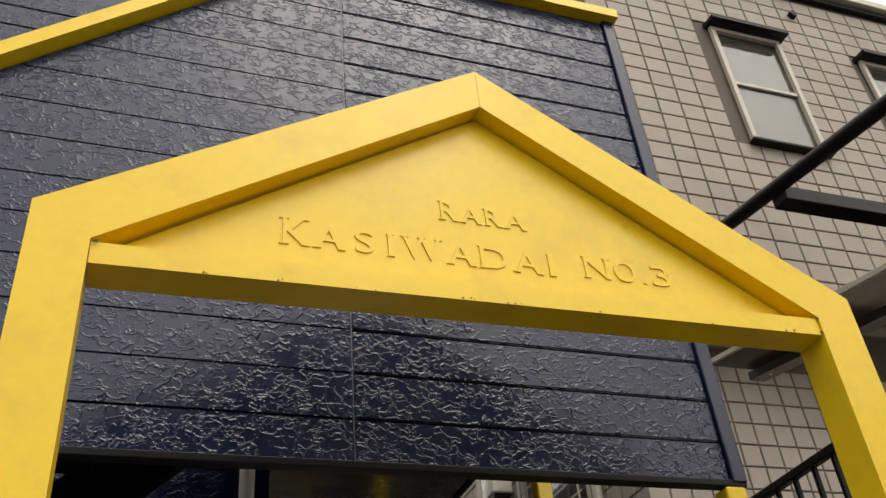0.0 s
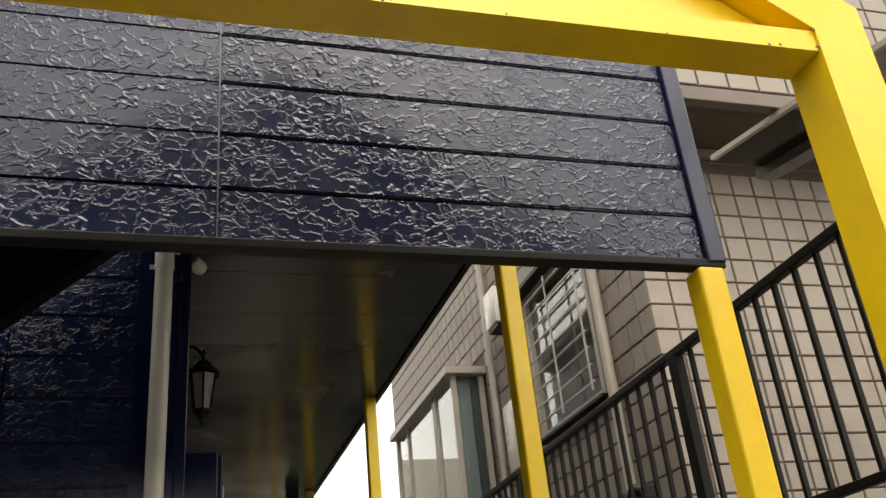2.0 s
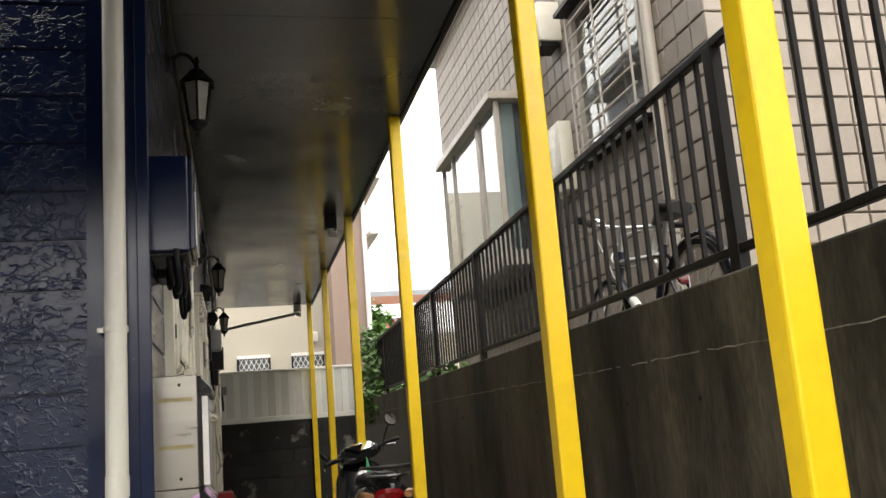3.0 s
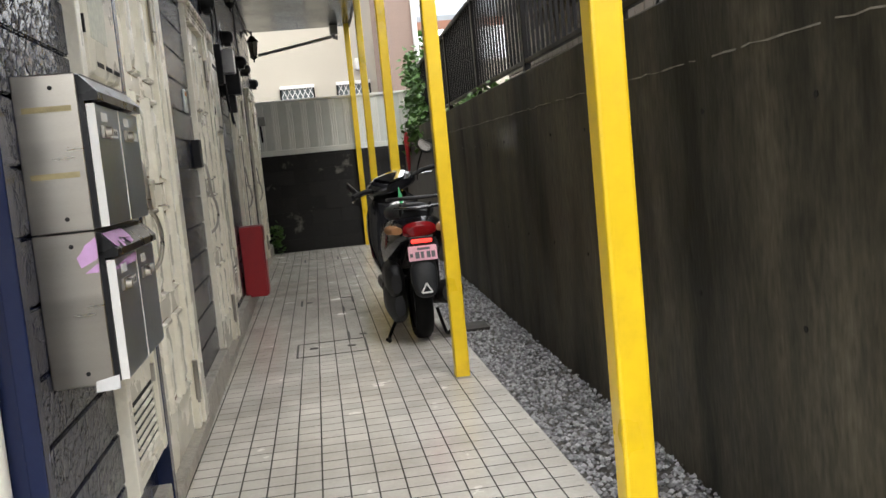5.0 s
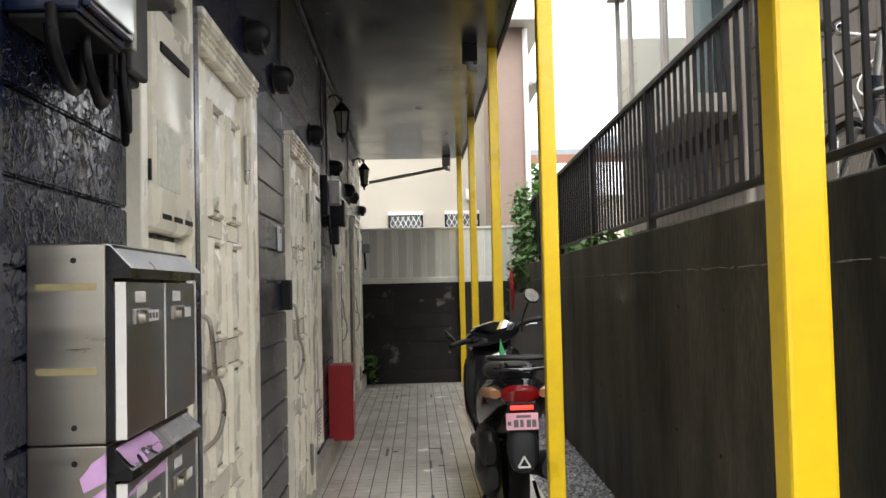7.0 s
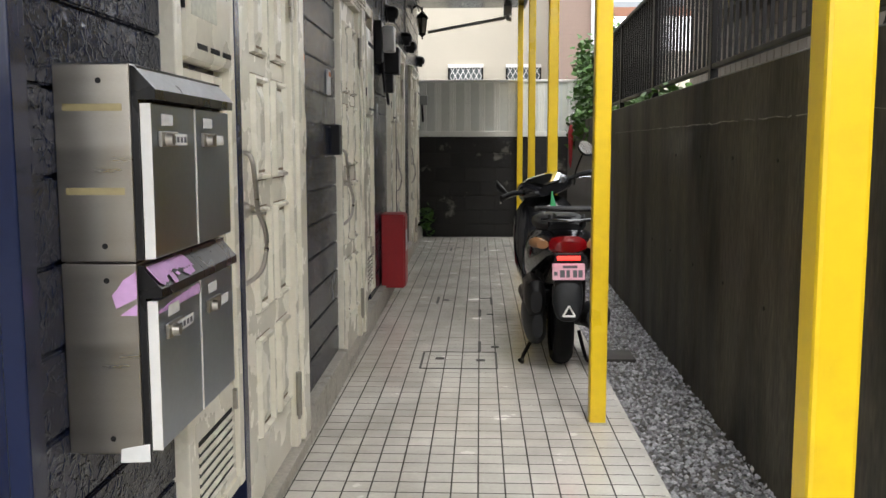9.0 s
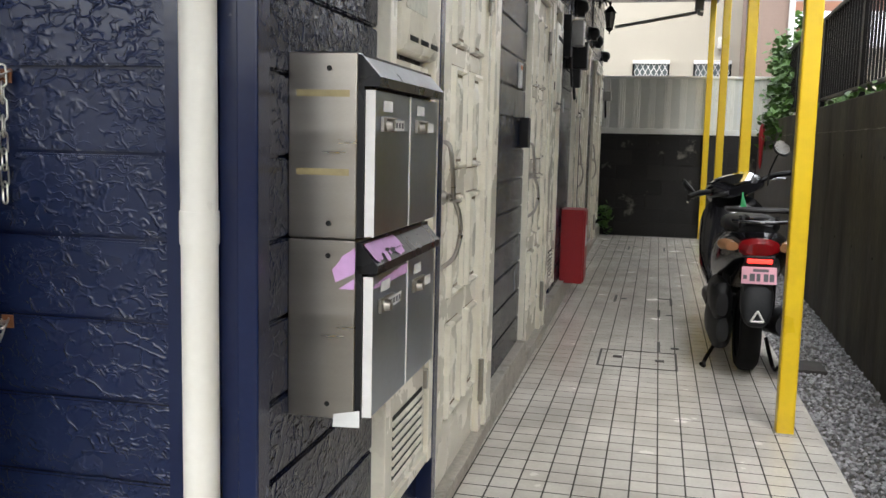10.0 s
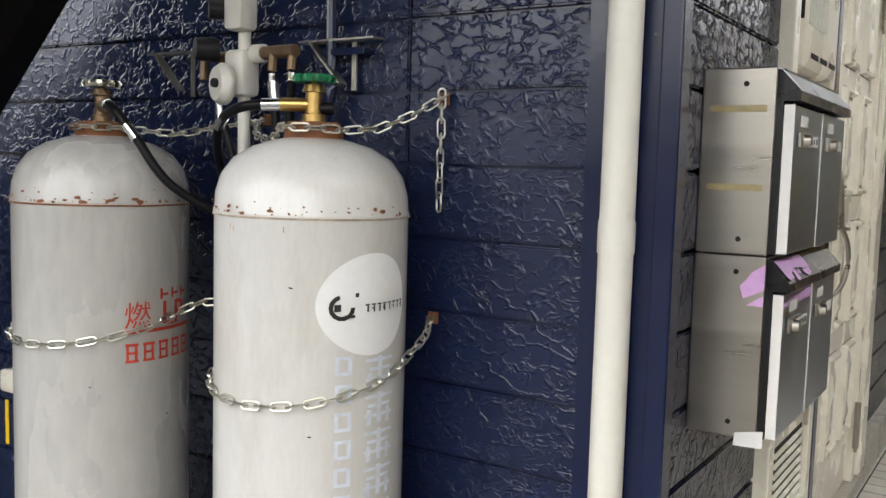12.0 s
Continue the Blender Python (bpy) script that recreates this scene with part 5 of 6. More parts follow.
part("leg_shield", loft(B(), [(0.80, 0, 0.42, 0.16, 0.16), (0.86, 0, 0.55, 0.205, 0.25), (0.93, 0, 0.64, 0.21, 0.26), (1.02, 0, 0.66, 0.16, 0.24), (1.16, 0, 0.60, 0.09, 0.16)], 24), GLOSS, sc, "", True)
part("front_mudguard", loft(B(), [(1.02, 0, 0.34, 0.06, 0.10), (1.15, 0, 0.42, 0.075, 0.06), (1.3, 0, 0.42, 0.07, 0.05), (1.42, 0, 0.36, 0.05, 0.05)], 16), GLOSS, sc, "", True)
part("handlebar_cowl", loft(B(), [(0.82, 0, 0.93, 0.10, 0.03), (0.88, 0, 0.945, 0.17, 0.06), (0.98, 0, 0.95, 0.18, 0.075), (1.08, 0, 0.92, 0.13, 0.08), (1.14, 0, 0.88, 0.06, 0.05)], 24), GLOSS, sc, "", True)
part("meter_glass", loft(B(), [(0.815, 0, 0.975, 0.06, 0.006), (0.87, 0, 1.003, 0.11, 0.010), (0.95, 0, 1.02, 0.12, 0.012), (1.0, 0, 1.015, 0.08, 0.008)], 18), MIRROR, sc, "reflecting instrument glass", True)
part("steering_column", tube(B(), [(0, 0.96, 0.9), (0, 1.22, 0.23)], 0.03, 12), BLACK_METAL, sc, "", True)
for s in (-1, 1):
    g = part("grip", tube(B(), smooth_path([(s * 0.15, 0.93, 0.95), (s * 0.25, 0.90, 0.965), (s * 0.34, 0.86, 0.96)]), 0.017, 12), BLACK_PLASTIC, sc, "", True)
    part("brake_lever", tube(B(), smooth_path([(s * 0.18, 0.97, 0.945), (s * 0.27, 0.96, 0.94), (s * 0.33, 0.92, 0.925)]), 0.007, 8), CHROME, g, "", True)
stalk = part("mirror_stalk", tube(B(), smooth_path([(0.19, 0.94, 0.96), (0.20, 0.95, 1.05), (0.235, 0.93, 1.15), (0.25, 0.90, 1.17)]), 0.006, 8), BLACK_METAL, sc, "", True)
part("mirror", lathe(B(), [(0, -0.012), (0.05, -0.010), (0.058, 0.0), (0.055, 0.006), (0, 0.006)], 20, axis=pose(0.255, 0.90, 1.195, 58, 0, 20)), BLACK_PLASTIC, stalk, "round mirror shell", True)
part("mirror_glass", lathe(B(), [(0, 0.0), (0.05, 0.0), (0.05, 0.002), (0, 0.002)], 20, axis=pose(0.255, 0.893, 1.201, 58, 0, 20)), MIRROR, stalk)
stalk = part("mirror_stalk", tube(B(), smooth_path([(-0.19, 0.94, 0.96), (-0.24, 0.93, 0.965), (-0.29, 0.92, 0.985)]), 0.008, 8), BLACK_METAL, sc, "", True)
part("mirror", lathe(B(), [(0, -0.03), (0.04, -0.02), (0.055, 0.0), (0.05, 0.008), (0, 0.008)], 18, axis=pose(-0.30, 0.92, 1.02, 20, 60, 0)), BLACK_PLASTIC, stalk, "folded mirror shell", True)
part("key_strap", loft(B(), [(0.77, 0.04, 0.80, 0.008, 0.004), (0.78, 0.035, 0.84, 0.018, 0.02), (0.79, 0.03, 0.89, 0.006, 0.02), (0.80, 0.03, 0.92, 0.004, 0.004)], 10), mat("green_strap", (0.03, 0.30, 0.10), 0.6), sc, "green key strap", True)

# the bars are turned towards the building and the machine leans on its stand
PIVOT = Vector((0, 0.96, 0.90))
STEER = Matrix.Translation(PIVOT) @ pose(0, 0, 0, 0, -7) @ Matrix.Rotation(radians(20), 4, Vector((0, -0.36, 0.93))) @ Matrix.Translation(-PIVOT)
for ob in list(sc.children):
    if ob.name.split(".")[0] in ("handlebar_cowl", "meter_glass", "grip") or ob.name == "mirror_stalk.001":
        ob.matrix_basis = STEER

# ---- railing on the retaining wall ----
rail = thing("railing", "black steel bar railing on top of the retaining wall", "railing", WALL_M)
RX, Y0, Y1 = 0.12, -5.238, 8.3
part("top_rail", box(B(), RX - 0.018, Y0, 2.285, RX + 0.018, Y1, 2.318, 0.005), BLACK_METAL, rail)
part("bottom_rail", box(B(), RX - 0.015, Y0, 1.60, RX + 0.015, Y1, 1.628, 0.004), BLACK_METAL, rail)
bar = mesh_of("bar", box(B(), -0.008, -0.008, 1.628, 0.008, 0.008, 2.286), BLACK_METAL)
pst = mesh_of("rail_post", box(B(), -0.02, -0.03, 1.50, 0.02, 0.03, 2.30, 0.003), BLACK_METAL)
y = Y0
k = 0
while y < Y1:
    if k % 16 == 8:
        piece_copy("rail_post", pst, rail, pose(RX, y, 0))
    else:
        piece_copy("bar", bar, rail, pose(RX, y, 0))
    y += 0.112
    k += 1
# form-tie holes along the wall face
HOLE = mat("tie_hole", (0.012, 0.012, 0.010), 0.9)
for yy in [-2.4 + 0.62 * i for i in range(18)]:
    for z in (0.62, 1.16):
        part("tie_hole", lathe(B(), [(0, 0.0), (0.007, 0.0), (0.009, 0.003), (0, 0.003)], 10, axis=pose(-0.001, yy + (0.1 if z < 1 else 0), z, 0, -90)), HOLE, wall_east)

# ---- bicycle behind the railing ----
FRAME = mat("bicycle_dark_blue", (0.018, 0.020, 0.030), 0.25, vary=0.15)
SILVER = mat("bicycle_silver", (0.42, 0.42, 0.41), 0.3, 0.9, vary=0.15)
PEARL = mat("white_cable", (0.70, 0.70, 0.68), 0.4, vary=0.08)
bi = thing("bicycle", "dark blue city bicycle with silver parts parked behind the railing", "bicycle", pose(3.55, 5.65, 1.17, 0, 4, -2))


def cycle_wheel(y):
    w = part("wheel", lathe(B(), [(0.300, -0.014), (0.322, -0.017), (0.332, 0), (0.322, 0.017), (0.300, 0.014), (0.300, -0.014)], 44, axis=pose(0, y, 0.332, 0, 90)), TYRE, bi, "black tyre", True)
    part("rim", lathe(B(), [(0.286, -0.010), (0.302, -0.012), (0.302, 0.012), (0.286, 0.010), (0.286, -0.010)], 44, axis=pose(0, y, 0.332, 0, 90)), SILVER, w, "bright rim", True)
    bm = B()
    for k in range(24):
        a = 2 * math.pi * k / 24
        tube(bm, [(0.024 * (-1) ** k, y, 0.332), (0, y + 0.29 * math.cos(a), 0.332 + 0.29 * math.sin(a))], 0.0012, 4)
    part("spokes", bm, CHROME, w)
    part("hub", tube(B(), [(-0.045, y, 0.332), (0.045, y, 0.332)], 0.018, 12), SILVER, w, "", True)


cycle_wheel(0.0)
cycle_wheel(1.05)
for nm, a, b, r, m_ in (("down_tube", (0, 0.44, 0.30), (0, 0.87, 0.62), 0.024, FRAME), ("top_tube", (0, 0.33, 0.655), (0, 0.85, 0.715), 0.015, SILVER), ("seat_tube", (0, 0.44, 0.29), (0, 0.30, 0.70), 0.018, FRAME), ("seat_post", (0, 0.31, 0.68), (0, 0.265, 0.80), 0.013, SILVER), ("head_tube", (0, 0.89, 0.58), (0, 0.835, 0.77), 0.021, FRAME), ("stem", (0, 0.84, 0.76), (0, 0.815, 0.90), 0.013, SILVER)):
    part(nm, tube(B(), [a, b], r, 12), m_, bi, "", True)
for s in (-1, 1):
    part("fork_leg", tube(B(), smooth_path([(s * 0.03, 0.885, 0.60), (s * 0.045, 0.93, 0.52), (s * 0.05, 1.05, 0.332)]), 0.011, 10), SILVER, bi, "silver fork leg", True)
    part("seat_stay", tube(B(), [(s * 0.05, 0.0, 0.332), (s * 0.02, 0.31, 0.65)], 0.009, 8), FRAME, bi, "", True)
    part("chain_stay", tube(B(), [(s * 0.05, 0.0, 0.332), (s * 0.03, 0.44, 0.29)], 0.010, 8), FRAME, bi, "", True)
    part("grip", tube(B(), [(s * 0.19, 0.755, 0.895), (s * 0.28, 0.665, 0.885)], 0.017, 12), BLACK_PLASTIC, bi, "black grip", True)
    part("brake_lever", tube(B(), smooth_path([(s * 0.17, 0.79, 0.885), (s * 0.22, 0.76, 0.865), (s * 0.275, 0.70, 0.85)]), 0.006, 8), SILVER, bi, "", True)
    part("pedal", box(B(), s * 0.10 - 0.04, 0.40 + s * 0.14, 0.285 - s * 0.09, s * 0.10 + 0.04, 0.48 + s * 0.14, 0.308 - s * 0.09, 0.004), BLACK_PLASTIC, bi)
part("handlebar", tube(B(), smooth_path([(-0.20, 0.75, 0.895), (-0.12, 0.82, 0.90), (0, 0.83, 0.895), (0.12, 0.82, 0.90), (0.20, 0.75, 0.895)]), 0.012, 10), SILVER, bi, "", True)
part("bell", lathe(B(), [(0.022, 0), (0.021, 0.012), (0.012, 0.022), (0, 0.024)], 14, axis=pose(-0.13, 0.80, 0.91)), CHROME, bi, "chrome bell", True)
part("brake_cable", tube(B(), smooth_path([(-0.17, 0.79, 0.885), (-0.12, 0.96, 0.93), (-0.04, 1.05, 0.86), (-0.02, 0.98, 0.74), (0, 0.90, 0.60)]), 0.003, 6), PEARL, bi, "pale brake cable", True)
part("brake_cable", tube(B(), smooth_path([(0.17, 0.79, 0.885), (0.10, 1.00, 0.90), (0.02, 1.02, 0.78), (0.0, 0.84, 0.69), (0.0, 0.60, 0.66)]), 0.003, 6), PEARL, bi, "pale brake cable", True)
part("saddle", loft(B(), [(0.10, 0, 0.825, 0.055, 0.028), (0.15, 0, 0.835, 0.090, 0.038), (0.24, 0, 0.83, 0.065, 0.032), (0.36, 0, 0.825, 0.026, 0.02), (0.40, 0, 0.82, 0.014, 0.012)], 18), BLACK_PLASTIC, bi, "black padded saddle", True)
part("mudguard", tube(B(), [(0, -0.352 * math.sin(radians(a)), 0.332 + 0.352 * math.cos(radians(a))) for a in range(-55, 101, 12)], 0.013, 8), FRAME, bi, "dark rear mudguard", True)
part("chainwheel", lathe(B(), [(0.085, -0.002), (0.095, -0.002), (0.095, 0.002), (0.085, 0.002), (0.085, -0.002)], 24, axis=pose(-0.055, 0.44, 0.29, 0, 90)), SILVER, bi, "", True)
part("crank", tube(B(), [(-0.07, 0.30, 0.38), (-0.06, 0.44, 0.29), (0.06, 0.44, 0.29), (0.07, 0.58, 0.20)], 0.010, 8), SILVER, bi, "", True)
bm = B()
for k in range(6):
    tube(bm, [(0.055 + 0.004 * k, 0.50 + 0.06 * math.cos(a * math.pi / 8) + 0.002 * k, 0.72 + 0.075 * math.sin(a * math.pi / 8) - 0.006 * k) for a in range(17)], 0.005, 6, cap=False)
part("cable_lock", bm, PEARL, bi, "coiled pale cable lock", True)
part("tube_label", tube(B(), [(0, 0.64, 0.449), (0, 0.70, 0.494)], 0.0255, 12), PEARL, bi, "white patch on the frame tube", True)
part("stand", tube(B(), [(0.05, 0.0, 0.332), (0.13, -0.10, 0.005)], 0.009, 8), SILVER, bi, "", True)
part("rear_reflector", lathe(B(), [(0, 0), (0.028, 0), (0.026, 0.014), (0, 0.016)], 14, axis=pose(-0.03, 0.06, 0.50, 90)), RED_LENS, bi, "round red reflector", True)

# ---- neighbouring tiled house ----
ALU = mat("beige_aluminium", (0.50, 0.45, 0.38), 0.4, 0.0, vary=0.08)
CURTAIN = mat("curtain", (0.36, 0.42, 0.42), 0.7, vary=0.15, scale=2, stretch=(8, 8, 0.3))
ROOM = mat("dim_room", (0.10, 0.12, 0.12), 0.8, vary=0.2)
hs = thing("tiled_house", "neighbouring house clad in large taupe wall tiles", "house")
HX, HY = 4.55, 6.9
W1 = part("side_wall", box(B(), HX + 0.014, HY + 0.016, 1.0, HX + 0.3, 14.25, 6.30), HOUSE_JOINT, hs, "side wall of taupe tiles")
W2 = part("front_wall", box(B(), HX + 0.014, HY + 0.014, 1.0, 11.5, HY + 0.3, 4.83), HOUSE_JOINT, hs, "front wall of taupe tiles")
W3 = part("upper_front_wall", box(B(), HX + 0.014, 6.1 + 0.014, 4.79, 11.5, 6.4, 9.0), HOUSE_JOINT, hs, "upper front wall of taupe tiles")
part("back_block", box(B(), HX + 0.31, HY + 0.31, 1.3, 11.4, 14.2, 6.25), HOUSE_JOINT, hs)
part("upper_block", box(B(), HX + 0.05, 6.41, 4.84, 11.4, 9.0, 8.95), HOUSE_JOINT, hs)
part("wall_head_trim", box(B(), HX, HY - 0.035, 4.745, 11.5, HY + 0.01, 4.815, 0.004), mat("taupe_trim", (0.36, 0.30, 0.25), 0.6, vary=0.1), hs, "pale trim at the head of the front wall")
part("upper_soffit", box(B(), HX + 0.0, 6.13, 4.816, 11.5, HY + 0.02, 4.838), mat("brown_soffit", (0.13, 0.09, 0.06), 0.6, vary=0.15), hs, "brown boarded soffit")
TW, TH = 0.245, 0.186
SW = 0.186            # the lower walls' tiles are square


def tile_mesh(w, h):
    bm = B()
    box(bm, 0, -0.016, 0, w - 0.013, 0, h - 0.011, 0)
    es = [e for e in bm.edges if e.verts[0].co.y < -0.01 and e.verts[1].co.y < -0.01]
    bmesh.ops.bevel(bm, geom=es, offset=0.006, segments=1, affect="EDGES")
    return mesh_of("tile", bm, HOUSE_TILE)


WIDE_TILE, SQUARE_TILE = tile_mesh(TW, TH), tile_mesh(SW, TH)


def tile_wall(parent, origin, TW, TILE_ME, length, z0, z1, holes, single):
    """Tiles along a wall; those in the stretch `single` are pieces of their own, the rest one joined mesh."""
    verts, faces = [], []
    src = [v.co.copy() for v in TILE_ME.vertices]
    polys = [tuple(p.vertices) for p in TILE_ME.polygons]
    rows = int((z1 - z0) / TH)
    for r in range(rows):
        for c in range(int(length / TW)):
            a, z = c * TW, z0 + r * TH
            if any(h0 < a + TW - 0.02 and a < h1 - 0.02 and g0 < z + TH - 0.02 and z < g1 - 0.02 for h0, h1, g0, g1 in holes):
                continue
            m = origin @ pose(a, 0, z)
            if single[0] <= a < single[1] and single[2] <= z < single[3]:
                piece_copy("tile", TILE_ME, parent, m)
            else:
                k = len(verts)
                verts += [m @ v for v in src]
                faces += [tuple(i + k for i in p) for p in polys]
    me = bpy.data.meshes.new("tiles")
    me.from_pydata([tuple(v) for v in verts], [], faces)
    me.materials.append(HOUSE_TILE)
    ob = new("tiles", me)
    ob.parent = parent
    ob["kind"] = "stuff"


SIDE_Y = HY + 39 * SW + 0.001
SIDE = pose(HX + 0.014, SIDE_Y, 0, 0, 0, -90)      # runs towards the street
tile_wall(W1, SIDE, SW, SQUARE_TILE, 39 * SW + 0.01, 1.088, 6.3, [(SIDE_Y - 8.93, SIDE_Y - 7.70, 3.15, 4.42), (SIDE_Y - 12.78, SIDE_Y - 10.3, 2.5, 4.28)], (4.9, 8.0, 2.5, 4.9))
tile_wall(W2, pose(HX, HY + 0.014, 0), SW, SQUARE_TILE, 6.9, 1.088, 4.75, [], (0.0, 2.6, 1.4, 4.5))
tile_wall(W3, pose(HX, 6.1 + 0.014, 0), TW, WIDE_TILE, 6.9, 4.792, 8.95, [(1.40, 2.20, 6.50, 8.03), (3.28, 4.10, 6.50, 8.03)], (0.0, 3.6, 5.8, 8.5))
part("roof_edge", box(B(), HX - 0.12, 5.98, 9.0, 11.6, 9.1, 9.10, 0.01), ALU, hs, "grey metal parapet cap")
part("roof_edge", box(B(), HX - 0.02, 6.04, 8.93, 11.5, 6.10, 8.99, 0.01), BLACK_METAL, hs)
part("side_eave", box(B(), HX - 0.28, 8.9, 6.26, 11.5, 14.5, 6.42, 0.01), WHITE, hs, "white eave board")


def house_window(name, m, w, h, mullion, hood, bars, label):
    win = part(name, box(B(), -0.05, -0.045, -0.05, w + 0.05, 0.0, 0.0, 0.004), ALU, hs, label)
    win.matrix_basis = m
    for x0, z0, x1, z1 in ((-0.05, 0, 0.0, h), (w, 0, w + 0.05, h), (-0.05, h, w + 0.05, h + 0.05)):
        part("frame", box(B(), x0, -0.045, z0, x1, 0.0, z1, 0.003), ALU, win)
    if mullion:
        part("meeting_rail", box(B(), 0.0, -0.025, h * 0.5 - 0.02, w, 0.0, h * 0.5 + 0.02, 0.003), ALU, win)
    g = part("pane", box(B(), 0.002, 0.0, 0.002, w - 0.002, 0.006, h - 0.002), GLASS, win)
    g.visible_shadow = False
    part("curtain", box(B(), 0.0, 0.03, 0.0, w, 0.035, h), CURTAIN, win, "pale drawn curtain")
    if hood:
        part("hood", prism(B(), [(-0.16, h + 0.05), (0.02, h + 0.05), (0.02, h + 0.10), (-0.16, h + 0.085)], -0.09, w + 0.09, "yz"), BLACK_METAL, win, "dark metal hood")
        part("sill", box(B(), -0.08, -0.09, -0.08, w + 0.08, -0.002, -0.052, 0.004), BLACK_METAL, win, "dark sill")
    if bars:
        for k in range(bars):
            part("security_bar", box(B(), 0.0, -0.10, -0.006 + (k + 0.5) * h / bars, w, -0.085, 0.006 + (k + 0.5) * h / bars), ALU, win)
        for x in (0.02, w * 0.5, w - 0.02):
            part("bar_upright", box(B(), x - 0.01, -0.112, 0, x + 0.01, -0.101, h), ALU, win)
    return win


house_window("window", pose(5.98, 6.1, 6.53), 0.74, 1.46, True, True, 0, "narrow sash window with a dark metal hood")
house_window("window", pose(7.86, 6.1, 6.53), 0.74, 1.46, True, True, 0, "narrow sash window with a dark metal hood")
house_window("barred_window", pose(HX, 8.91, 3.17, 0, 0, -90), 1.18, 1.22, False, True, 9, "window behind level security bars")
bay = part("bay_window", box(B(), 4.17, 10.30, 2.55, HX + 0.02, 12.78, 2.70, 0.006), ALU, hs, "glazed bay window with pale curtains")
part("bay_roof", box(B(), 4.12, 10.25, 4.20, HX + 0.02, 12.84, 4.28, 0.008), ALU, bay)
for y in (10.32, 10.98, 11.05, 12.2, 12.72):
    part("bay_post", box(B(), 4.19, y, 2.70, 4.24, y + 0.05, 4.20, 0.004), ALU, bay)
part("bay_post", box(B(), HX - 0.06, 10.32, 2.70, HX - 0.005, 10.36, 4.20, 0.004), ALU, bay)
for x0, y0, x1, y1 in ((4.212, 10.38, 4.218, 10.97), (4.212, 11.11, 4.218, 12.19), (4.212, 12.26, 4.218, 12.71), (4.25, 10.336, HX - 0.07, 10.342)):
    g = part("pane", box(B(), x0, y0, 2.70, x1, y1, 4.20), GLASS, bay)
    g.visible_shadow = False
part("curtain", box(B(), 4.40, 10.4, 2.70, 4.41, 12.7, 4.2), CURTAIN, bay, "pale curtain")
part("curtain", box(B(), 4.26, 10.40, 2.70, 4.40, 10.41, 4.2), CURTAIN, bay)
part("bay_room", box(B(), 4.42, 10.4, 2.70, HX + 0.01, 12.7, 4.2), ROOM, bay)
part("downpipe", tube(B(), [(HX - 0.05, 7.55, 1.15), (HX - 0.05, 7.55, 4.60), (HX - 0.02, 7.55, 4.66)], 0.04, 14), ALU, hs, "beige downpipe", True)
part("downpipe", tube(B(), [(HX - 0.05, 9.95, 1.15), (HX - 0.05, 9.95, 6.26)], 0.035, 14), ALU, hs, "beige downpipe", True)
vb = part("vent_box", box(B(), HX - 0.22, 9.22, 4.35, HX - 0.002, 9.52, 4.72, 0.02), CREAM, hs, "cream extractor box", True)
part("vent_mouth", box(B(), HX - 0.20, 9.25, 4.31, HX - 0.03, 9.49, 4.349, 0.004), BLACK_PLASTIC, vb)
part("meter_case", box(B(), HX - 0.13, 9.24, 3.0, HX - 0.002, 9.6, 3.62, 0.015), CREAM, hs, "cream meter case", True)
part("wall_lamp", lathe(B(), [(0, 0), (0.05, 0), (0.045, 0.05), (0, 0.06)], 14, axis=pose(7.16, 6.096, 8.6, 90)), BLACK_METAL, hs, "small round wall vent", True)

# ---- carport beside the house ----
SMOKE = glass("smoked_sheet", (0.16, 0.15, 0.13), 0.12)
SMOKE.node_tree.nodes["Principled BSDF"].inputs["IOR"].default_value = 1.1
cp = thing("carport", "black framed carport roof with smoked sheets beside the house", "carport")
CS = 0.19                     # rise of the roof towards the house
part("edge_tube", tube(B(), [(3.6, 1.2, 3.20), (3.6, 4.34, 3.77)], 0.036, 14), BLACK_METAL, cp, "", True)
part("cross_beam", box(B(), 3.6, 3.84, 3.595, 8.0, 3.93, 3.675, 0.006), BLACK_METAL, cp)
part("cross_beam", box(B(), 3.3, 4.48, 3.335, 8.0, 4.53, 3.405, 0.004), mat("brown_aluminium", (0.16, 0.125, 0.10), 0.45, vary=0.1), cp, "brown aluminium cross beam")


def roof_z(y):
    return 3.32 + CS * (y - 4.52)


part("sheet", prism(B(), [(2.2, roof_z(2.2)), (5.06, roof_z(5.06)), (5.06, roof_z(5.06) + 0.005), (2.2, roof_z(2.2) + 0.005)], 3.89, 7.9, "yz"), SMOKE, cp, "smoked translucent roof sheet")
part("sheet_edge", prism(B(), [(2.2, roof_z(2.2) - 0.012), (5.0, roof_z(5.0) - 0.012), (5.0, roof_z(5.0) + 0.012), (2.2, roof_z(2.2) + 0.012)], 3.86, 3.885, "yz"), ALU, cp, "bright aluminium sheet edge")
for x in (4.19, 5.3, 6.4):
    rf = part("rafter", prism(B(), [(2.2, roof_z(2.2) - 0.05), (5.11, roof_z(5.11) - 0.05), (5.11, roof_z(5.11) - 0.002), (2.2, roof_z(2.2) - 0.002)], x, x + 0.10, "yz"), mat("smoky_channel", (0.06, 0.055, 0.05), 0.35) if x < 5 else bpy.data.materials["smoky_channel"], cp, "dark grey roof channel")
    part("end_screw", lathe(B(), [(0, 0), (0.008, 0), (0.007, 0.004), (0, 0.005)], 10, axis=pose(x + 0.04, 4.98, roof_z(4.98) - 0.0505, 180)), WHITE, rf)
part("column", box(B(), 7.8, 3.7, 1.1, 7.9, 3.8, 3.6), BLACK_METAL, cp)

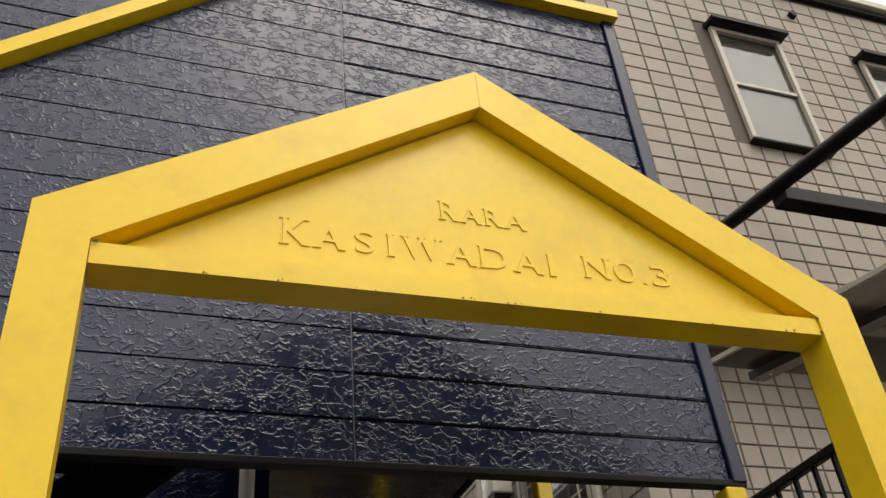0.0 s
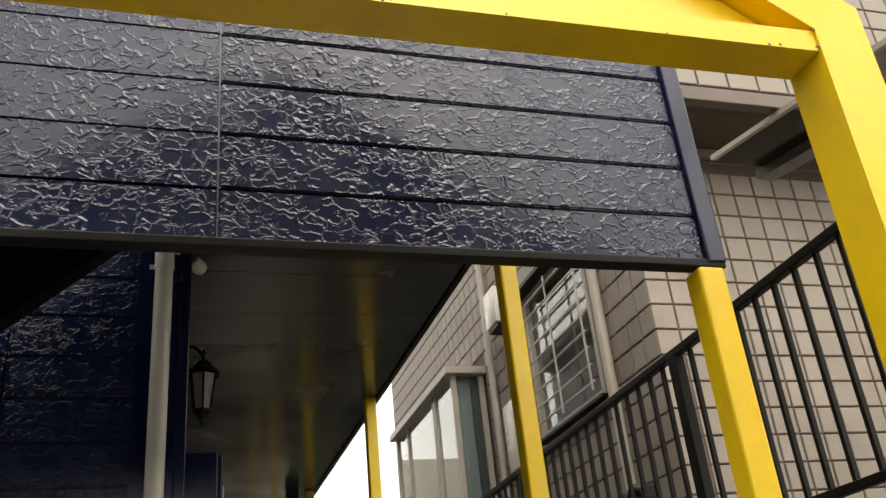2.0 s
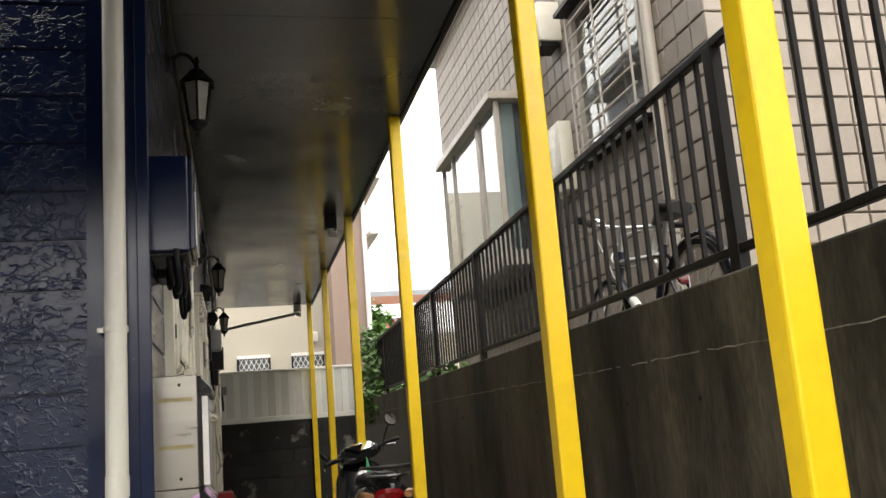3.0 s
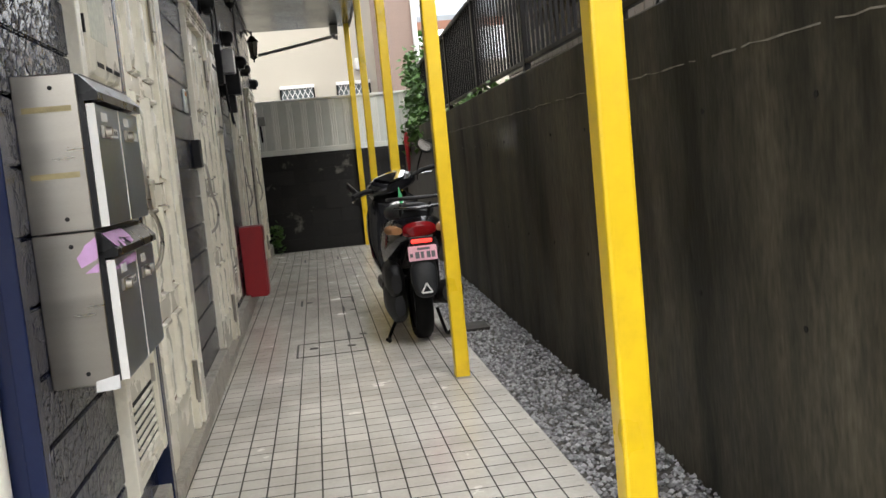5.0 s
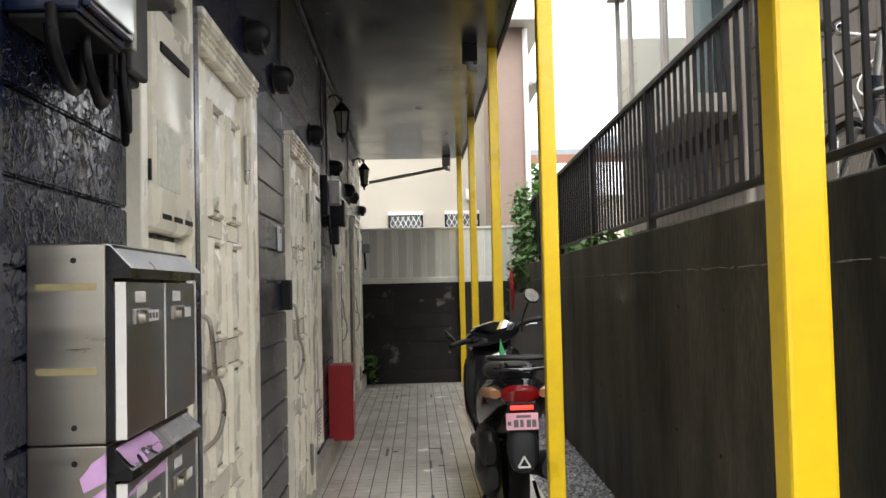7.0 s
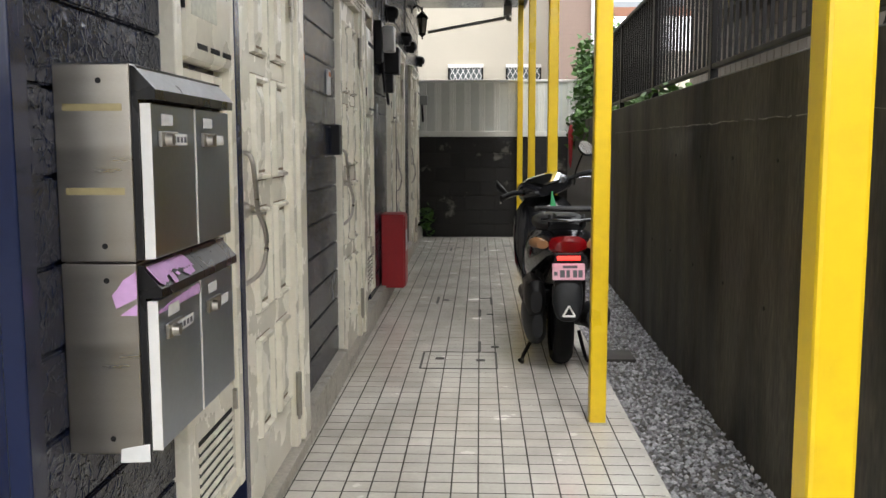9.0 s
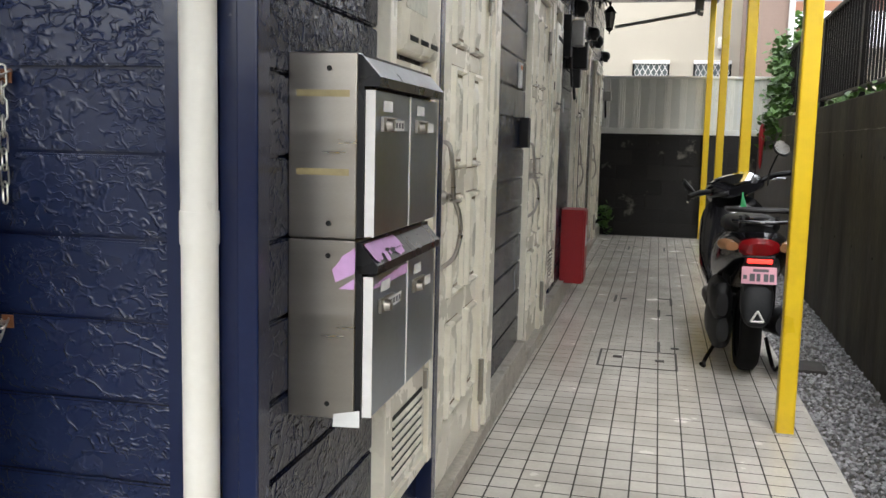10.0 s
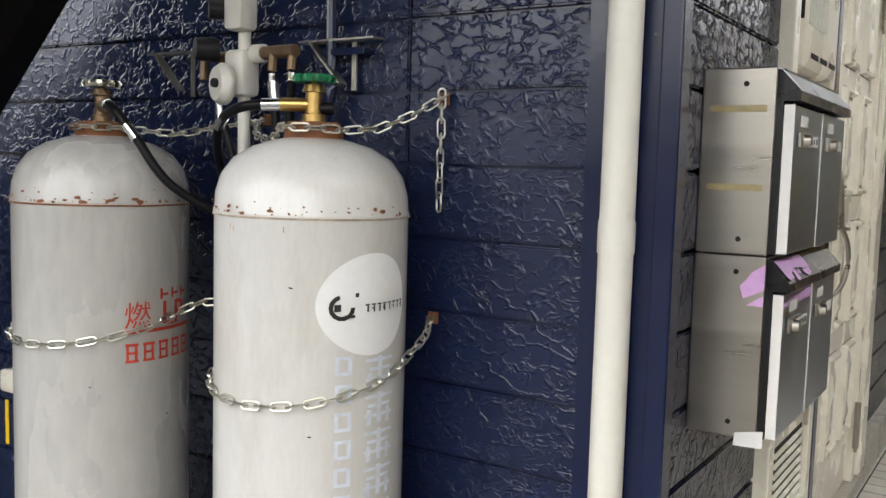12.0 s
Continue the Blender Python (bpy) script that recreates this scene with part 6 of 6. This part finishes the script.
# ---- end wall, white fence, far houses ----
ew = solid("wall_end", box(B(), 0.9, END_Y + 0.012, -0.06, 3.75, END_Y + 0.15, 1.335), BLOCK, "black stained block wall closing the walkway", "wall")
blk = mesh_of("block", box(B(), 0.003, -0.012, 0.003, 0.397, 0.0, 0.187, 0.003), BLOCK)
for r in range(7):
    for c in range(8):
        x = 0.75 + c * 0.40 + (0.2 if r % 2 else 0)
        if x > 3.4:
            continue
        piece_copy("block", blk, ew, pose(x, END_Y + 0.012, -0.02 + r * 0.19))
FPALE = mat("fence_pale", (0.78, 0.78, 0.73), 0.5, vary=0.06, dirt=(0.45, 0.44, 0.38), dirt_amount=0.3)
FGREY = mat("fence_grey_green", (0.64, 0.65, 0.60), 0.45, vary=0.08)
fn = thing("panel_fence", "white and grey slatted balcony fence on top of the end wall", "fence", pose(0.9, END_Y + 0.05, 1.335))
part("base_rail", box(B(), 0, -0.03, 0.0, 2.8, 0.03, 0.075, 0.006), FPALE, fn)
part("top_rail", box(B(), 0, -0.03, 0.715, 2.8, 0.03, 0.75, 0.006), FPALE, fn)
x = 0.05
sl_w = mesh_of("slat", box(B(), 0, -0.012, 0.076, 0.0285, 0.012, 0.714, 0.003), FPALE)
sl_g = mesh_of("panel", box(B(), 0, -0.006, 0.076, 0.105, 0.002, 0.714), FGREY)
while x < 2.72:
    for k in range(3):
        piece_copy("slat", sl_w, fn, pose(x + k * 0.030, 0, 0))
    piece_copy("panel", sl_g, fn, pose(x + 0.09, 0.006, 0))
    x += 0.196
STUCCO = mat("cream_stucco", (0.47, 0.43, 0.35), 0.85, vary=0.06, scale=1.5, fine=60, bump=0.3)
BRICK = mat("pink_brown_brick", (0.31, 0.225, 0.185), 0.8, vary=0.1, fine=50, bump=0.2, piece=0.0)
ch = thing("cream_house", "cream stuccoed house with small latticed windows", "house", pose(0, 20.0, 0))
part("wall", box(B(), -6, 0, -0.06, 3.48, 5, 5.8), STUCCO, ch)
for x0 in (1.60, 2.63):
    w = part("window", box(B(), x0, -0.02, 1.75, x0 + 0.57, -0.006, 2.60), ROOM, ch, "small dark window")
    for k in range(-9, 15):
        for side in (-1, 1):
            # a slanting bar, cut off at the window's edges
            a, b = k * 0.095, k * 0.095 + side * 0.46
            lo, hi = sorted(((0.0 - a) / (b - a), (0.57 - a) / (b - a)))
            lo, hi = max(lo, 0.0), min(hi, 1.0)
            if hi - lo > 0.05:
                part("lattice_bar", tube(B(), [(x0 + a + (b - a) * f, -0.028, 1.75 + 0.85 * f) for f in (lo, hi)], 0.007, 4), WHITE, w)
    for fx in (-0.03, 0.57):
        part("window_jamb", box(B(), x0 + fx, -0.05, 1.75, x0 + fx + 0.03, -0.001, 2.599, 0.003), BLACK_METAL, w)
    part("window_head", box(B(), x0 - 0.03, -0.05, 2.60, x0 + 0.60, -0.001, 2.66, 0.004), WHITE, w)
part("wall_vent", box(B(), 2.98, -0.12, 2.85, 3.12, -0.002, 3.05, 0.02), WHITE_PIPE, ch, "white vent cover", True)
bh = thing("brick_house", "pink-brown brick house with a white downpipe", "house", pose(0, 19.0, 0))
part("wall", box(B(), 3.36, 0, -0.06, 4.02, 6, 5.75), BRICK, bh)
for i in range(60):
    part("mortar_line", box(B(), 3.36, -0.003, 1.4 + i * 0.072, 4.02, -0.0004, 1.407 + i * 0.072), mat("brick_joint", (0.3, 0.22, 0.18), 0.9) if i == 0 else bpy.data.materials["brick_joint"], bh)
part("downpipe", tube(B(), [(4.02, -0.06, 0), (4.02, -0.06, 5.7)], 0.045, 12), WHITE, bh, "white downpipe", True)
part("eave", box(B(), 3.3, -0.45, 5.75, 4.35, 6.2, 5.95, 0.02), WHITE_PIPE, bh, "white eave and gutter")
part("side_gutter", box(B(), 4.1, -0.3, 4.7, 4.28, 4, 4.82, 0.02), WHITE_PIPE, bh)
fh = thing("low_house", "low far house with a grey roof and red-striped awning", "house", pose(0, 30.0, 0))
part("wall", box(B(), 4.6, 0, 0, 12, 5, 3.9), STUCCO, fh)
part("roof", prism(B(), [(-0.8, 5.0), (-0.8, 5.15), (5.8, 6.6), (5.8, 6.4)], 4.2, 12.4, "yz"), mat("pale_roof", (0.22, 0.24, 0.26), 0.6, vary=0.12), fh, "pale grey roof")
part("fascia", box(B(), 4.2, -0.82, 4.75, 12.4, -0.78, 5.0), mat("brown_board", (0.22, 0.10, 0.06), 0.7), fh, "brown fascia board")
AW_R, AW_W = mat("awning_red", (0.45, 0.08, 0.06), 0.7), mat("awning_white", (0.75, 0.7, 0.66), 0.7)
for k in range(14):
    part("awning_stripe", box(B(), 5.2 + k * 0.11, -1.3, -0.05, 5.3 + k * 0.11, 0.0, -0.03, 0, pose(0, 0, 4.45, 25)), AW_R if k % 2 else AW_W, fh)

# ---- stair behind the parapet ----
stair = thing("outdoor_stair", "dark painted steel stair rising behind the parapet", "stair")
part("stringer", prism(B(), [(-2.0, -0.25), (1.55, 2.945), (1.55, 3.02), (1.30, 3.02), (-2.3, -0.25)], 4.66, 4.74), BLACK_METAL, stair)
part("stringer", prism(B(), [(-2.0, -0.25), (1.55, 2.945), (1.55, 3.02), (1.30, 3.02), (-2.3, -0.25)], 3.74, 3.80), BLACK_METAL, stair)
for i in range(16):
    z = 0.18 * (i + 1)
    x = -2.05 + i * 0.2
    part("tread", box(B(), x, 3.81, z - 0.05, x + 0.24, 4.65, z, 0.004), BLACK_METAL, stair)
    part("riser", box(B(), x + 0.232, 3.81, z, x + 0.238, 4.65, z + 0.13), BLACK_METAL, stair)
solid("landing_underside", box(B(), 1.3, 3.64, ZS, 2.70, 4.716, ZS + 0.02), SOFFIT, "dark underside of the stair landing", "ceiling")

# ---- plants ----
LEAF = mat("ivy_leaf", (0.07, 0.16, 0.025), 0.5, vary=0.35, scale=9, fine=40, bump=0.1)


def leaves(name, spots, n, size, label, seed, spread):
    rnd = random.Random(seed)
    verts, faces = [], []
    for _ in range(n):
        cx, cy, cz = rnd.choice(spots)
        p = Vector((cx + rnd.gauss(0, spread[0]), cy + rnd.gauss(0, spread[1]), cz + rnd.gauss(0, spread[2])))
        m = Matrix.Translation(p) @ Euler((rnd.uniform(-1.0, 1.0), rnd.uniform(-0.8, 0.8), rnd.uniform(0, 6.28))).to_matrix().to_4x4() @ Matrix.Scale(size * rnd.uniform(0.55, 1.25), 4)
        k = len(verts)
        for q in ((0, -0.5, 0), (0.42, -0.28, 0.12), (0.5, 0.05, 0.1), (0.22, 0.3, 0.06), (0, 0.62, -0.08), (-0.22, 0.3, 0.06), (-0.5, 0.05, 0.1), (-0.42, -0.28, 0.12), (0, 0, -0.03)):
            verts.append(tuple(m @ Vector(q)))
        faces += [(k + 8, k + i, k + (i + 1) % 8) for i in range(8)]
    me = bpy.data.meshes.new(name)
    me.from_pydata(verts, [], faces)
    me.materials.append(LEAF)
    return tagged(new(name, me), label, "plant", "", "stuff")


leaves("ivy", [(3.42, 14.6, 2.15), (3.40, 14.3, 1.9), (3.42, 14.9, 1.8), (3.38, 14.4, 1.55), (3.45, 15.1, 2.25), (3.5, 15.5, 2.3), (3.36, 14.7, 1.45), (3.42, 14.0, 1.55)], 900, 0.075, "green ivy climbing over the end of the railing", 2, (0.07, 0.16, 0.13))
leaves("weeds", [(3.47 + 0.02 * k, 9.6 + 0.45 * k, 1.55) for k in range(10)], 420, 0.07, "low green weeds behind the railing foot", 5, (0.07, 0.2, 0.04))
leaves("corner_plant", [(1.46, 15.55, 0.16), (1.5, 15.5, 0.26), (1.42, 15.58, 0.3)], 70, 0.075, "small green plant in the walkway corner", 6, (0.05, 0.05, 0.06))
leaves("far_bush", [(5.35, 27, 4.1), (5.5, 27.2, 3.9), (5.2, 27, 3.7), (5.4, 27, 3.3)], 260, 0.22, "round dark green bush before the far house", 7, (0.2, 0.2, 0.2))
umb = thing("folded_umbrella", "folded red umbrella hung on the wall end", "umbrella", pose(3.24, 14.6, 0.95))
part("canopy", lathe(B(), [(0.006, 0), (0.018, 0.06), (0.035, 0.42), (0.02, 0.5), (0.006, 0.52)], 12), RED, umb, "", True)
part("crook", tube(B(), smooth_path([(0, 0, 0.5), (0, 0, 0.6), (0.03, 0, 0.65), (0.07, 0, 0.62)]), 0.008, 8), CHROME, umb, "", True)

# ---- walkway tiles, hatches, gravel ----
TX, TY, X0, YT0 = 0.0962, 0.1, 2.146 - 0.0962 * 7, 3.32
t_me = B()
box(t_me, 0.0028, 0.0042, -0.005, TX - 0.0028, TY - 0.0042, 0.0, 0)
bmesh.ops.bevel(t_me, geom=[e for e in t_me.edges if e.verts[0].co.z > -0.001 and e.verts[1].co.z > -0.001], offset=0.0008, segments=1, affect="EDGES")
t_me = mesh_of("tile", t_me, TILE)
HATCH = [(1.817, 8.40, 2.25, 8.81)]
frame_m = mat("hatch_frame", (0.05, 0.045, 0.04), 0.6, 0.3, vary=0.3)
src = [v.co.copy() for v in t_me.vertices]
polys = [tuple(p.vertices) for p in t_me.polygons]
verts, faces = [], []
floor_ob = bpy.data.objects["floor"]
for r in range(124):
    for c in range(-1, 14):
        x, y = X0 + c * TX, YT0 + r * TY
        if x > 2.80 - TX * 0.6 or y > 15.62:
            continue
        tilt = pose(x, y, 0.0, random.uniform(-0.06, 0.06), random.uniform(-0.06, 0.06))
        if 6.30 <= y < 8.42:
            piece_copy("tile", t_me, floor_ob, tilt)
        else:
            k = len(verts)
            verts += [tuple(tilt @ v) for v in src]
            faces += [tuple(i + k for i in p) for p in polys]
me = bpy.data.meshes.new("tiles")
me.from_pydata(verts, [], faces)
me.materials.append(TILE)
tl = new("tiles", me)
tl.parent = floor_ob
tl["kind"] = "stuff"
part("edge_kerb", box(B(), X0 + 14 * TX - 0.0, 3.3, -0.1, 2.80, 15.7, -0.001, 0.003), TILE, floor_ob, "pale edge of the tiled walkway")
for x0, y0, x1, y1 in ((1.817, 8.40, 2.25, 8.81),):
    ht = thing("floor_hatch", "tile-filled inspection hatch with a dark metal frame", "hatch", pose(0, 0, 0.001))
    for a, b, c_, d_ in ((x0, y0, x1, y0 + 0.009), (x0, y1 - 0.009, x1, y1), (x0, y0, x0 + 0.012, y1), (x1 - 0.012, y0, x1, y1)):
        part("frame_bar", box(B(), a, b, -0.005, c_, d_, 0.0015), frame_m, ht)
    for x, y in ((x0 + 0.08, 8.62), (x1 - 0.12, 8.58)):
        part("lift_plate", box(B(), x, y, -0.004, x + 0.05, y + 0.045, 0.0016), frame_m, ht)
for k, (x, y, w, h) in enumerate(((2.14, 8.83, 0.018, 0.27), (2.22, 8.93, 0.045, 0.04), (2.14, 9.96, 0.02, 0.25), (2.20, 10.0, 0.05, 0.035), (1.81, 10.46, 0.02, 0.3), (1.86, 10.6, 0.045, 0.05), (2.14, 10.7, 0.10, 0.03), (2.23, 10.45, 0.02, 0.3), (1.80, 14.0, 0.02, 0.35), (2.20, 14.0, 0.02, 0.35), (1.85, 14.3, 0.06, 0.05), (2.45, 14.5, 0.07, 0.05))):
    ht = thing("hatch_corner", "dark metal corner plate set into the walkway tiles", "hatch", pose(x, y, 0.0005), "hatch corners")
    part("plate", box(B(), 0, 0, -0.004, w, h, 0.0016), frame_m, ht)

rs = np.random.RandomState(7)
n = 17000
gy = rs.uniform(3.0, 15.7, n)
gx = 2.80 + rs.uniform(0, 1, n) * (0.40 + (gy - 7.3) * 0.0244 + 0.02)
near_end = rs.uniform(0, 1, n) < 0.04
gy = np.where(near_end, rs.uniform(15.6, 15.72, n), gy)
gx = np.where(near_end, rs.uniform(1.4, 2.8, n), gx)
size = rs.uniform(0.006, 0.015, n)
octa = np.array([(1, 0, 0), (0, 1, 0), (-1, 0, 0), (0, -1, 0), (0, 0, 1), (0, 0, -1)], float)
v = octa[None] * (size[:, None, None] * rs.uniform(0.6, 1.3, (n, 6, 1))) * np.array([1, 1, 0.75])
a = rs.uniform(0, 6.28, n)
ca, sa = np.cos(a)[:, None], np.sin(a)[:, None]
vx, vy = v[:, :, 0] * ca - v[:, :, 1] * sa, v[:, :, 0] * sa + v[:, :, 1] * ca
V = np.stack([vx + gx[:, None], vy + gy[:, None], v[:, :, 2] + (rs.uniform(-0.026, -0.006, n))[:, None]], -1).reshape(-1, 3)
tri = np.array([(0, 1, 4), (1, 2, 4), (2, 3, 4), (3, 0, 4), (1, 0, 5), (2, 1, 5), (3, 2, 5), (0, 3, 5)])
Fc = (tri[None] + 6 * np.arange(n)[:, None, None]).reshape(-1, 3)
me = bpy.data.meshes.new("gravel")
me.from_pydata(V.tolist(), [], Fc.tolist())
isl = GRAVEL.node_tree
geo = isl.nodes.new("ShaderNodeNewGeometry")
rg_ = isl.nodes.new("ShaderNodeMapRange")
rg_.inputs["To Min"].default_value, rg_.inputs["To Max"].default_value = 0.45, 1.6
mul = isl.nodes.new("ShaderNodeVectorMath")
mul.operation = "SCALE"
prev = isl.nodes["Principled BSDF"].inputs["Base Color"].links[0].from_socket
isl.links.new(geo.outputs["Random Per Island"], rg_.inputs["Value"])
isl.links.new(prev, mul.inputs[0])
isl.links.new(rg_.outputs[0], mul.inputs["Scale"])
isl.links.new(mul.outputs[0], isl.nodes["Principled BSDF"].inputs["Base Color"])
me.materials.append(GRAVEL)
tagged(new("gravel", me), "loose grey gravel strip along the retaining wall", "gravel", "", "stuff")
dr = thing("drain_cover", "dark square drain cover lying in the gravel", "drain cover", pose(2.95, 8.75, 0.0))
part("lid", box(B(), -0.09, -0.12, -0.02, 0.09, 0.12, 0.006, 0.004), frame_m, dr)
